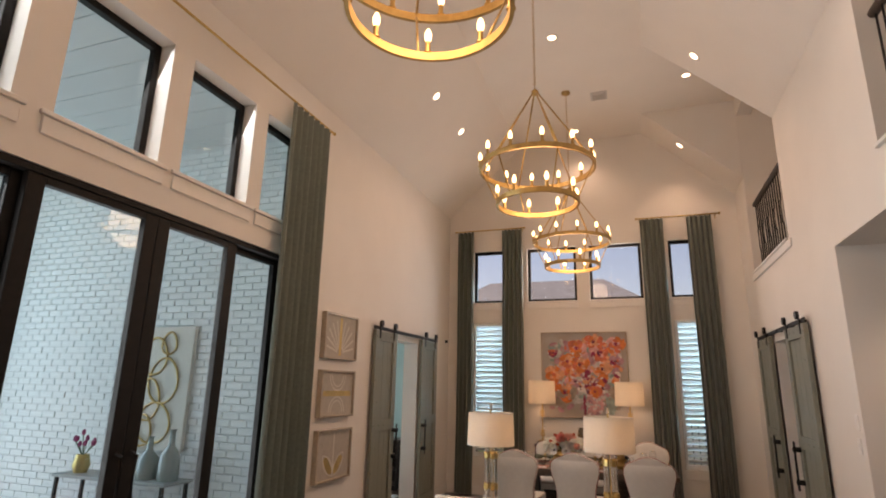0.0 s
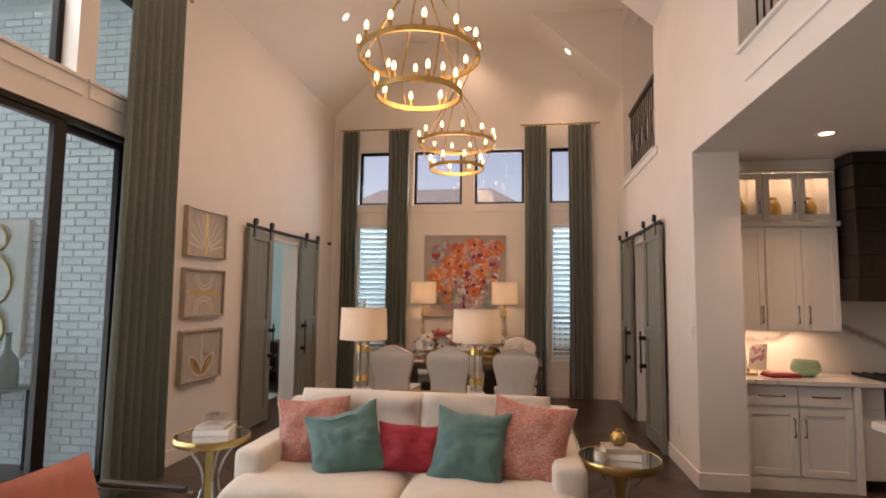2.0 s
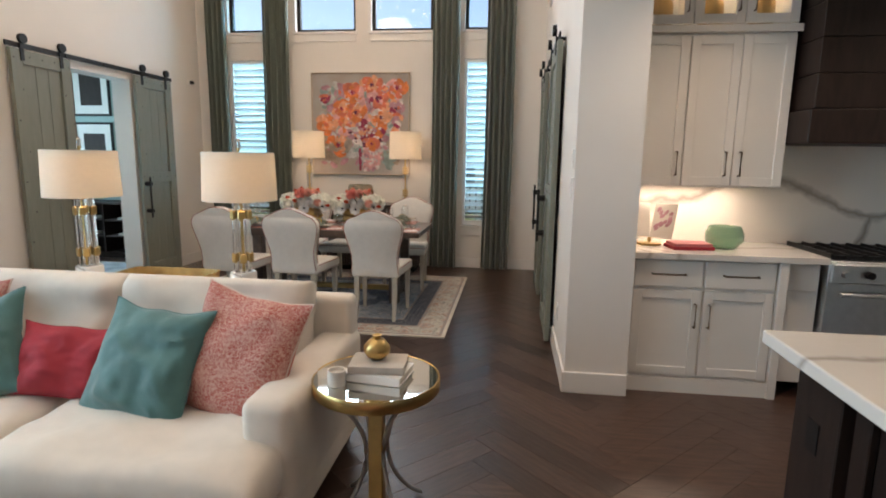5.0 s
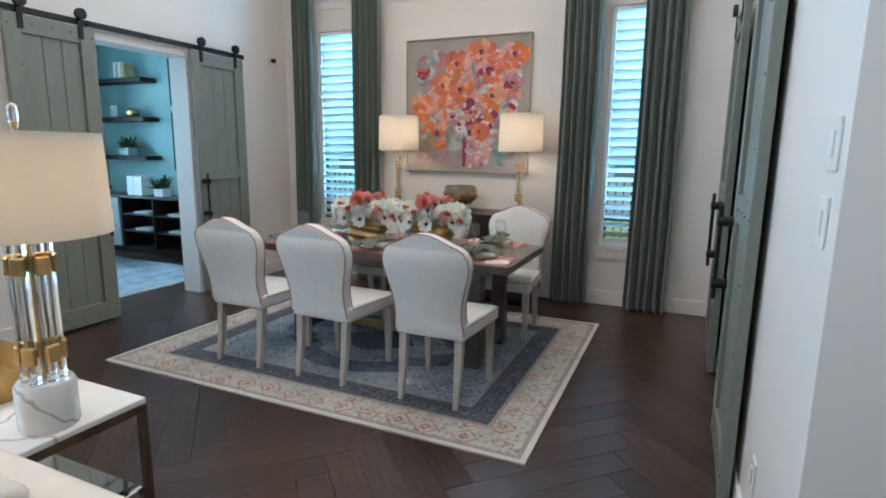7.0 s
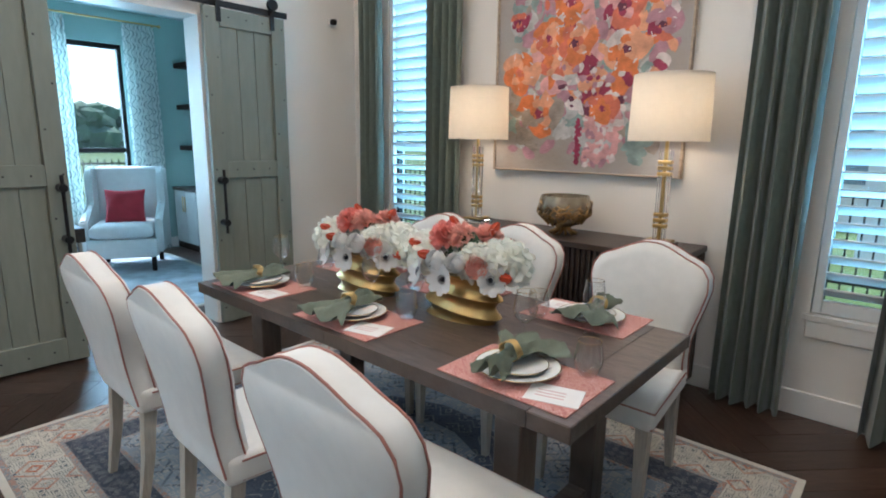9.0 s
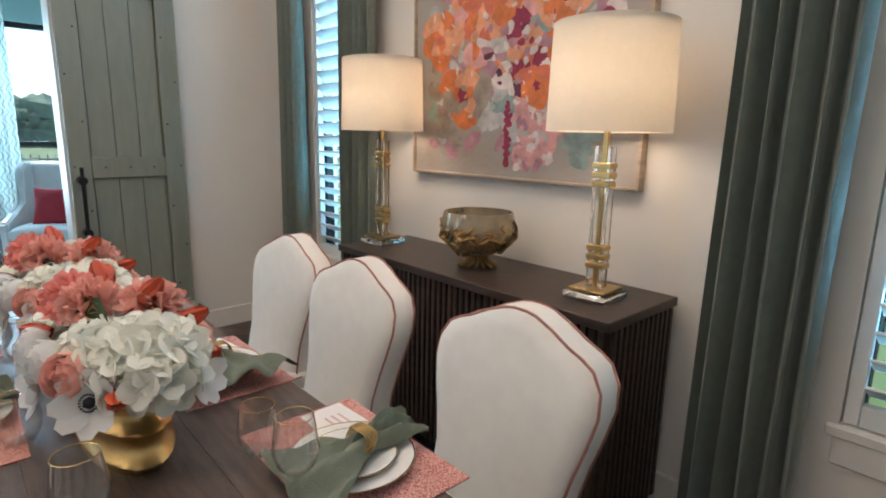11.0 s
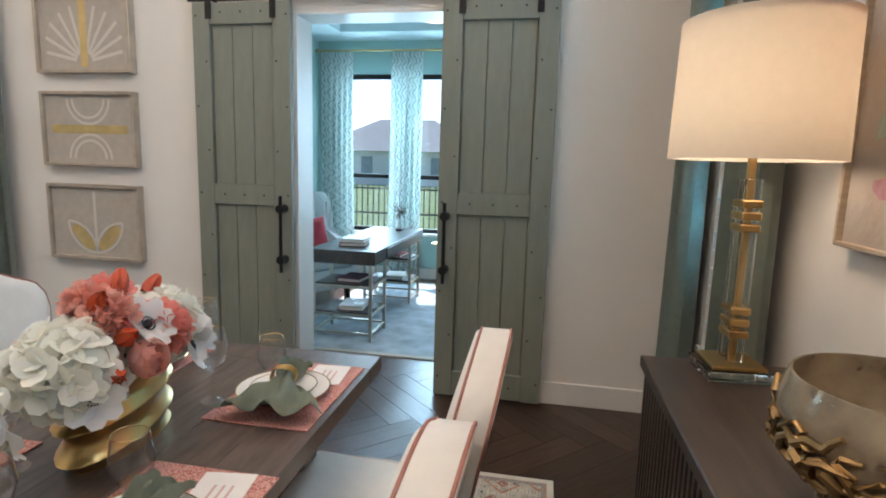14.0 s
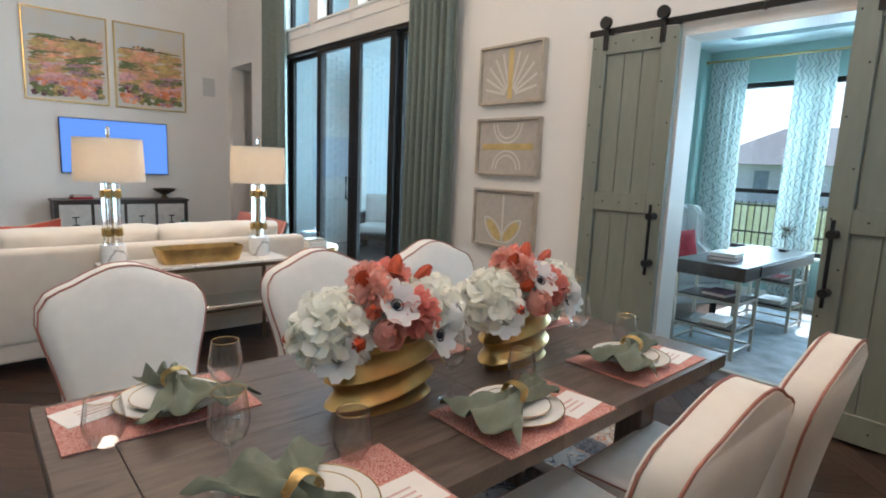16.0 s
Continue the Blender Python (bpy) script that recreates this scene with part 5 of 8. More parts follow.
# ---- television wall ----
M_SKYP = mat("painted_sky", (0.60, 0.60, 0.60), 0.7, vary=0.1, scale=3, color2=(0.66, 0.56, 0.44))
M_FIELD = mat("painted_meadow", (0.52, 0.30, 0.24), 0.7, vary=0.3, scale=5, bump=0.2, color2=(0.28, 0.22, 0.12))
for i_, (a_, b_) in enumerate(((-1.71, -0.70), (-0.62, 0.41))):
    p = framed("landscape_painting", "gold-framed painting of a flowering meadow", "painting", "y", YB, 1, a_, b_, 2.11, 3.37, 0.035, 0.02, M_GOLD, M_SKYP, "landscape paintings")
    rr = random.Random(20 + i_)
    groups = {"orange": bmesh.new(), "coral": bmesh.new(), "pink": bmesh.new(), "plum": bmesh.new(), "peach": bmesh.new(), "mauve": bmesh.new()}
    gold = bmesh.new()
    green = bmesh.new()
    for j in range(760):
        v = 0.71 - 0.68 * (j / 760) + rr.uniform(-0.03, 0.03)
        u = rr.uniform(-0.42, 0.42)
        patch = noise.noise(Vector((u * 3 + i_ * 9, v * 7, 2.0))) + 0.25 * noise.noise(Vector((u * 9, v * 14, 5.0)))
        if v > 0.42:
            tgt = gold if patch > 0.05 else green if patch < -0.22 else groups["peach"]
            r, sq = rr.uniform(0.05, 0.13), 0.13
        elif v > 0.22:
            tgt = groups["pink"] if patch > 0.18 else groups["peach"] if patch > 0.02 else gold if patch > -0.14 else rr.choice([green, groups["mauve"]])
            r, sq = rr.uniform(0.04, 0.10), 0.25
        else:
            tgt = rr.choice([groups["pink"], groups["orange"], groups["peach"]]) if patch > 0.05 else groups["mauve"] if patch > -0.04 else rr.choice([green, green, groups["plum"], gold])
            r, sq = rr.uniform(0.02, 0.055), 0.7
        u = max(-0.47 + r, min(0.47 - r, u))
        blob(tgt, u, max(0.06 + r * sq, 0.05 + v * 1.18), r, 0.0215 + j * 0.00001, rr, sq, rr.uniform(-0.2, 0.1), 8)
    for j in range(34):
        blob(groups["plum"] if j % 3 == 0 else green, rr.gauss(0.06 - 0.3 * i_, 0.07), 0.05 + 0.715 * 1.18 + abs(rr.gauss(0, 0.018)), rr.uniform(0.015, 0.03), 0.0293 + j * 0.00001, rr, 0.6, 0, 8)
    for j in range(20):
        blob(green, -0.40 + j * 0.042, 0.05 + 0.71 * 1.18, 0.035, 0.0291 + j * 0.00001, rr, 0.25, 0, 8)
    for kk, b3 in groups.items():
        tagged(link_mesh("brush_strokes", b3, bpy.data.materials["paint_" + kk], p), kind="stuff")
    tagged(link_mesh("brush_strokes", gold, paint_mat("paint_gold_%d" % i_, (0.50, 0.34, 0.13)), p), kind="stuff")
    tagged(link_mesh("brush_strokes", green, paint_mat("paint_green_%d" % i_, (0.15, 0.17, 0.06)), p), kind="stuff")
tv = thing("television", "wall-mounted flat television showing a blue screen", "television", -0.675, YB, 1.09)
boxes("body", [(-0.725, 0.725, 0.01, 0.055, 0, 0.81)], M_BLACK, tv, 0.006)
boxes("screen", [(-0.712, 0.712, 0.056, 0.058, 0.013, 0.797)], glow("blue_screen", (0.15, 0.32, 0.80), 0.62), tv)
boxes("mount", [(-0.2, 0.2, 0.0, 0.01, 0.25, 0.55)], M_BLACK, tv)
M_INK = mat("dark_blue_ink", (0.02, 0.05, 0.18), 0.6)


def lettering(name, txt, size, m, mt, parent, align="CENTER"):
    cu = bpy.data.curves.new(name, "FONT")
    cu.body, cu.size, cu.extrude, cu.align_x = txt, size, 0.0006, align
    cu.materials.append(mt)
    ob = new(name, cu)
    ob.parent = parent
    ob.matrix_basis = m
    return ob


boxes("logo_bar", [(-0.36 + i * 0.09, -0.29 + i * 0.09, 0.059, 0.0595, 0.40, 0.50) for i in range(8)] + [(-0.12, 0.12, 0.059, 0.0595, 0.33, 0.35)], M_INK, tv)
sp = thing("wall_speaker", "square white in-wall speaker grille", "speaker", -2.09, YB, 2.42)
boxes("grille", [(-0.10, 0.10, 0, 0.008, 0, 0.30)], mat("speaker_grille", (0.55, 0.53, 0.50), 0.8, vary=0.05, bump=0.4, bscale=400), sp, 0.002)
mc = thing("media_console", "walnut media console with pale panelled doors", "cabinet", -0.68, YB + 0.24, 0)
boxes("body", [(-0.89, 0.89, -0.2, 0.2, 0.08, 0.69)], M_DKWOOD, mc, 0.004)
boxes("top", [(-0.91, 0.91, -0.21, 0.22, 0.691, 0.72)], M_DKWOOD, mc, 0.004)
for s_ in (-0.8, 0.8):
    boxes("leg", [(s_ - 0.04, s_ + 0.04, -0.16, 0.16, 0, 0.08)], M_DKWOOD, mc)
M_PALE = mat("pale_door_panel", (0.48, 0.45, 0.41), 0.7, vary=0.1, scale=10)
for i_ in range(4):
    a_ = -0.83 + i_ * 0.425
    boxes("door_panel", [(a_, a_ + 0.385, 0.201, 0.212, 0.15, 0.65)], M_PALE, mc, 0.003)
    boxes("handle", [(a_ + 0.15, a_ + 0.235, 0.213, 0.225, 0.46, 0.475), (a_ + 0.187, a_ + 0.198, 0.213, 0.225, 0.36, 0.458), (a_ + 0.15, a_ + 0.235, 0.213, 0.225, 0.345, 0.36)], M_BLACK, mc)
b_ = thing("bowl", "dark footed decorative bowl on console", "bowl", -1.28, YB + 0.24, 0.721)
lathe("vessel", [(0, 0.0), (0.07, 0.0), (0.06, 0.02), (0.03, 0.04), (0.03, 0.06), (0.14, 0.12), (0.17, 0.16), (0.165, 0.16), (0.12, 0.12), (0, 0.08)], M_BRONZE, b_, 28)
bk_ = thing("book_stack", "stack of books on media console", "books", -0.15, YB + 0.24, 0.721, 10)
boxes("book", [(-0.13, 0.13, -0.09, 0.09, 0, 0.03)], M_PILLOW_RED, bk_, 0.002)
boxes("book", [(-0.12, 0.12, -0.085, 0.085, 0.031, 0.06)], M_MATBOARD, bk_, 0.002)

# ---- kitchen ----
M_HANDLE = M_BRONZE


def shaker(p, x0, x1, z0, z1, y, pane=None):
    f = 0.055
    boxes("door_frame", [(x0, x0 + f, y, y + 0.02, z0, z1), (x1 - f, x1, y, y + 0.02, z0, z1), (x0 + f, x1 - f, y, y + 0.02, z0, z0 + f), (x0 + f, x1 - f, y, y + 0.02, z1 - f, z1)], M_CAB, p, 0.002)
    g = boxes("door_panel", [(x0 + f, x1 - f, y + 0.009, y + 0.013, z0 + f, z1 - f)], pane or M_CAB, p)
    if pane:
        g.visible_shadow = False


def pull(p, x, z, y, up=True, L=0.15):
    d = [(x, y, z - L / 2), (x, y - 0.03, z - L / 2), (x, y - 0.03, z + L / 2), (x, y, z + L / 2)] if up else [(x - L / 2, y, z), (x - L / 2, y - 0.03, z), (x + L / 2, y - 0.03, z), (x + L / 2, y, z)]
    tube("pull", d, 0.006, M_HANDLE, p, 6)


KB = thing("base_cabinet", "white shaker base cabinet with drawers and bronze pulls", "cabinet", 0, 0, 0)
boxes("body", [(2.723, 3.60, 5.37, 5.945, 0.10, 0.88)], M_CAB, KB)
boxes("toe_kick", [(2.723, 3.60, 5.35, 5.94, 0.0, 0.099)], M_CAB, KB)
boxes("side_panel", [(3.60, 3.65, 5.33, 5.945, 0.0, 0.88)], M_CAB, KB, 0.002)
for a_, c_ in ((2.745, 3.16), (3.175, 3.59)):
    boxes("drawer", [(a_, c_, 5.35, 5.37, 0.70, 0.87)], M_CAB, KB, 0.004)
    shaker(KB, a_, c_, 0.12, 0.68, 5.35)
    pull(KB, (a_ + c_) / 2, 0.785, 5.35, False, 0.2)
pull(KB, 3.125, 0.52, 5.35)
pull(KB, 3.21, 0.52, 5.35)
boxes("narrow_drawer", [(3.66, 3.86, 5.40, 5.945, 0.10, 0.88), (3.67, 3.85, 5.385, 5.40, 0.70, 0.87)], M_CAB, KB, 0.003)
boxes("countertop", [(2.722, 3.87, 5.32, 5.945, 0.88, 0.92)], M_MARBLE, KB, 0.003)
setting(boxes("trim_backsplash", [(2.722, 6.9, 5.93, 5.949, 0.921, 2.6)], M_SLAB), "marble slab backsplash with grey veins", "backsplash")
KU = thing("wall_cabinet", "white shaker wall cabinet with lit glass-front uppers", "cabinet", 0, 0, 0)
boxes("body", [(2.723, 3.66, 5.60, 5.925, 1.32, 2.30)], M_CAB, KU)
boxes("upper_shell", [(2.723, 2.745, 5.60, 5.925, 2.301, 2.80), (3.64, 3.66, 5.60, 5.925, 2.301, 2.80), (2.745, 3.64, 5.905, 5.925, 2.301, 2.80), (2.745, 3.64, 5.60, 5.905, 2.301, 2.32), (2.745, 3.64, 5.60, 5.905, 2.78, 2.80), (3.03, 3.05, 5.60, 5.905, 2.32, 2.78), (2.723, 3.66, 5.58, 5.925, 2.80, 2.895)], M_CAB, KU)
for a_, c_ in ((2.73, 3.035), (3.045, 3.345), (3.35, 3.655)):
    shaker(KU, a_, c_, 2.33, 2.77, 5.578, M_GLASS)
    bulb_light("cabinet_puck", (a_ + c_) / 2, 5.75, 2.76, 0.7, r=0.02)
for a_, c_ in ((2.73, 3.035), (3.045, 3.345), (3.35, 3.655)):
    shaker(KU, a_, c_, 1.33, 2.26, 5.578)
boxes("molding", [(2.723, 3.68, 5.565, 5.578, 2.275, 2.32)], M_CAB, KU, 0.003)
for x_ in (3.0, 3.30, 3.39):
    pull(KU, x_, 1.47, 5.578)
    pull(KU, x_, 2.45, 5.578, True, 0.1)
area("under_cabinet_strip", (3.15, 5.76, 1.305), (3.15, 5.78, 0), 0.7, 0.06, 2.5, WARM)
for x_ in (2.88, 3.19, 3.5):
    v_ = thing("vase", "amber gold ribbed vase inside glass cabinet", "vase", x_, 5.75, 2.321, 0, "cabinet vases")
    lathe("vessel", [(0, 0), (0.06, 0), (0.075, 0.04), (0.075, 0.16), (0.05, 0.21), (0.035, 0.22), (0.04, 0.245), (0.03, 0.245), (0, 0.2)], M_GOLDRING, v_, 20)
HD = thing("range_hood", "dark espresso wooden range hood with plank front", "range hood", 0, 0, 0)
for i_ in range(5):
    boxes("plank", [(3.69, 5.0, 5.36, 5.93, 1.80 + i_ * 0.2, 1.998 + i_ * 0.2)], M_ISLAND, HD, 0.004)
boxes("lower_band", [(3.66, 5.03, 5.33, 5.93, 1.60, 1.795)], M_ISLAND, HD, 0.006)
boxes("crown", [(3.66, 5.03, 5.33, 5.93, 2.80, 2.895)], M_ISLAND, HD, 0.006)
RG = thing("range", "stainless steel range with black grates and knobs", "range", 4.33, 5.62, 0)
boxes("body", [(-0.455, 0.455, -0.28, 0.3, 0.08, 0.90)], M_STEEL, RG, 0.004)
boxes("control_panel", [(-0.455, 0.455, -0.31, -0.281, 0.77, 0.89)], M_STEEL, RG, 0.008)
for i_ in range(7):
    tube("knob", [(-0.38 + i_ * 0.127, -0.312, 0.83), (-0.38 + i_ * 0.127, -0.35, 0.83)], 0.022, M_BLACK if i_ % 2 else M_STEEL, RG, 14)
for i_ in range(10):
    boxes("grate", [(-0.45 + i_ * 0.095, -0.435 + i_ * 0.095, -0.27, 0.27, 0.91, 0.945)], M_IRON, RG)
boxes("grate_bar", [(-0.45, 0.45, y_, y_ + 0.015, 0.905, 0.935) for y_ in (-0.26, -0.09, 0.08, 0.25)], M_IRON, RG)
boxes("oven_handle", [(-0.4, 0.4, -0.33, -0.305, 0.69, 0.715)], M_STEEL, RG, 0.006)
KR = thing("base_cabinet", "white base cabinet beyond the range", "cabinet", 0, 0, 0)
boxes("body", [(4.79, 6.9, 5.37, 5.945, 0, 0.88)], M_CAB, KR)
boxes("countertop", [(4.79, 6.9, 5.32, 5.925, 0.881, 0.92)], M_MARBLE, KR, 0.003)
IS = thing("kitchen_island", "espresso panelled kitchen island with marble top", "kitchen island", 0, 0, 0)
boxes("countertop", [(2.81, 4.0, 0.9, 3.735, 0.88, 0.925)], M_MARBLE, IS, 0.004)
boxes("body", [(2.95, 3.9, 1.0, 3.63, 0.0, 0.879)], M_ISLAND, IS)
for a_, c_ in ((3.42, 3.66), (2.3, 2.42), (1.2, 1.32)):
    boxes("pilaster", [(2.90, 2.949, a_, c_, 0.0, 0.878)], M_ISLAND, IS, 0.004)
    boxes("plinth_block", [(2.885, 2.899, a_ - 0.01, c_ + 0.01, 0.0, 0.12)], M_ISLAND, IS, 0.003)
for a_, c_ in ((2.87, 3.40), (2.44, 2.86), (1.34, 1.80), (1.82, 2.28)):
    f = 0.07
    boxes("panel_frame", [(2.925, 2.949, a_, a_ + f, 0.13, 0.87), (2.925, 2.949, c_ - f, c_, 0.13, 0.87), (2.925, 2.949, a_ + f, c_ - f, 0.13, 0.2), (2.925, 2.949, a_ + f, c_ - f, 0.8, 0.87)], M_ISLAND, IS, 0.003)
boxes("base_molding", [(2.915, 2.949, 1.0, 3.63, 0.0, 0.11)], M_ISLAND, IS, 0.003)
boxes("outlet", [(2.896, 2.8995, 3.51, 3.57, 0.60, 0.70)], M_BLACK, IS)
green_glass = mat("green_glass", (0.45, 0.62, 0.48), 0.08, vary=0.1, bump=0)
green_glass.node_tree.nodes["Principled BSDF"].inputs["Transmission Weight"].default_value = 0.8
gb_ = thing("glass_bowl", "ribbed green glass bowl on kitchen counter", "bowl", 3.36, 5.62, 0.921)
lathe("vessel", [(0, 0), (0.07, 0.0), (0.115, 0.05), (0.115, 0.10), (0.095, 0.145), (0.09, 0.14), (0.108, 0.1), (0.107, 0.055), (0.065, 0.008), (0, 0.008)], green_glass, gb_, 36, wave=lambda a, z: 1 + 0.035 * math.cos(12 * a))
st_ = thing("book_stand", "open cookbook on a brass stand", "book", 2.90, 5.68, 0.921, -20)
lathe("base", [(0, 0), (0.08, 0), (0.08, 0.012), (0.012, 0.018), (0.012, 0.05), (0, 0.05)], M_GOLD, st_, 20)
for s_, mt_ in ((-1, M_INLAY), (1, M_INLAY)):
    bm = bmesh.new()
    add_box(bm, min(0, s_ * 0.15), max(0, s_ * 0.15), -0.006, 0.006, 0, 0.24, 0.002, m=pose(0, 0.0, 0.05, -20, 0, s_ * -14))
    link_mesh("page", bm, mt_, st_)
bm = bmesh.new()
for i_ in range(14):
    blob(bm, 0.03 + 0.09 * rr.random(), 0.05 + 0.15 * rr.random(), 0.022, -0.0065 - i_ * 0.00003, rr, 0.6, 0.9, 8)
bmesh.ops.transform(bm, matrix=pose(0, 0.0, 0.05, -20, 0, -14), verts=bm.verts)
link_mesh("page_print", bm, bpy.data.materials["paint_mauve"], st_)
b2_ = thing("book_stack", "two closed cookbooks lying on counter", "books", 3.12, 5.55, 0.921, 6)
boxes("book", [(-0.13, 0.13, -0.09, 0.09, 0, 0.02)], M_PILLOW_RED, b2_, 0.002)
boxes("book", [(-0.12, 0.12, -0.08, 0.08, 0.021, 0.04)], mat("pink_cover", (0.50, 0.16, 0.17), 0.6), b2_, 0.002)
pt_ = thing("tray", "round brass tray on kitchen island", "tray", 3.25, 3.0, 0.926)
lathe("dish", [(0, 0), (0.2, 0), (0.21, 0.045), (0.203, 0.045), (0.195, 0.008), (0, 0.008)], M_GOLD, pt_, 36)
for y_ in (3.1, 2.0):
    pl_ = thing("pendant_lamp", "gold-framed glass lantern pendant over island", "lamp", 3.3, y_, 1.72, 0, "island pendants")
    for s_ in (-1, 1):
        for q_ in (-1, 1):
            boxes("post", [(s_ * 0.15 - 0.008, s_ * 0.15 + 0.008, q_ * 0.15 - 0.008, q_ * 0.15 + 0.008, 0, 0.42)], M_GOLD, pl_)
    for z_ in (0, 0.42):
        ring_frame("hoop", -0.16, 0.16, -0.16, 0.16, 0.018, z_, z_ + 0.016, M_GOLD, pl_)
    tube("stem", [(0, 0, 0.43), (0, 0, 1.178)], 0.007, M_GOLD, pl_)
    boxes("top_bar", [(-0.145, 0.145, -0.01, 0.01, 0.42, 0.436)], M_GOLD, pl_)
# switches and sensors
for x_, y_, z_, nm_, h_ in ((XR - 0.008, 5.355, 1.49, "wall_dimmer", 0.12), (XR - 0.008, 5.375, 1.31, "light_switch", 0.12), (XR - 0.008, 5.88, 0.36, "wall_outlet", 0.12)):
    w_ = thing(nm_, "white plastic wall plate", "switch", x_, y_, z_, 0, "wall plates")
    boxes("plate", [(0, 0.0075, -0.04, 0.04, -h_ / 2, h_ / 2)], M_TRIM, w_, 0.002)
    boxes("rocker", [(-0.005, -0.0005, -0.015, 0.015, -0.03, 0.03)], M_TRIM, w_, 0.001)
cm_ = thing("security_camera", "small black security camera on wall", "camera", XL + 0.02, 8.95, 2.44)
boxes("mount", [(-0.02, 0.0, -0.03, 0.03, -0.03, 0.03)], M_TRIM, cm_, 0.004)
lathe("body", [(0, -0.025), (0.025, -0.02), (0.03, 0.0), (0.025, 0.02), (0, 0.025)], M_BLACK, cm_, 16, cx=0.031)

# ---- table setting ----
M_MATPINK = patterned("woven_coral_mat", (0.52, 0.22, 0.18), (0.66, 0.46, 0.40), (0.34, 0.08, 0.07), scale=70, cut=0.4, worn=0)
M_PLATE = mat("glazed_porcelain", (0.74, 0.72, 0.68), 0.15, vary=0.02, bump=0.0)
M_RIM = mat("gold_rim", (0.60, 0.42, 0.18), 0.25, metal=1.0, bump=0)
M_NAPKIN = mat("sage_linen", (0.165, 0.185, 0.135), 0.9, vary=0.12, scale=20, bump=0.25, bscale=300)
M_CARD = mat("white_card", (0.76, 0.73, 0.70), 0.7, vary=0.03, scale=20, bump=0)
M_PINKINK = mat("pale_pink_print", (0.60, 0.40, 0.38), 0.8)


def place_proto():
    made = []
    m = thing("placemat", "coral woven rectangular placemat on table", "placemat", 0, 0, 0, 0, "placemats")
    boxes("weave", [(-0.22, 0.22, -0.145, 0.145, 0.0, 0.004)], M_MATPINK, m, 0.001)
    p = thing("plate", "white dinner plate with gold rim and side plate", "plate", 0, 0, 0, 0, "plates")
    lathe("dinner_plate", [(0, 0.004), (0.075, 0.004), (0.085, 0.008), (0.128, 0.02), (0.13, 0.023), (0.085, 0.013), (0.07, 0.009), (0, 0.009)], M_PLATE, p, 40)
    lathe("side_plate", [(0, 0.0145), (0.05, 0.0145), (0.092, 0.026), (0.093, 0.029), (0.05, 0.019), (0, 0.019)], M_PLATE, p, 36)
    tube("rim", ring_pts(0.129, 0.0225, 40), 0.0016, M_RIM, p, 5, True)
    tube("rim", ring_pts(0.0925, 0.0285, 40), 0.0014, M_RIM, p, 5, True)
    nk = thing("napkin", "sage green linen napkin gathered in a gold ring", "napkin", 0, 0, 0, 0, "napkins")
    bm = bmesh.new()
    g = {}
    nu, nv = 26, 18
    for s in (0, 1):
        for i in range(nu + 1):
            u = 2 * i / nu - 1
            wdt = 0.022 + (0.125 * abs(u) ** 1.15 if u < 0 else 0.038 * u)
            for j in range(nv + 1):
                v = 2 * j / nv - 1
                fold = 0.024 * math.sin(v * 9 + u * 4) * (0.35 + abs(u)) + 0.018 * noise.noise(Vector((u * 3, v * 3, 1)))
                q = 0.036 + (0.030 if abs(u) < 0.2 else 0.022) * (1 - v * v) + fold * 0.75 + 0.004 * s
                droop = max(0, abs(u) - 0.75) * 0.05
                g[s, i, j] = bm.verts.new((u * (0.175 if u < 0 else 0.13) + 0.020 * v * v + 0.012 * math.sin(v * 7), v * wdt + 0.018 * math.sin(u * 2.2), max(0.03 + 0.003 * s, q - droop)))
    for s in (0, 1):
        for i in range(nu):
            for j in range(nv):
                bm.faces.new((g[s, i, j], g[s, i + 1, j], g[s, i + 1, j + 1], g[s, i, j + 1]))
    link_mesh("cloth", bm, M_NAPKIN, nk, True)
    bm = bmesh.new()
    for k in range(5):
        pts = []
        for i in range(16):
            a = 2 * math.pi * i / 16
            pts.append((0.006 * math.sin(3 * a + k) + (k - 2) * 0.006, 0.034 * math.cos(a + 0.3 * k), 0.060 + 0.030 * math.sin(a + 0.3 * k)))
        add_tube(bm, pts, 0.0022, 5, True)
    link_mesh("ring", bm, M_GOLD, nk, True)
    cd = thing("menu_card", "white printed menu card on placemat", "card", 0, 0, 0, 0, "menu cards")
    boxes("paper", [(-0.075, 0.075, -0.055, 0.055, 0.0, 0.0015)], M_CARD, cd)
    boxes("print", [(-0.05, 0.03, 0.012 - 0.018 * i, 0.018 - 0.018 * i, 0.0017, 0.002) for i in range(3)], M_PINKINK, cd)
    wg = thing("wine_glass", "clear stemmed wine glass with gold rim", "glass", 0, 0, 0, 0, "wine glasses")
    lathe("bowl", [(0.033, 0.0), (0.034, 0.002), (0.012, 0.006), (0.004, 0.015), (0.0035, 0.085), (0.012, 0.095), (0.034, 0.118), (0.041, 0.145), (0.036, 0.18), (0.032, 0.205), (0.031, 0.205), (0.035, 0.18), (0.040, 0.145), (0.033, 0.119), (0.010, 0.097), (0, 0.096)], M_CLEAR, wg, 24)
    tube("rim", ring_pts(0.0315, 0.205, 24), 0.0009, M_RIM, wg, 4, True)
    sg = thing("tumbler", "clear stemless glass with gold rim", "glass", 0, 0, 0, 0, "stemless glasses")
    lathe("bowl", [(0, 0.0), (0.028, 0.0), (0.042, 0.03), (0.044, 0.055), (0.036, 0.105), (0.035, 0.105), (0.043, 0.055), (0.041, 0.031), (0.027, 0.004), (0, 0.004)], M_CLEAR, sg, 24)
    tube("rim", ring_pts(0.0355, 0.105, 24), 0.0009, M_RIM, sg, 4, True)
    return m, p, nk, cd, wg, sg


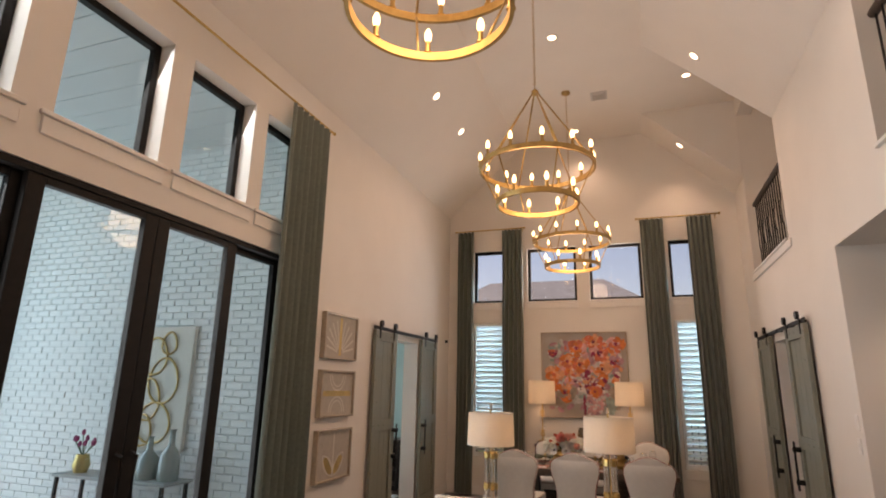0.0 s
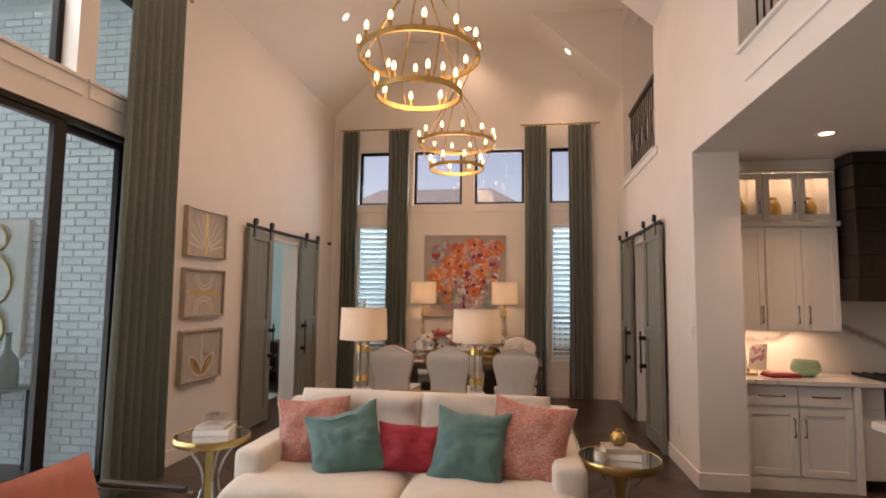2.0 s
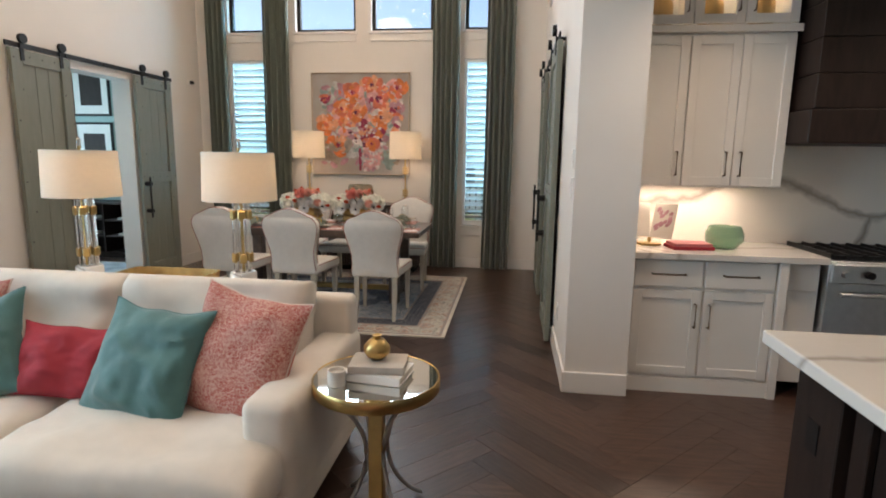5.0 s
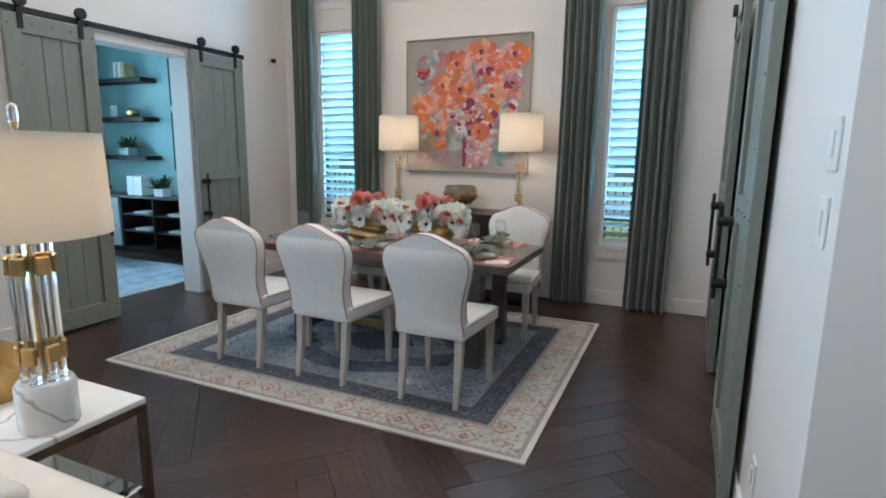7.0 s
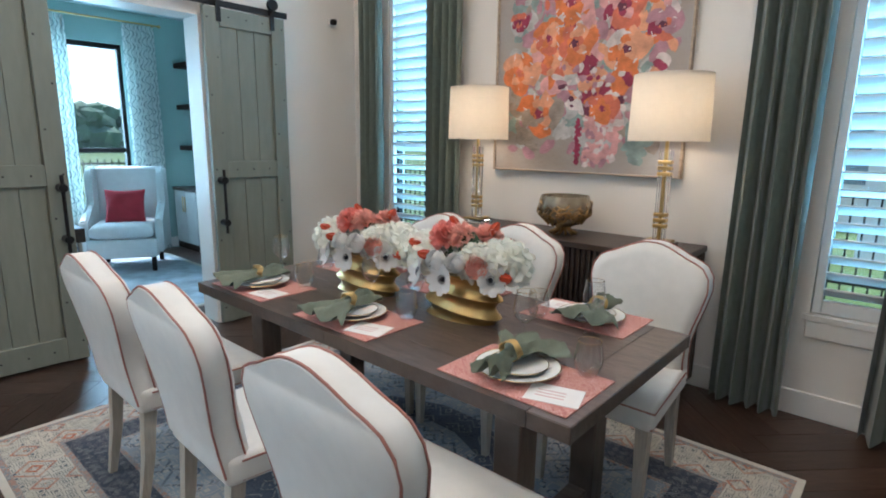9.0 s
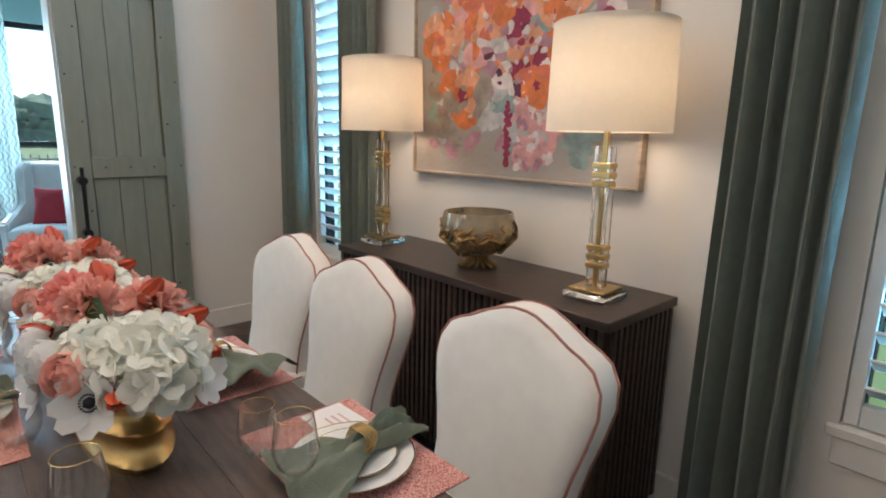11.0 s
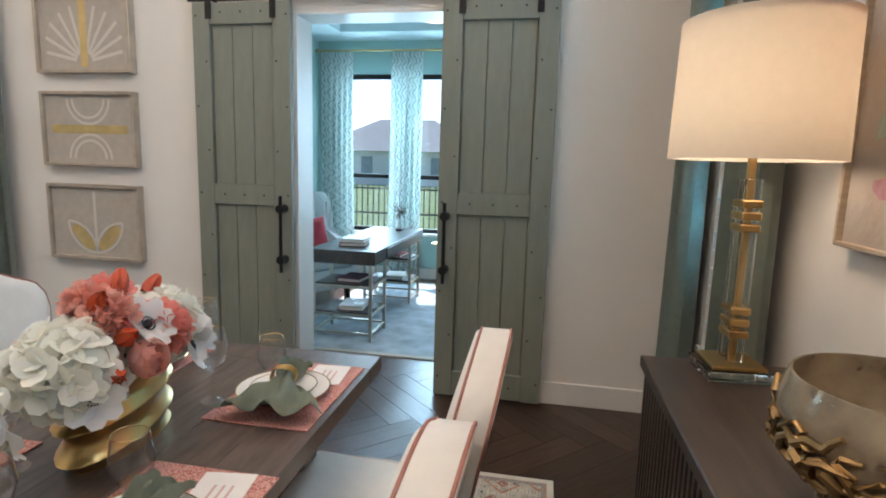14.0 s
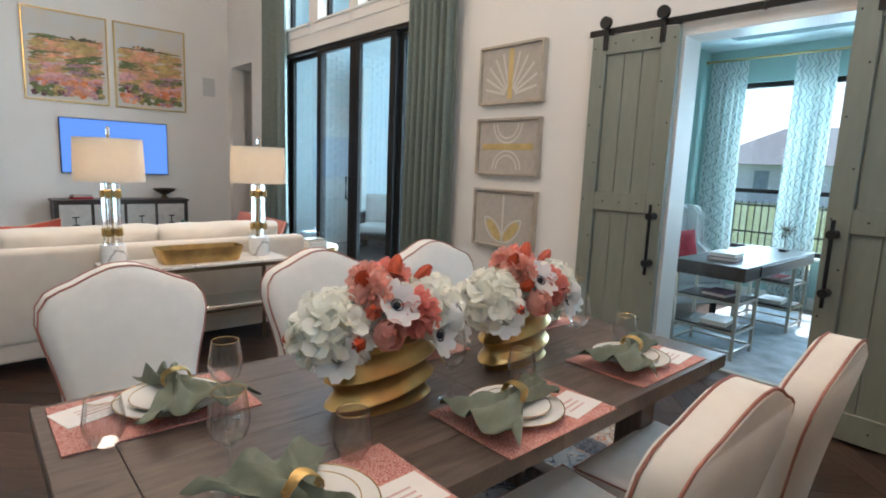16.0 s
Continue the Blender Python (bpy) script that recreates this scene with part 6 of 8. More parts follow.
PL = place_proto()
SPOTS = [(0.83, 7.155, 0), (0.06, 7.155, 0), (-0.62, 7.155, 0), (0.70, 7.80, 180), (0.07, 7.745, 180), (-0.57, 7.715, 180)]
OFFS = [(0, 0, 0.0, 0), (-0.03, 0.01, 0.004, 0), (-0.05, 0.0, 0.006, 25), (0.135, -0.055, 0.0045, 8), (-0.115, 0.175, 0.0, 0), (0.138, 0.135, 0.0045, 0)]
first_ = True
for (sx_, sy_, rz_), turn_ in zip(SPOTS, (-90, 90, 80, -90, 0, 6)):
    base_ = pose(sx_, sy_, TZ + 0.0005, 0, 0, rz_)
    for ob_, (ox_, oy_, oz_, or_) in zip(PL, OFFS):
        m_ = base_ @ pose(ox_, oy_, oz_, 0, 0, turn_ if ob_ is PL[2] else or_ + (random.uniform(-12, 12) if or_ else 0))
        if first_:
            ob_.matrix_basis = m_
        else:
            copy_thing(ob_, m_)
    first_ = False

# ---- flowers ----
M_GLAZE = mat("grey_glaze", (0.30, 0.30, 0.29), 0.25, vary=0.2, scale=12)
M_HYD = mat("hydrangea_white", (0.88, 0.87, 0.78), 0.7, vary=0.08, scale=20, bump=0.1)
M_WPET = mat("white_petal", (0.80, 0.79, 0.77), 0.6, vary=0.04, scale=20, bump=0.05)
M_CPET = mat("coral_petal", (0.86, 0.33, 0.27), 0.6, vary=0.2, scale=16, bump=0.1)
M_PPET = mat("peach_petal", (0.86, 0.47, 0.38), 0.6, vary=0.12, scale=16, bump=0.1)
M_TULIP = mat("orange_tulip", (0.56, 0.075, 0.02), 0.45, vary=0.25, scale=12, bump=0.05)
M_HEART = mat("black_centre", (0.012, 0.012, 0.02), 0.7)
M_LEAF = mat("dark_leaf", (0.040, 0.085, 0.030), 0.45, vary=0.25, scale=12, bump=0.15)


def petal(bm, m, w, h, cup, n=3):
    g = []
    for i in range(n + 1):
        t = i / n
        hw = w / 2 * math.sin(math.pi * (0.12 + 0.80 * t)) ** 0.7
        g.append([bm.verts.new(m @ Vector((s * hw, h * t, cup * t * t + cup * 0.5 * s * s * (1 - t)))) for s in (-1, 0, 1)])
    for a, b in zip(g, g[1:]):
        for j in (0, 1):
            bm.faces.new((a[j], a[j + 1], b[j + 1], b[j]))


def mesh_of(kind):
    rnd = random.Random(len(kind) * 13)
    bm = bmesh.new()
    if kind == "hydrangea":
        bmesh.ops.create_icosphere(bm, subdivisions=2, radius=0.064)
        for i in range(78):
            z = 1 - 1.55 * (i + 0.5) / 78
            a = i * 2.39996
            r = math.sqrt(max(0, 1 - z * z))
            d = Vector((r * math.cos(a), r * math.sin(a), z))
            base = Matrix.Translation(d * 0.075 * rnd.uniform(0.86, 1.1)) @ d.to_track_quat("Z", "Y").to_matrix().to_4x4() @ pose(0, 0, 0, rnd.uniform(-14, 14), rnd.uniform(-14, 14), rnd.uniform(0, 90))
            for k in range(4):
                petal(bm, base @ pose(0, 0, 0, rnd.uniform(-5, 38), rnd.uniform(-12, 12), 90 * k), 0.042, 0.039, rnd.uniform(0.002, 0.009), 3)
    elif kind == "peony":
        bmesh.ops.create_icosphere(bm, subdivisions=2, radius=0.036, matrix=Matrix.Translation((0, 0, 0.012)))
        for i in range(170):
            z = 1 - 1.15 * (i + 0.5) / 170
            a = i * 2.39996
            r = math.sqrt(max(0, 1 - z * z))
            d = Vector((r * math.cos(a), r * math.sin(a), z))
            base = Matrix.Translation(Vector((0, 0, 0.012)) + d * 0.022) @ d.to_track_quat("Y", "Z").to_matrix().to_4x4() @ pose(0, 0, 0, 0, rnd.uniform(0, 180), 0) @ pose(0, 0, 0, rnd.uniform(-24, 24))
            petal(bm, base, rnd.uniform(0.018, 0.028), rnd.uniform(0.034, 0.046), rnd.uniform(-0.010, 0.010), 4)
    elif kind == "ranunculus":
        for ring in range(7):
            for k in range(6):
                petal(bm, pose(0, 0, 0.0, 0, 0, 60 * k + ring * 23) @ pose(0, 0.034 - ring * 0.0042, 0.0, 62 + ring * 3), 0.050 - ring * 0.0045, 0.036 + ring * 0.0022, 0.020, 5)
    elif kind == "anemone":
        for k in range(8):
            petal(bm, pose(0, 0, 0.001 * (k % 2), 0, 0, 45 * k + rnd.uniform(-6, 6)) @ pose(0, 0.006, 0, 12 + rnd.uniform(0, 14)), 0.046, 0.056, 0.008)
    elif kind == "tulip":
        for k in range(6):
            petal(bm, pose(0, 0, 0, 0, 0, 60 * k) @ pose(0, 0.017, 0, 96 if k % 2 else 92), 0.034, 0.056, 0.010, 4)
    elif kind == "heart":
        bmesh.ops.create_icosphere(bm, subdivisions=1, radius=0.011)
        for k in range(18):
            a = k * 0.349
            add_box(bm, -0.0012, 0.0012, -0.0012, 0.0012, -0.002, 0.002, m=Matrix.Translation((0.0145 * math.cos(a), 0.0145 * math.sin(a), 0.003)))
    elif kind == "leaf":
        petal(bm, pose(0, 0, 0), 0.07, 0.10, -0.02, 5)
    me = bpy.data.meshes.new(kind)
    bm.to_mesh(me)
    bm.free()
    me.polygons.foreach_set("use_smooth", [True] * len(me.polygons))
    return me


for m__ in (M_HYD, M_WPET, M_CPET, M_PPET):
    n__, l__ = m__.node_tree.nodes, m__.node_tree.links
    t__, x__ = n__.new("ShaderNodeBsdfTranslucent"), n__.new("ShaderNodeMixShader")
    x__.inputs[0].default_value = 0.35
    l__.new(n__["Principled BSDF"].inputs["Base Color"].links[0].from_socket, t__.inputs[0])
    l__.new(n__["Principled BSDF"].outputs[0], x__.inputs[1])
    l__.new(t__.outputs[0], x__.inputs[2])
    l__.new(x__.outputs[0], n__["Material Output"].inputs[0])
FM = {}
for kd_, mts_ in (("hydrangea", [M_HYD]), ("peony", [M_CPET, M_PPET]), ("ranunculus", [M_WPET, M_PPET, M_CPET]), ("anemone", [M_WPET]), ("tulip", [M_TULIP]), ("heart", [M_HEART]), ("leaf", [M_LEAF])):
    for mt_ in mts_:
        me_ = mesh_of(kd_)
        me_.materials.append(mt_)
        FM.setdefault(kd_, []).append(me_)


def centerpiece(x, y, rz, seed):
    rnd = random.Random(seed)
    v = thing("vase", "gold oval vase with slanted swirling bands", "vase", x, y, TZ, rz, "centerpiece vases")
    bm = bmesh.new()
    lv = 60
    n = 56
    rings = []
    for j in range(lv + 1):
        t = j / lv
        ring = []
        for i in range(n):
            a = 2 * math.pi * i / n
            ph = (t * 2.7 + 0.30 * math.cos(a) + 0.35) % 1.0
            bulge = 0.84 + 0.05 * t + 0.17 * (abs(2 * ph - 1) ** 1.7 if ph < 0.5 else ((ph - 0.5) * 2) ** 2.2)
            z = t * 0.185 + 0.006 * math.cos(a) * t
            ring.append(bm.verts.new((0.175 * bulge * math.cos(a), 0.085 * bulge * math.sin(a), z)))
        rings.append(ring)
    for p, q in zip(rings, rings[1:]):
        for i in range(n):
            bm.faces.new((p[i], p[(i + 1) % n], q[(i + 1) % n], q[i]))
    bm.faces.new(rings[0])
    inner = [bm.verts.new((0.14 * math.cos(2 * math.pi * i / n), 0.065 * math.sin(2 * math.pi * i / n), 0.175)) for i in range(n)]
    for i in range(n):
        bm.faces.new((rings[-1][i], rings[-1][(i + 1) % n], inner[(i + 1) % n], inner[i]))
    bm.faces.new(inner)
    link_mesh("vessel", bm, M_GOLD, v, True)
    f = thing("flower_arrangement", "white hydrangeas, coral peonies, anemones and orange tulips in vase", "flowers", x, y, TZ + 0.176, rz, "centerpiece flowers")

    def put(kind, idx, px, py, pz, tilt, turn, s=1.0):
        d = Vector((math.sin(radians(tilt)) * math.cos(radians(turn)), math.sin(radians(tilt)) * math.sin(radians(turn)), math.cos(radians(tilt))))
        m = Matrix.Translation((px, py, pz)) @ d.to_track_quat("Z", "Y").to_matrix().to_4x4() @ Matrix.Diagonal((s, s, s, 1))
        o = new("flower" if kind not in ("leaf", "heart") else kind, FM[kind][idx])
        o.parent = f
        o.matrix_basis = m
        if kind == "anemone":
            h = new("flower_centre", FM["heart"][0])
            h.parent = f
            h.matrix_basis = m @ Matrix.Translation((0, 0, 0.008))

    for px, py, pz, q in ((-0.175, -0.01, 0.055, 1.05), (-0.10, 0.055, 0.075, 0.95), (0.175, 0.015, 0.055, 1.08), (0.10, -0.045, 0.065, 0.85), (0.01, 0.02, 0.085, 0.9)):
        put("hydrangea", 0, px, py, pz, 12, rnd.uniform(0, 360), q)
    for px, py, pz, tl, tn, q in ((-0.02, 0.085, 0.085, 62, 95, 1.12), (0.075, 0.045, 0.13, 28, 50, 1.0), (-0.045, -0.04, 0.135, 32, 240, 1.05), (0.02, -0.035, 0.14, 22, 300, 0.95)):
        put("peony", 0 if q > 1 else 1, px, py, pz, tl, tn, q)
    for k, (px, py, pz, tl, tn) in enumerate(((-0.03, -0.115, 0.065, 68, 268), (0.055, -0.115, 0.065, 66, 280), (0.125, -0.095, 0.055, 68, 305), (0.085, 0.115, 0.055, 70, 70), (-0.12, 0.115, 0.06, 66, 120))):
        put("ranunculus", (0, 0, 1, 1, 0)[k], px, py, pz, tl, tn, rnd.uniform(1.0, 1.12))
    for px, py, pz, tl, tn in ((0.005, -0.135, 0.005, 84, 270), (-0.135, -0.10, 0.005, 78, 238), (0.18, -0.09, 0.02, 75, 320), (0.05, 0.105, 0.12, 55, 80), (-0.07, 0.135, 0.03, 78, 105), (0.20, 0.085, 0.02, 74, 35), (-0.19, 0.085, 0.02, 76, 150)):
        put("anemone", 0, px, py, pz, tl, tn, 1.05)
    for px, py, pz, tl, tn in ((-0.085, -0.095, 0.105, 58, 235), (0.205, -0.055, 0.06, 72, 340), (-0.03, 0.0, 0.205, 14, 200), (0.10, 0.03, 0.195, 26, 60), (-0.10, 0.02, 0.185, 30, 160), (0.155, 0.10, 0.075, 62, 45), (-0.16, -0.06, 0.13, 50, 215), (0.115, 0.095, 0.14, 52, 60)):
        put("tulip", 0, px, py, pz - 0.03, tl + 15, tn, 1.0)
    for k in range(12):
        a = k * 30 + rnd.uniform(-10, 10)
        put("leaf", 0, 0.14 * math.cos(radians(a)), 0.085 * math.sin(radians(a)), rnd.uniform(0.0, 0.06), rnd.uniform(40, 95), a, rnd.uniform(0.8, 1.25))
    return v


centerpiece(0.34, 7.46, 4, 3)
centerpiece(-0.22, 7.45, 8, 8)

# orchid on the kitchen island
oz = thing("orchid", "white orchid in grey pot on kitchen island", "plant", 3.56, 3.58, 0.926)
lathe("pot", [(0, 0), (0.07, 0), (0.085, 0.04), (0.085, 0.13), (0.078, 0.13), (0.075, 0.11), (0, 0.11)], M_GLAZE, oz, 24)
ro_ = random.Random(31)
bm = bmesh.new()
stem_ends = []
for k_ in range(3):
    a_ = 2.7 + k_ * 0.5
    pts = [(0.34 * t * t * math.cos(a_), 0.34 * t * t * math.sin(a_), 0.11 + 0.50 * math.sin(t * 1.75)) for t in [q / 10 for q in range(11)]]
    add_tube(bm, pts, 0.004, 6)
    stem_ends += [(p, a_) for p in pts[5:]]
link_mesh("stem", bm, M_LEAF, oz, True)
for p_, a_ in stem_ends:
    o_ = new("flower", FM["anemone"][0])
    o_.parent = oz
    o_.matrix_basis = Matrix.Translation((p_[0] + ro_.uniform(-0.03, 0.03), p_[1] + ro_.uniform(-0.03, 0.03), p_[2])) @ pose(0, 0, 0, ro_.uniform(50, 100), 0, math.degrees(a_) + 90 + ro_.uniform(-40, 40)) @ Matrix.Diagonal((0.75, 0.75, 0.75, 1))
bm = bmesh.new()
for k_ in range(6):
    petal(bm, pose(0, 0, 0.11, 0, 0, 60 * k_) @ pose(0, 0, 0, 28), 0.07, 0.20, -0.06, 5)
link_mesh("leaves", bm, M_LEAF, oz, True)

# bowl on the sideboard
mercury = mat("mercury_glass", (0.52, 0.44, 0.32), 0.12, metal=0.25, vary=0.35, scale=14, bump=0.25, bscale=25)
mercury.node_tree.nodes["Principled BSDF"].inputs["Transmission Weight"].default_value = 0.55
mercury.node_tree.nodes["Principled BSDF"].inputs["IOR"].default_value = 1.25
bo = thing("glass_bowl", "smoky mercury glass bowl in gilded coral cage", "bowl", -0.05, 8.95, 0.876)
lathe("vessel", [(0, 0.05), (0.06, 0.052), (0.12, 0.085), (0.16, 0.14), (0.165, 0.20), (0.152, 0.245), (0.147, 0.245), (0.158, 0.20), (0.152, 0.14), (0.11, 0.09), (0, 0.06)], mercury, bo, 40)
bm = bmesh.new()
rr_ = random.Random(4)
for k in range(70):
    a, z = rr_.uniform(0, 6.28), rr_.uniform(0.055, 0.14)
    pts = []
    for i in range(7):
        r = 0.168 if z > 0.13 else 0.085 + 0.083 * min(1, (z - 0.05) / 0.085)
        pts.append((r * math.cos(a), r * math.sin(a), z))
        a += rr_.uniform(-0.16, 0.16)
        z += rr_.uniform(-0.004, 0.022)
    add_tube(bm, pts, rr_.uniform(0.006, 0.011), 6, taper=0.5)
for k in range(14):
    a = k * 0.449
    add_tube(bm, [(0.03 * math.cos(a), 0.03 * math.sin(a), 0.055), (0.05 * math.cos(a + 0.1), 0.05 * math.sin(a + 0.1), 0.025), (0.09 * math.cos(a), 0.09 * math.sin(a), 0.009)], 0.011, 6, taper=0.7)
link_mesh("coral_cage", bm, mat("dark_gilt", (0.30, 0.19, 0.08), 0.35, metal=0.9, vary=0.35, scale=20, bump=0.2, bscale=60), bo, True)

# ---- living room clutter ----
tr = thing("tray", "hammered gold scalloped tray on console", "tray", -0.03, 4.76, 0.701)
lathe("dish", [(0, 0.0), (0.25, 0.0), (0.262, 0.04), (0.275, 0.10), (0.268, 0.10), (0.255, 0.042), (0.243, 0.008), (0, 0.008)], M_GOLDRING, tr, 96, ex=1.0, ey=0.40, wave=lambda a, z: (math.cos(a) ** 6 + math.sin(a) ** 6) ** (-1 / 6) * (1 + 0.035 * abs(math.sin(7 * a)) * z / 0.10))
M_BOOKW = mat("white_book_cover", (0.74, 0.72, 0.68), 0.4, vary=0.03)
M_BOOKP = paint_mat("plum_cover", (0.14, 0.05, 0.09))
M_PAGES = mat("book_pages", (0.66, 0.62, 0.54), 0.9, vary=0.06, scale=60, stretch=(1, 1, 30))


def book(x, y, z, rz, w, d, h, cover, label, name="book"):
    b = thing(name, label, "book", x, y, z, rz)
    boxes("cover", [(-w / 2, w / 2, -d / 2, d / 2, 0, 0.004), (-w / 2, w / 2, -d / 2, d / 2, h - 0.004, h), (-w / 2, w / 2, -d / 2, -d / 2 + 0.005, 0.004, h - 0.004)], cover, b, 0.001)
    boxes("pages", [(-w / 2 + 0.006, w / 2 - 0.006, -d / 2 + 0.0055, d / 2 - 0.006, 0.0042, h - 0.0042)], M_PAGES, b)
    return b


bw = book(0.065, 2.54, 0.421, 22, 0.36, 0.28, 0.055, M_BOOKW, "large white book with black lettering on coffee table")
M_PRINT = mat("black_print", (0.02, 0.02, 0.02), 0.5)
lettering("lettering", "TO", 0.055, pose(-0.165, -0.1405, 0.008, 90, 0, 0), M_PRINT, bw, "LEFT")
lettering("lettering", "O 002", 0.055, pose(0.02, -0.1405, 0.008, 90, 0, 0), M_PRINT, bw, "LEFT")
lettering("lettering", "TO", 0.085, pose(-0.17, 0.02, 0.0555, 0, 0, 0), M_PRINT, bw, "LEFT")
bp_ = book(0.11, 2.57, 0.477, 14, 0.30, 0.24, 0.03, M_BOOKP, "book with colourful flower cover on coffee table")
bm_c = {k: bmesh.new() for k in ("orange", "pink", "magenta", "teal_wash")}
rb_ = random.Random(6)
for i_ in range(40):
    k_ = rb_.choice(list(bm_c))
    blob(bm_c[k_], rb_.uniform(-0.12, 0.12), rb_.uniform(-0.09, 0.09), rb_.uniform(0.012, 0.032), -0.0303 - i_ * 0.00002, rb_, 0.8, rb_.uniform(0, 3), 8)
for k_, b_m in bm_c.items():
    bmesh.ops.transform(b_m, matrix=Matrix.Rotation(radians(-90), 4, "X"), verts=b_m.verts)
    link_mesh("cover_print", b_m, bpy.data.materials["paint_" + k_], bp_)
M_SUCC = mat("succulent_green", (0.20, 0.32, 0.09), 0.5, vary=0.3, scale=25, color2=(0.40, 0.22, 0.15))
pp = thing("potted_plant", "small succulent in glazed bowl on coffee table", "plant", 0.175, 2.25, 0.421)
lathe("pot", [(0, 0), (0.045, 0), (0.065, 0.03), (0.06, 0.06), (0.055, 0.06), (0, 0.05)], mat("glazed_pot", (0.36, 0.34, 0.32), 0.2, vary=0.4, scale=20), pp, 24)
bm = bmesh.new()
for k in range(150):
    a, t = rb_.uniform(0, 6.28), rb_.uniform(0, 1)
    petal(bm, pose(0.045 * t * math.cos(a), 0.045 * t * math.sin(a), 0.05 + 0.035 * (1 - t), 0, 0, math.degrees(a) - 90) @ pose(0, 0, 0, rb_.uniform(15, 80)), 0.026, rb_.uniform(0.03, 0.065), 0.006, 2)
link_mesh("leaves", bm, M_SUCC, pp, True)
pp.scale = (1.25, 1.25, 1.25)
book(1.45, 3.88, 0.6115, -8, 0.24, 0.18, 0.035, M_BOOKW, "pale book on side table")
bt_ = book(1.45, 3.88, 0.6475, 4, 0.22, 0.16, 0.03, M_MATBOARD, "grey book on side table")
gp_ = thing("gold_ornament", "gold pomegranate ornament on books", "ornament", 1.44, 3.89, 0.6785)
lathe("fruit", [(0, 0), (0.03, 0.003), (0.052, 0.03), (0.052, 0.055), (0.03, 0.083), (0.014, 0.086), (0.02, 0.1), (0.012, 0.098), (0, 0.09)], M_GOLD, gp_, 28, wave=lambda a, z: 1 + 0.02 * math.sin(8 * a) + 0.02 * math.sin(60 * z + 5 * a))
cd_ = thing("candle", "white candle in glass on side table", "candle", 1.31, 3.77, 0.6115)
lathe("jar", [(0, 0), (0.035, 0), (0.035, 0.06), (0.03, 0.06), (0.03, 0.045), (0, 0.045)], M_INLAY, cd_, 20)
book(-1.33, 3.92, 0.6115, 15, 0.24, 0.18, 0.04, M_BOOKW, "pale book on side table")
book(-1.33, 3.92, 0.6525, 5, 0.2, 0.15, 0.025, M_MATBOARD, "grey book on side table")
bx_ = thing("glass_box", "clear glass keepsake box on books", "box", -1.31, 3.93, 0.6785)
boxes("case", [(-0.07, 0.07, -0.05, 0.05, 0, 0.07)], M_CLEAR, bx_)

# ---- office ----
XO, YO0, YO1, ZO = -5.85, 5.55, 9.30, 2.95
OW = [(5.90, 6.70), (6.76, 7.56), (7.62, 8.45)]
slab_with_holes("wall_office_west", "x", XO, -0.15, YO0 - 0.1, YO1 + 0.1, -0.05, 3.3, [(a, b, 0.58, 2.53) for a, b in OW], M_TEAL, "teal painted office wall with windows")
setting(boxes("wall_office", [(XO, XL - 0.15, YO0 - 0.1, YO0, 0, 3.3), (XO, XL - 0.15, YO1, YO1 + 0.1, 0, 3.3)], M_TEAL), "teal painted office walls", "wall")
setting(boxes("office_lining", [(XL - 0.16, XL - 0.152, YO0, 6.83, 0, 3.3), (XL - 0.16, XL - 0.152, 7.82, YO1, 0, 3.3), (XL - 0.16, XL - 0.152, 6.83, 7.82, 2.34, 3.3)], M_TEAL), "teal painted office wall", "wall")
M_BLUECEIL = mat("pale_blue_ceiling", (0.55, 0.66, 0.68), 0.8, vary=0.02, scale=2)
setting(boxes("office_ceiling", [(XO, XL - 0.15, YO0, YO1, 3.2, 3.3), (XO, XL - 0.16, YO0, YO0 + 0.45, 2.92, 3.199), (XO, XL - 0.16, YO1 - 0.45, YO1, 2.92, 3.199), (XO, XO + 0.45, YO0 + 0.45, YO1 - 0.45, 2.92, 3.199)], M_BLUECEIL), "pale blue tray ceiling", "ceiling")
setting(boxes("baseboard_office", [(XO, XO + 0.015, YO0, YO1, 0, 0.13), (XO + 0.015, XL - 0.16, YO0, YO0 + 0.015, 0, 0.13)], M_TRIM), "white office baseboard", "baseboard")
for i_, (a_, b_) in enumerate(OW):
    w_ = thing("window_%d" % (i_ + 11), "black-framed double-hung office window", "window", XO - 0.07, 0, 0, 0, "", "structure")
    f = 0.045
    boxes("frame", [(-0.03, 0.03, a_, a_ + f, 0.58, 2.53), (-0.03, 0.03, b_ - f, b_, 0.58, 2.53), (-0.03, 0.03, a_ + f, b_ - f, 0.58, 0.63), (-0.03, 0.03, a_ + f, b_ - f, 2.47, 2.53), (-0.03, 0.03, a_ + f, b_ - f, 1.255, 1.305)], M_BLACK, w_, 0.003)
    g_ = boxes("pane", [(-0.004, 0.004, a_ + f, b_ - f, 0.63, 2.47)], M_GLASS, w_)
    g_.visible_shadow = False
setting(boxes("trim_office_sill", [(XO, XO + 0.04, 5.85, 8.5, 0.545, 0.578)], M_TRIM, bevel=0.003), "white office window sill", "trim")
M_SHEER = mat("white_trellis_sheer", (0.68, 0.72, 0.70), 0.9, vary=0.03, scale=30, bump=0.1, bscale=300)
_n, _l = M_SHEER.node_tree.nodes, M_SHEER.node_tree.links
_b = _n["Principled BSDF"]
_src = _b.inputs["Base Color"].links[0].from_socket
_tc, _sep, _s1, _ad, _fr, _ab, _lt, _mx = _n.new("ShaderNodeTexCoord"), _n.new("ShaderNodeSeparateXYZ"), _n.new("ShaderNodeMath"), _n.new("ShaderNodeMath"), _n.new("ShaderNodeMath"), _n.new("ShaderNodeMath"), _n.new("ShaderNodeMath"), _n.new("ShaderNodeMixRGB")
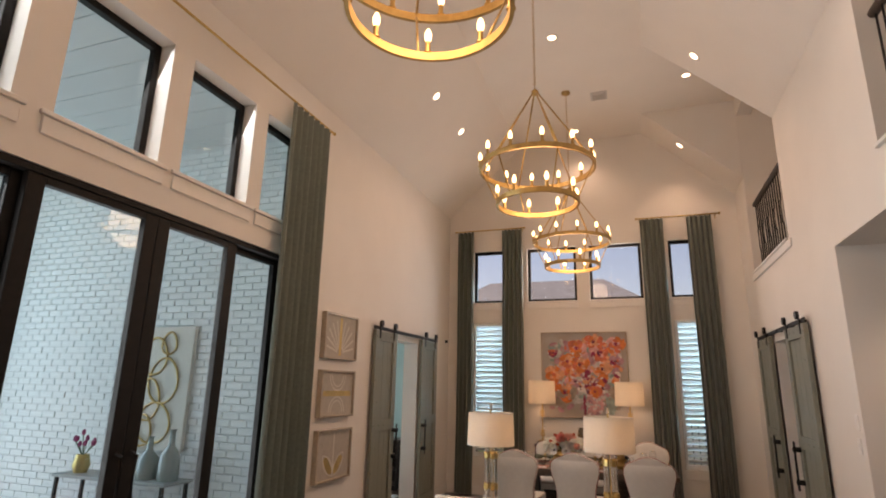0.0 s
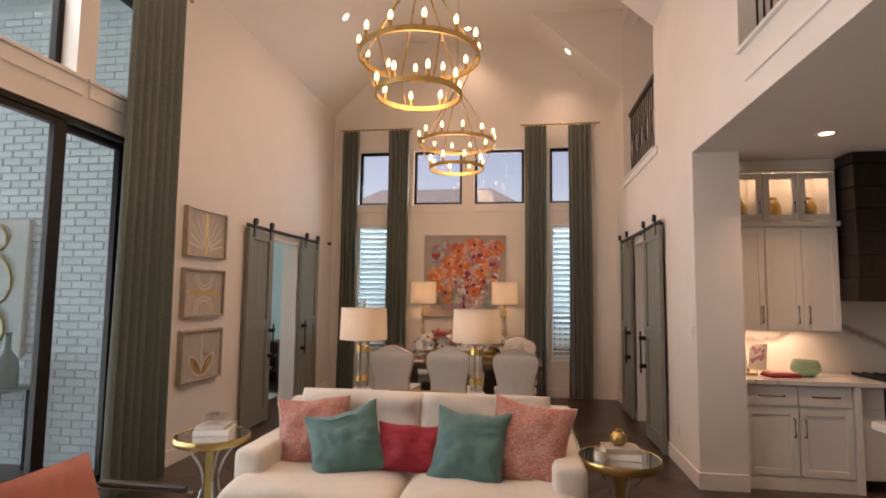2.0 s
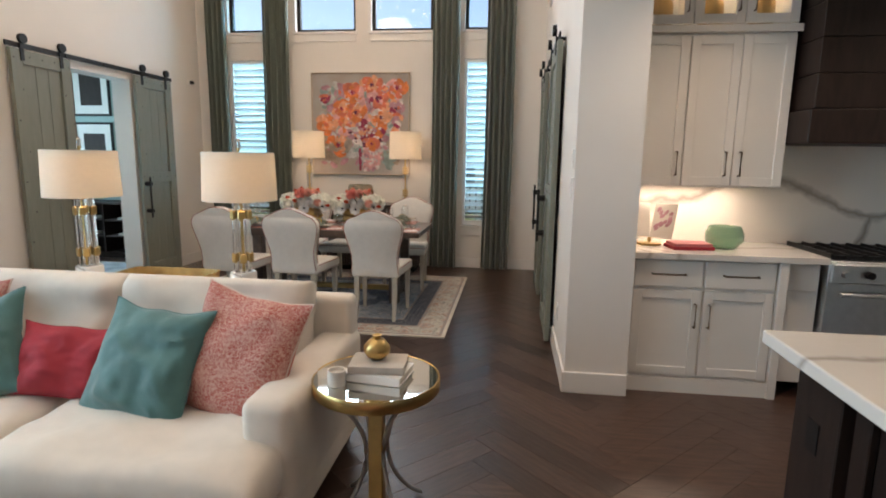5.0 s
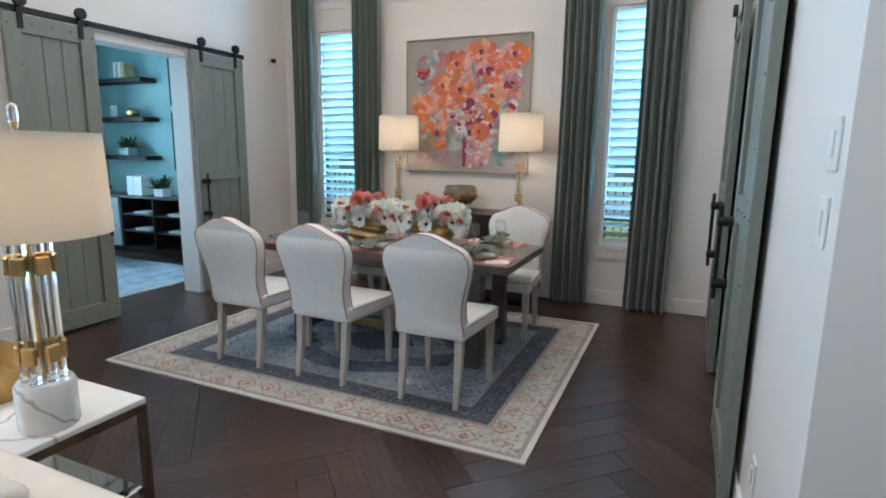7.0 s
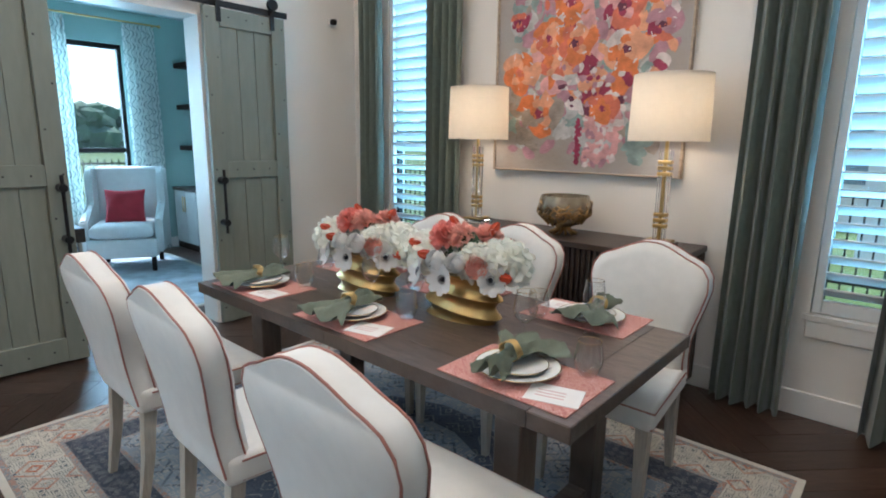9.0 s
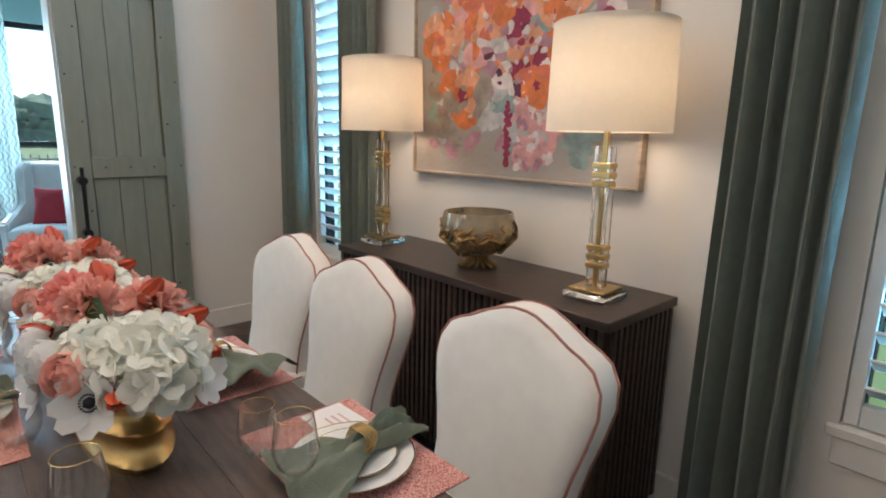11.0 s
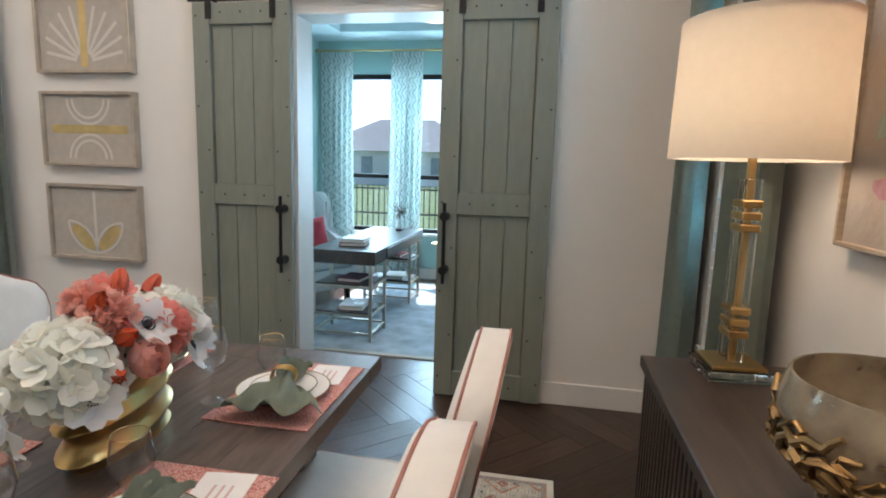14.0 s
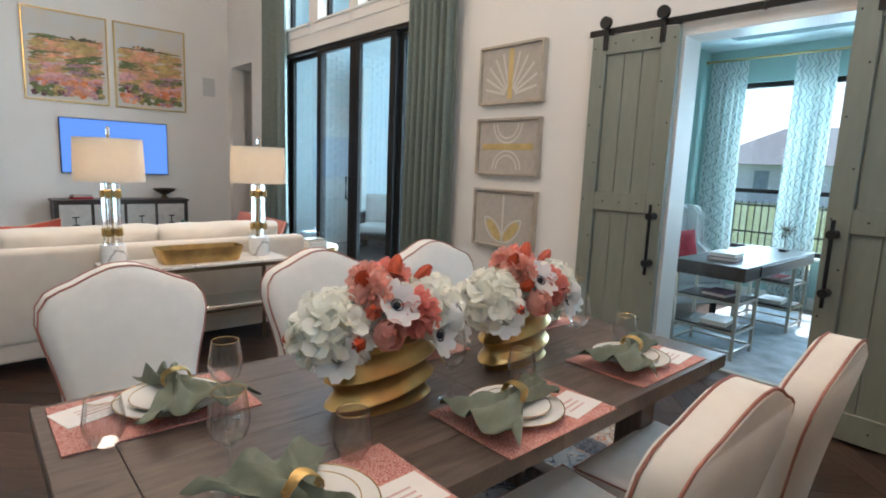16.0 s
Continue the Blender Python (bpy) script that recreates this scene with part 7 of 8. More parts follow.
_l.new(_tc.outputs["Object"], _sep.inputs[0])
_sc = _n.new("ShaderNodeMath")
_sc.operation, _sc.inputs[1].default_value = "MULTIPLY", 42.0
_l.new(_sep.outputs["Z"], _sc.inputs[0])
_s1.operation = "SINE"
_l.new(_sc.outputs[0], _s1.inputs[0])
_sy = _n.new("ShaderNodeMath")
_sy.operation, _sy.inputs[1].default_value = "MULTIPLY", 70.0
_l.new(_sep.outputs["Y"], _sy.inputs[0])
_ad.operation = "MULTIPLY_ADD"
_ad.inputs[1].default_value = 1.3
_l.new(_s1.outputs[0], _ad.inputs[0])
_l.new(_sy.outputs[0], _ad.inputs[2])
_fr.operation = "SINE"
_l.new(_ad.outputs[0], _fr.inputs[0])
_ab.operation = "ABSOLUTE"
_l.new(_fr.outputs[0], _ab.inputs[0])
_lt.operation, _lt.inputs[1].default_value = "LESS_THAN", 0.28
_l.new(_ab.outputs[0], _lt.inputs[0])
_l.new(_lt.outputs[0], _mx.inputs[0])
_l.new(_src, _mx.inputs[1])
_mx.inputs[2].default_value = (0.25, 0.33, 0.34, 1)
_l.new(_mx.outputs[0], _b.inputs["Base Color"])
_t, _x = _n.new("ShaderNodeBsdfTranslucent"), _n.new("ShaderNodeMixShader")
_x.inputs[0].default_value = 0.5
_l.new(_mx.outputs[0], _t.inputs[0])
_l.new(_b.outputs[0], _x.inputs[1])
_l.new(_t.outputs[0], _x.inputs[2])
_l.new(_x.outputs[0], _n["Material Output"].inputs[0])
for i_, (a_, b_) in enumerate(((5.64, 6.05), (6.53, 6.92), (7.50, 7.84), (8.42, 8.78))):
    curtain("x", a_, b_, XO + 0.14, 2.76, "white office curtain with teal trellis pattern", M_SHEER, 6, 0.03, "office curtains", 1.05, seed=30 + i_)
rod("x", 5.58, 8.85, XO + 0.14, 2.78, XO)
dk = thing("desk", "charcoal desk with open metal shelf ends", "desk", -4.05, 6.86, 0.012)
boxes("top", [(-0.86, 0.86, -0.28, 0.28, 0.625, 0.735)], M_DKWOOD, dk, 0.004)
boxes("drawer", [(-0.55, 0.55, 0.281, 0.29, 0.64, 0.72)], M_DKWOOD, dk, 0.002)
M_CHAMP = mat("champagne_metal", (0.55, 0.50, 0.42), 0.3, metal=1.0)
for s_ in (-1, 1):
    x0_, x1_ = (0.45, 0.84) if s_ > 0 else (-0.84, -0.45)
    for x_ in (x0_, x1_):
        for y_ in (-0.24, 0.24):
            boxes("leg", [(x_ - 0.012, x_ + 0.012, y_ - 0.012, y_ + 0.012, 0, 0.624)], M_CHAMP, dk)
    for z_ in (0.05, 0.20, 0.43):
        boxes("rail", [(x0_, x1_, y_ - 0.01, y_ + 0.01, z_, z_ + 0.018) for y_ in (-0.24, 0.24)] + [(x_ - 0.01, x_ + 0.01, -0.23, 0.23, z_, z_ + 0.018) for x_ in (x0_, x1_)], M_CHAMP, dk)
    for z_ in (0.219, 0.449):
        boxes("shelf", [(x0_ + 0.012, x1_ - 0.012, -0.228, 0.228, z_, z_ + 0.012)], M_DKWOOD, dk)
    book(-4.05 + (x0_ + x1_) / 2, 6.90, 0.245, 5, 0.26, 0.2, 0.035, M_BOOKW, "book lying on desk shelf")
    book(-4.05 + (x0_ + x1_) / 2, 6.90, 0.476, -5, 0.26, 0.2, 0.03, M_PILLOW_RED if s_ < 0 else M_BOOKP, "book lying on desk shelf")
book(-3.55, 6.85, 0.749, 10, 0.30, 0.22, 0.03, M_BOOKP, "dark book on desk")
book(-3.55, 6.86, 0.781, 4, 0.26, 0.2, 0.03, M_BOOKW, "pale book on desk")
ur = thing("metal_ornament", "spiky metal burst ornament on desk", "ornament", -4.65, 6.95, 0.748)
boxes("base", [(-0.05, 0.05, -0.03, 0.03, 0, 0.02)], M_BLACK, ur)
bm = bmesh.new()
add_tube(bm, [(0, 0, 0.02), (0, 0, 0.16)], 0.004)
for k in range(70):
    d = Vector((rb_.gauss(0, 1), rb_.gauss(0, 1), rb_.gauss(0, 1))).normalized()
    add_tube(bm, [Vector((0, 0, 0.2)), Vector((0, 0, 0.2)) + d * rb_.uniform(0.06, 0.10)], 0.0018, 4)
link_mesh("burst", bm, M_BRONZE, ur)
M_WING = mat("white_wingback_cloth", (0.66, 0.68, 0.68), 0.9, vary=0.04, scale=14, bump=0.2, bscale=300)


def wingback(x, y, rz):
    """Faces +x."""
    c = thing("wingback_chair", "white wingback armchair with dark legs", "armchair", x, y, 0.012, rz, "office chairs")
    boxes("seat_base", [(-0.34, 0.36, -0.33, 0.33, 0.16, 0.36)], M_WING, c, 0.02, 3, True)
    cushion("seat_cushion", 0.66, 0.60, 0.17, M_WING, c, power=8, lump=0.004, m=pose(0.04, 0, 0.44))
    boxes("backrest", [(-0.42, -0.28, -0.33, 0.33, 0.30, 1.10)], M_WING, c, 0.05, 4, True)
    for s in (-1, 1):
        bm = bmesh.new()
        pts = [(-0.40, 0.20), (0.30, 0.20), (0.32, 0.56), (0.10, 0.62), (-0.10, 0.70), (-0.10, 1.02), (-0.2, 1.10), (-0.40, 1.10)]
        f = [[bm.verts.new((p[0], s * yy, p[1])) for p in pts] for yy in (0.31, 0.39)]
        bm.faces.new(f[0])
        bm.faces.new(f[1])
        for i in range(len(pts)):
            j = (i + 1) % len(pts)
            bm.faces.new((f[0][i], f[0][j], f[1][j], f[1][i]))
        bmesh.ops.bevel(bm, geom=list(bm.edges), offset=0.02, segments=2, affect="EDGES")
        link_mesh("wing", bm, M_WING, c, True)
        for q in (-0.3, 0.3):
            boxes("leg", [(q - 0.022, q + 0.022, s * 0.28 - 0.022, s * 0.28 + 0.022, 0, 0.17)], M_BLACK, c)
    return c


wing_ = wingback(-4.95, 8.02, -28)
copy_thing(wing_, pose(-4.35, 6.05, 0.012, 0, 0, 60))
for x_, y_, r_ in ((-4.82, 7.97, -28), (-4.25, 6.17, 60)):
    p = thing("throw_pillow", "magenta patterned pillow on wingback chair", "pillow", x_, y_, 0.70, r_, "office pillows")
    cushion("cover", 0.40, 0.38, 0.13, M_PILLOW_RED, p, power=3.2, pinch=0.09, lump=0.01, m=pose(-0.05, 0, 0, 72, 0, 90), n=16, edge=0.55)
rug("office_rug", "pale blue-grey office rug", -5.55, -2.95, 6.35, 8.6, [(0.05, M_EDGE)], M_RUGOFF)
gt_ = thing("drink_table", "small brass drink table beside wingback", "side table", -5.45, 7.30, 0.012)
lathe("top", [(0, 0.50), (0.16, 0.50), (0.17, 0.51), (0.16, 0.52), (0, 0.52)], M_GOLD, gt_, 28)
lathe("stem", [(0, 0), (0.12, 0.0), (0.11, 0.02), (0.02, 0.04), (0.018, 0.45), (0.05, 0.499), (0, 0.499)], M_GOLD, gt_, 20)
oc = thing("office_cabinet", "charcoal credenza with grey doors and open shelves", "cabinet", 0, 9.10, 0)
boxes("top", [(-5.83, -3.2, -0.20, 0.19, 0.77, 0.80)], M_DKWOOD, oc, 0.003)
boxes("shell", [(-5.82, -3.2, 0.17, 0.19, 0.0, 0.769), (-5.82, -5.79, -0.18, 0.17, 0.0, 0.769), (-5.15, -5.12, -0.18, 0.17, 0, 0.769), (-4.52, -4.49, -0.18, 0.17, 0, 0.769), (-3.85, -3.82, -0.18, 0.17, 0, 0.769), (-3.23, -3.2, -0.18, 0.17, 0, 0.769), (-5.79, -3.23, -0.18, 0.17, 0.0, 0.08)], M_ISLAND, oc)
M_GREYDOOR = mat("grey_cabinet_door", (0.30, 0.32, 0.31), 0.5, vary=0.06)
for a_ in (-5.785, -5.468):
    boxes("door", [(a_, a_ + 0.312, -0.2, -0.181, 0.09, 0.765)], M_GREYDOOR, oc, 0.003)
tube("pull", [(-5.50, -0.22, 0.5), (-5.50, -0.22, 0.7)], 0.006, M_GOLD, oc, 6)
tube("pull", [(-5.44, -0.22, 0.5), (-5.44, -0.22, 0.7)], 0.006, M_GOLD, oc, 6)
for a_, b_ in ((-5.12, -4.52), (-4.49, -3.85), (-3.82, -3.23)):
    for z_ in (0.30, 0.53):
        boxes("shelf", [(a_ + 0.002, b_ - 0.002, -0.17, 0.168, z_, z_ + 0.018)], M_DKWOOD, oc)
        book((a_ + b_) / 2, 9.08, z_ + 0.019, 4, 0.26, 0.2, 0.03, M_BOOKW, "book lying on credenza shelf")
for z_ in (1.34, 1.86, 2.38):
    s_ = thing("floating_shelf", "dark wooden floating shelf on teal wall", "shelf", -5.28, 9.17, z_ - 0.06, 0, "floating shelves")
    boxes("board", [(-0.57, 0.57, -0.125, 0.125, 0, 0.06)], M_ISLAND, s_, 0.003)
for i_ in range(6):
    b_ = thing("upright_book", "upright pale book on floating shelf", "book", -5.25 + i_ * 0.035, 9.16, 2.381, 0, "shelf books")
    boxes("cover", [(-0.015, 0.015, -0.08, 0.08, 0, 0.21 - 0.01 * (i_ % 3))], (M_BOOKW, M_MATBOARD, M_GOLDLEAF)[i_ % 3], b_, 0.002)
    b_ = thing("upright_book", "upright white book on credenza", "book", -5.05 + i_ * 0.05, 9.08, 0.801, 0, "credenza books")
    boxes("cover", [(-0.022, 0.022, -0.09, 0.09, 0, 0.26)], M_BOOKW, b_, 0.002)
sh_ = thing("shell_ornament", "gold shell ornament on floating shelf", "ornament", -5.05, 9.15, 1.861)
lathe("shell", [(0, 0), (0.09, 0.01), (0.13, 0.06), (0.10, 0.11), (0.04, 0.13), (0, 0.13)], M_GOLD, sh_, 20, ey=0.6)
br_ = thing("picture_stand", "small white photo frame on floating shelf", "frame", -5.42, 9.15, 1.861)
boxes("frame", [(-0.06, 0.06, -0.01, 0.01, 0, 0.17)], M_INLAY, br_, 0.003)


def fern(x, y, z, s, label):
    p = thing("potted_plant", label, "plant", x, y, z, 0, "office plants")
    boxes("pot", [(-0.09, 0.09, -0.07, 0.07, 0, 0.11)], M_GREYDOOR if s < 1 else M_BOOKW, p, 0.006)
    bm = bmesh.new()
    for k in range(60):
        a = rb_.uniform(0, 360)
        petal(bm, pose(rb_.uniform(-0.05, 0.05), rb_.uniform(-0.03, 0.03), 0.10, 0, 0, a) @ pose(0, 0, 0, rb_.uniform(20, 80)), 0.035 * s, rb_.uniform(0.12, 0.22) * s, -0.05, 4)
    link_mesh("leaves", bm, M_LEAF, p, True)


fern(-5.15, 9.12, 1.341, 0.95, "spiky green plant in grey pot on shelf")
fern(-4.45, 9.05, 0.801, 1.0, "leafy green plant in white pot on credenza")
for z_ in (1.15, 2.02):
    framed("framed_print", "black-framed abstract print on teal wall", "picture", "y", YO1 - 0.002, -1, -4.45, -3.85, z_, z_ + 0.78, 0.03, 0.03, M_BLACK, M_BOOKW, "office prints")
    o_ = boxes("print_panel", [(-0.17, 0.17, -0.0195, -0.0185, 0.15, 0.62)], M_ISLAND, [c for c in scene.objects if c.name.startswith("framed_print")][-1])
fn = thing("ceiling_fan", "ceiling fan with lit glass drum light", "ceiling fan", -4.5, 7.3, 2.80)
lathe("lamp_drum", [(0, 0), (0.13, 0.0), (0.14, 0.02), (0.14, 0.10), (0, 0.11)], glow("fan_lamp", (1.0, 0.85, 0.6), 1.4), fn, 28)
lathe("motor", [(0, 0.111), (0.10, 0.111), (0.10, 0.19), (0.03, 0.21), (0.03, 0.398), (0, 0.398)], M_STEEL, fn, 24)
for k in range(4):
    bm = bmesh.new()
    add_box(bm, 0.10, 0.62, -0.06, 0.06, 0.15, 0.158, 0.003, m=pose(0, 0, 0, 6, 0, 45 + 90 * k))
    link_mesh("blade", bm, M_DKWOOD, fn)

# ---- patio and outdoors ----
M_CONC = mat("patio_concrete", (0.42, 0.42, 0.40), 0.85, vary=0.12, scale=3, bump=0.2, bscale=60)
M_SOFFIT = mat("patio_soffit", (0.55, 0.57, 0.57), 0.7, vary=0.03, scale=3)
setting(boxes("ground", [(-1500, 1500, -1500, 1500, -0.6, -0.27)], M_GRASS), "green lawn reaching the horizon", "ground")
setting(boxes("patio_floor", [(-7.6, XL - 0.16, -0.4, 5.4, -0.26, -0.02)], M_CONC), "concrete patio floor", "patio floor")
setting(boxes("patio_ceiling", [(-7.6, XL - 0.16, -0.45 + i * 0.3, -0.156 + i * 0.3, 4.45, 4.55) for i in range(20)] + [(-7.6, XL - 0.16, -0.5, 5.55, 4.56, 4.7)], M_SOFFIT, bevel=0.004), "grey boarded patio ceiling", "ceiling")
PW = thing("wall_patio", "white painted brick patio wall", "wall", 0, 4.80, 0, 0, "", "structure")
boxes("mortar", [(-7.6, XL - 0.16, 0.004, 0.2, -0.02, 4.45)], M_MORTAR, PW)
PS = thing("wall_patio_south", "white painted brick patio wall with shuttered window", "wall", 0, 0.14, 0, 0, "", "structure")
boxes("mortar", [(-7.6, -4.2, -0.2, -0.004, -0.02, 4.45), (-4.2, XL - 0.16, -0.04, -0.004, -0.02, 4.45)], M_MORTAR, PS)
setting(boxes("patio_post", [(-7.6, -7.2, 0.15, 0.55, -0.02, 4.45), (-7.6, -7.2, 4.3, 4.78, -0.02, 4.45)], M_BRICK, bevel=0.01), "white painted patio posts", "post")
sw_ = thing("window_14", "white shuttered window on patio wall", "window", -5.4, 0.152, 0, 0, "", "structure")
boxes("frame", [(-0.45, -0.38, 0, 0.04, 0.9, 2.4), (0.38, 0.45, 0, 0.04, 0.9, 2.4), (-0.38, 0.38, 0, 0.04, 0.9, 0.97), (-0.38, 0.38, 0, 0.04, 2.33, 2.4)], M_BLACK, sw_)
for i_ in range(18):
    bm = bmesh.new()
    add_box(bm, -0.38, 0.38, -0.035, 0.035, -0.004, 0.004, m=pose(0, 0.035, 1.01 + i_ * 0.077, 50))
    link_mesh("slat", bm, M_SHUTTER, sw_)
pa = thing("wire_wall_art", "white panel with looping gold wire rings", "wall art", -4.22, 4.79, 0.98)
boxes("panel", [(-0.42, 0.42, -0.05, 0, 0, 1.30)], M_INLAY, pa, 0.006)
bm = bmesh.new()
for cx_, cz_, rx_, rz_ in ((0.10, 1.12, 0.10, 0.12), (-0.08, 0.98, 0.17, 0.2), (0.08, 0.72, 0.2, 0.24), (-0.10, 0.52, 0.16, 0.22), (0.02, 0.28, 0.22, 0.21), (-0.12, 0.2, 0.12, 0.16)):
    add_tube(bm, [(cx_ + rx_ * math.cos(t), -0.062 - 0.01 * math.sin(2 * t), cz_ + rz_ * math.sin(t)) for t in [2 * math.pi * i / 32 for i in range(32)]], 0.012, 6, True)
link_mesh("wire", bm, M_GOLDRING, pa, True)
pc = thing("patio_console", "dark metal console table on patio", "console table", -4.3, 4.52, -0.02)
boxes("top", [(-0.75, 0.75, -0.18, 0.18, 0.74, 0.77)], M_GREYDOOR, pc, 0.003)
for s_ in (-0.7, 0.7):
    for q_ in (-0.15, 0.15):
        boxes("leg", [(s_ - 0.015, s_ + 0.015, q_ - 0.015, q_ + 0.015, 0, 0.739)], M_BLACK, pc)
M_GREYGLASS = mat("grey_green_glass", (0.22, 0.27, 0.26), 0.2, vary=0.15, coat=0.4)
for x_, h_ in ((-3.95, 0.40), (-3.68, 0.48)):
    v_ = thing("bottle_vase", "grey-green glass bottle vase on patio console", "vase", x_, 4.5, 0.751, 0, "patio bottles")
    lathe("vessel", [(0, 0), (0.09, 0), (0.10, 0.03), (0.095, h_ * 0.5), (0.03, h_ * 0.68), (0.025, h_ * 0.95), (0.035, h_), (0.025, h_), (0, h_ * 0.9)], M_GREYGLASS, v_, 24)
v_ = thing("tulip_vase", "gold vase of pink tulips on patio console", "flowers", -4.85, 4.5, 0.751)
lathe("vessel", [(0, 0), (0.06, 0), (0.085, 0.07), (0.06, 0.18), (0.05, 0.18), (0, 0.1)], M_GOLD, v_, 20)
M_PTUL = mat("pink_tulip", (0.50, 0.06, 0.18), 0.5, vary=0.2)
me_ = mesh_of("tulip")
me_.materials.append(M_PTUL)
bm = bmesh.new()
for k in range(9):
    a, t = k * 0.7, rb_.uniform(0.05, 0.13)
    tip = (t * math.cos(a), t * math.sin(a), rb_.uniform(0.26, 0.38))
    add_tube(bm, [(0, 0, 0.15), tip], 0.004, 5)
    o_ = new("flower", me_)
    o_.parent = v_
    o_.matrix_basis = Matrix.Translation(tip) @ pose(0, 0, 0, rb_.uniform(-20, 20), rb_.uniform(-20, 20))
link_mesh("stems", bm, M_LEAF, v_)


def lounge(x, y, rz):
    c = thing("patio_chair", "dark wicker patio chair with white cushions", "armchair", x, y, -0.02, rz, "patio chairs")
    boxes("frame", [(-0.38, 0.38, -0.38, -0.30, 0.0, 0.62), (-0.38, 0.38, 0.30, 0.38, 0.0, 0.62), (-0.38, -0.30, -0.30, 0.30, 0.0, 0.75), (-0.30, 0.38, -0.30, 0.30, 0.22, 0.30)], M_DKWOOD, c, 0.01)
    cushion("seat_cushion", 0.66, 0.58, 0.16, M_WING, c, power=8, m=pose(0.04, 0, 0.38))
    cushion("back_cushion", 0.58, 0.50, 0.16, M_WING, c, power=6, m=pose(-0.22, 0, 0.68, 80, 0, 90))


lounge(-4.0, 1.2, 40)
lounge(-4.6, 2.3, 0)
# fence, trees, neighbouring houses
fe = thing("fence", "black metal picket fence on lawn", "fence", 0, 0, -0.27)
bm = bmesh.new()
for i in range(110):
    add_box(bm, -11.01, -10.99, -2 + i * 0.13, -1.98 + i * 0.13, 0, 1.25)
    add_box(bm, -7 + i * 0.13, -6.98 + i * 0.13, 13.49, 13.51, 0, 1.25)
for z in (0.15, 0.6, 1.15):
    add_box(bm, -11.02, -10.98, -2, 12.3, z, z + 0.035)
    add_box(bm, -7, 7.3, 13.48, 13.52, z, z + 0.035)
link_mesh("pickets", bm, M_BLACK, fe)
M_TREE = mat("far_foliage", (0.11, 0.16, 0.09), 0.9, vary=0.4, scale=0.8, bump=0.3)
bm = bmesh.new()
rt_ = random.Random(11)
for i in range(420):
    x, y = -70 + rt_.uniform(-6, 6), rt_.uniform(-60, 80)
    for k in range(4):
        r = bmesh.ops.create_icosphere(bm, subdivisions=1, radius=rt_.uniform(0.6, 1.6), matrix=Matrix.Translation((x + rt_.uniform(-1.5, 1.5), y + rt_.uniform(-1.5, 1.5), rt_.uniform(0, 4.2))))
for v in bm.verts:
    v.co += Vector((rt_.uniform(-0.35, 0.35), rt_.uniform(-0.35, 0.35), rt_.uniform(-0.35, 0.35)))
tagged(link_mesh("treeline", bm, M_TREE), "distant line of green trees", "trees", kind="stuff")
M_ROOF = mat("grey_shingles", (0.20, 0.20, 0.21), 0.9, vary=0.25, scale=5, bump=0.4, bscale=20, stretch=(1, 1, 6))
M_SIDING = mat("pale_siding", (0.60, 0.59, 0.56), 0.8, vary=0.05, scale=4)

M_HOUSEGLASS = mat("far_window_glass", (0.20, 0.24, 0.27), 0.15, vary=0.2, scale=2, bump=0)


def house(x, y, w, d, eave, ridge, rz, label):
    h = thing("house", label, "house", x, y, -0.3, rz, "neighbouring houses")
    boxes("wall", [(-w / 2, w / 2, -d / 2, d / 2, 0, eave)], M_SIDING, h)
    bm = bmesh.new()
    o = 0.5
    b = [bm.verts.new((sx * (w / 2 + o), sy * (d / 2 + o), eave - 0.15)) for sx, sy in ((-1, -1), (1, -1), (1, 1), (-1, 1))]
    t = [bm.verts.new((s * max(0.2, w / 2 - d / 2), 0, ridge)) for s in (-1, 1)]
    bm.faces.new(b)
    bm.faces.new((b[0], b[1], t[1], t[0]))
    bm.faces.new((b[2], b[3], t[0], t[1]))
    bm.faces.new((b[1], b[2], t[1]))
    bm.faces.new((b[3], b[0], t[0]))
    link_mesh("roof", bm, M_ROOF, h)
    for i in range(int(w / 3)):
        a = -w / 2 + 1.2 + i * 3
        boxes("window", [(a, a + 1.0, -d / 2 - 0.03, -d / 2 - 0.001, 1.0, 2.4)], M_HOUSEGLASS, h)
        boxes("window", [(a, a + 1.0, d / 2 + 0.001, d / 2 + 0.03, 1.0, 2.4)], M_HOUSEGLASS, h)
    return h


house(-3, 24, 14, 9, 3.2, 6.6, 0, "pale house with grey shingle roof")
house(8, 22, 14, 12, 3.4, 8.2, 0, "pale house with grey hipped roof")
house(-48, -4, 14, 9, 3.0, 5.8, 90, "pale house with grey hipped roof")

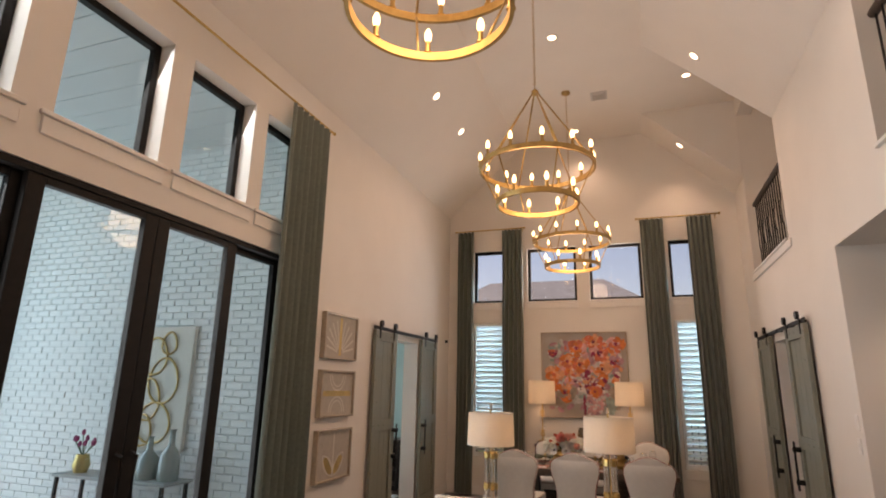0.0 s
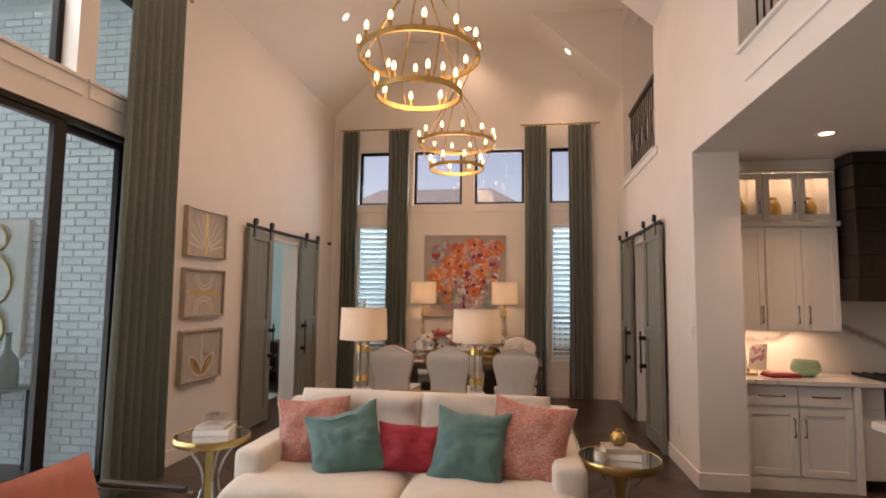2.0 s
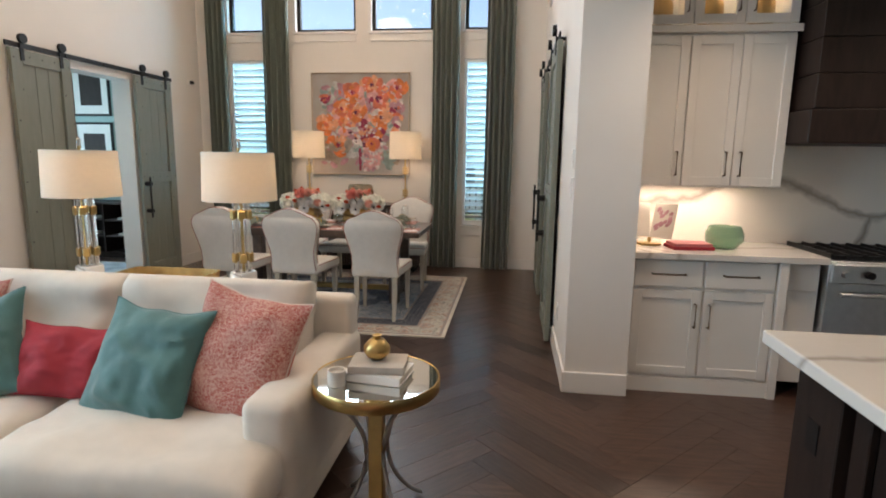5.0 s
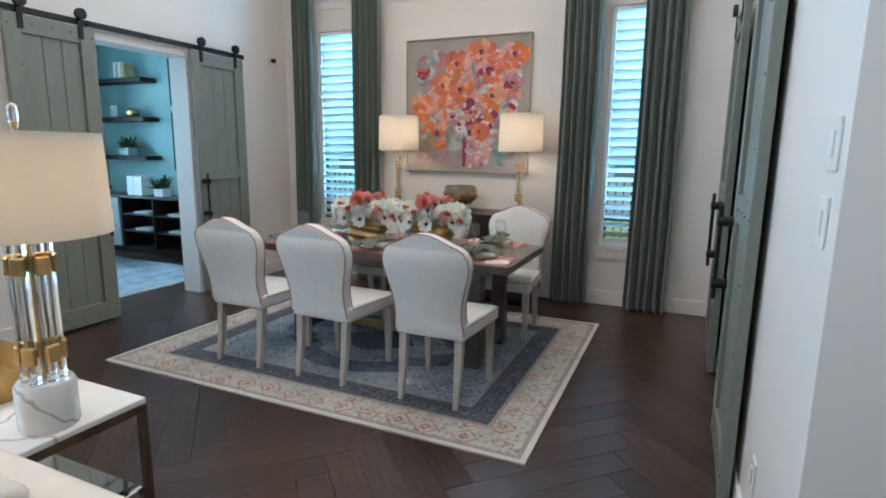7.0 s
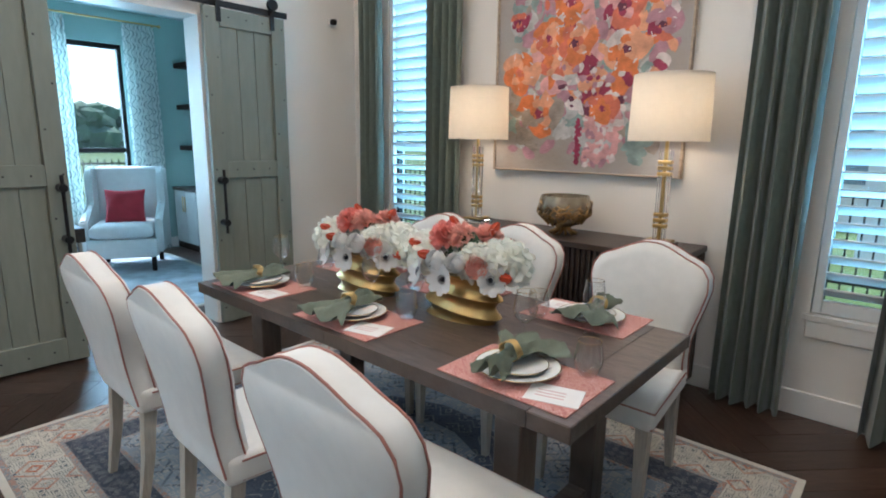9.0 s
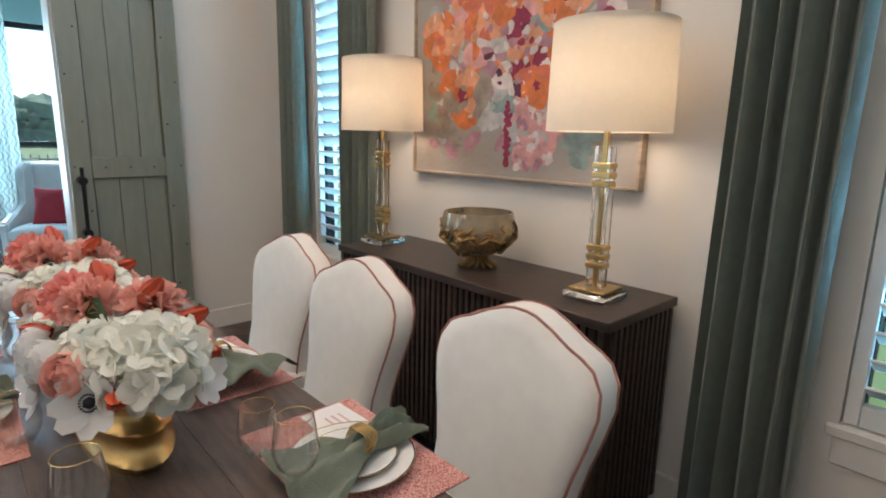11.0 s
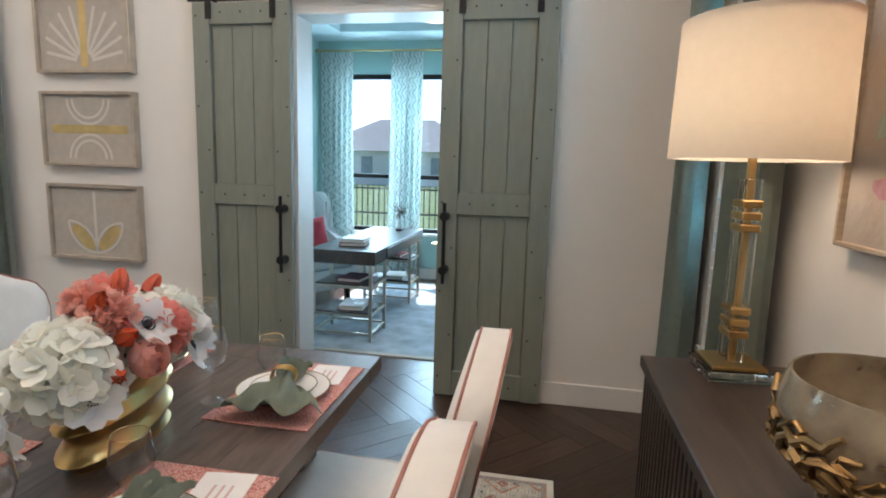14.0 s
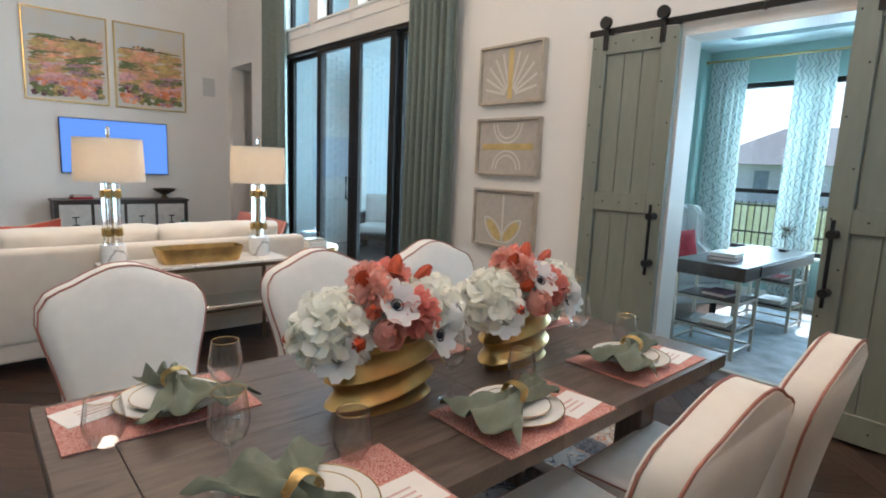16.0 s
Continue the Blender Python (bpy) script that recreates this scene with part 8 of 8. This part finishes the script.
# bricks of the patio walls
bm = bmesh.new()
add_box(bm, -0.1, 0.1, -0.012, 0.004, -0.031, 0.031, 0.004)
brick_me = bpy.data.meshes.new("brick")
bm.to_mesh(brick_me)
bm.free()
brick_me.materials.append(M_BRICK)
rest_n, rest_s = bmesh.new(), bmesh.new()
made_ = 0
for r in range(59):
    for k in range(24):
        x = -7.45 + k * 0.21 + (0.105 if r % 2 else 0)
        if x > XL - 0.28:
            continue
        z = 0.02 + r * 0.0745
        dy = rt_.uniform(-0.002, 0.002)
        if made_ < 290 and x > -4.6 and 0.8 < z < 3.2:
            o_ = new("brick", brick_me)
            o_.parent = PW
            o_.matrix_basis = pose(x, dy, z)
            made_ += 1
        else:
            add_box(rest_n, x - 0.1, x + 0.1, -0.012 + dy, 0.003, z - 0.031, z + 0.031)
        if r < 45:
            add_box(rest_s, x - 0.1, x + 0.1, -0.003, 0.008, z - 0.031, z + 0.031)
tagged(link_mesh("bricks", rest_n, M_BRICK, PW), "white bricks", kind="stuff")
tagged(link_mesh("bricks", rest_s, M_BRICK, PS), "white bricks", kind="stuff")

# ---- floor planks ----


def herringbone(x0, x1, y0, y1, parts_y0, parent):
    """Herringbone oak: long boards at 45 degrees, laid in alternating ranks."""
    L, W = 0.90, 0.15
    bm = bmesh.new()
    add_box(bm, -L / 2 + 0.0008, L / 2 - 0.0008, -W / 2 + 0.0008, W / 2 - 0.0008, -0.02, 0.0, 0.0012)
    plank = bpy.data.meshes.new("plank")
    bm.to_mesh(plank)
    bm.free()
    plank.materials.append(M_FLOOR)
    rest = bmesh.new()
    c45 = math.sqrt(0.5)
    made = 0
    for r in range(-40, 40):
        for k in range(-60, 60):
            for o in (0, 1):
                # lattice of the herringbone in board axes
                bx, by = k * W + r * L, k * W - r * L
                px, py, turn = (bx + L / 2, by + W / 2, 0) if o == 0 else (bx + W / 2 - 0.0, by + W + L / 2, 90)
                x, y = c45 * (px - py), c45 * (px + py)
                if not (x0 - 0.25 < x < x1 + 0.25 and y0 - 0.25 < y < y1 + 0.25):
                    continue
                m = pose(x, y, 0, 0, 0, turn + 45)
                if made < 300 and -2.5 < x < 2.4 and parts_y0 < y < 9.3:
                    ob = new("plank", plank)
                    ob.parent = parent
                    ob.matrix_basis = m
                    made += 1
                else:
                    add_box(rest, -L / 2 + 0.0008, L / 2 - 0.0008, -W / 2 + 0.0008, W / 2 - 0.0008, -0.02, 0.0, 0.0, m=m)
    return rest


FL = thing("floor", "dark stained oak herringbone floor", "floor", 0, 0, 0, 0, "", "structure")
rest_ = herringbone(-5.6, 6.0, YB - 0.1, 9.5, 3.9, FL)
tagged(link_mesh("planks", rest_, M_FLOOR, FL), "dark oak planks", kind="stuff")
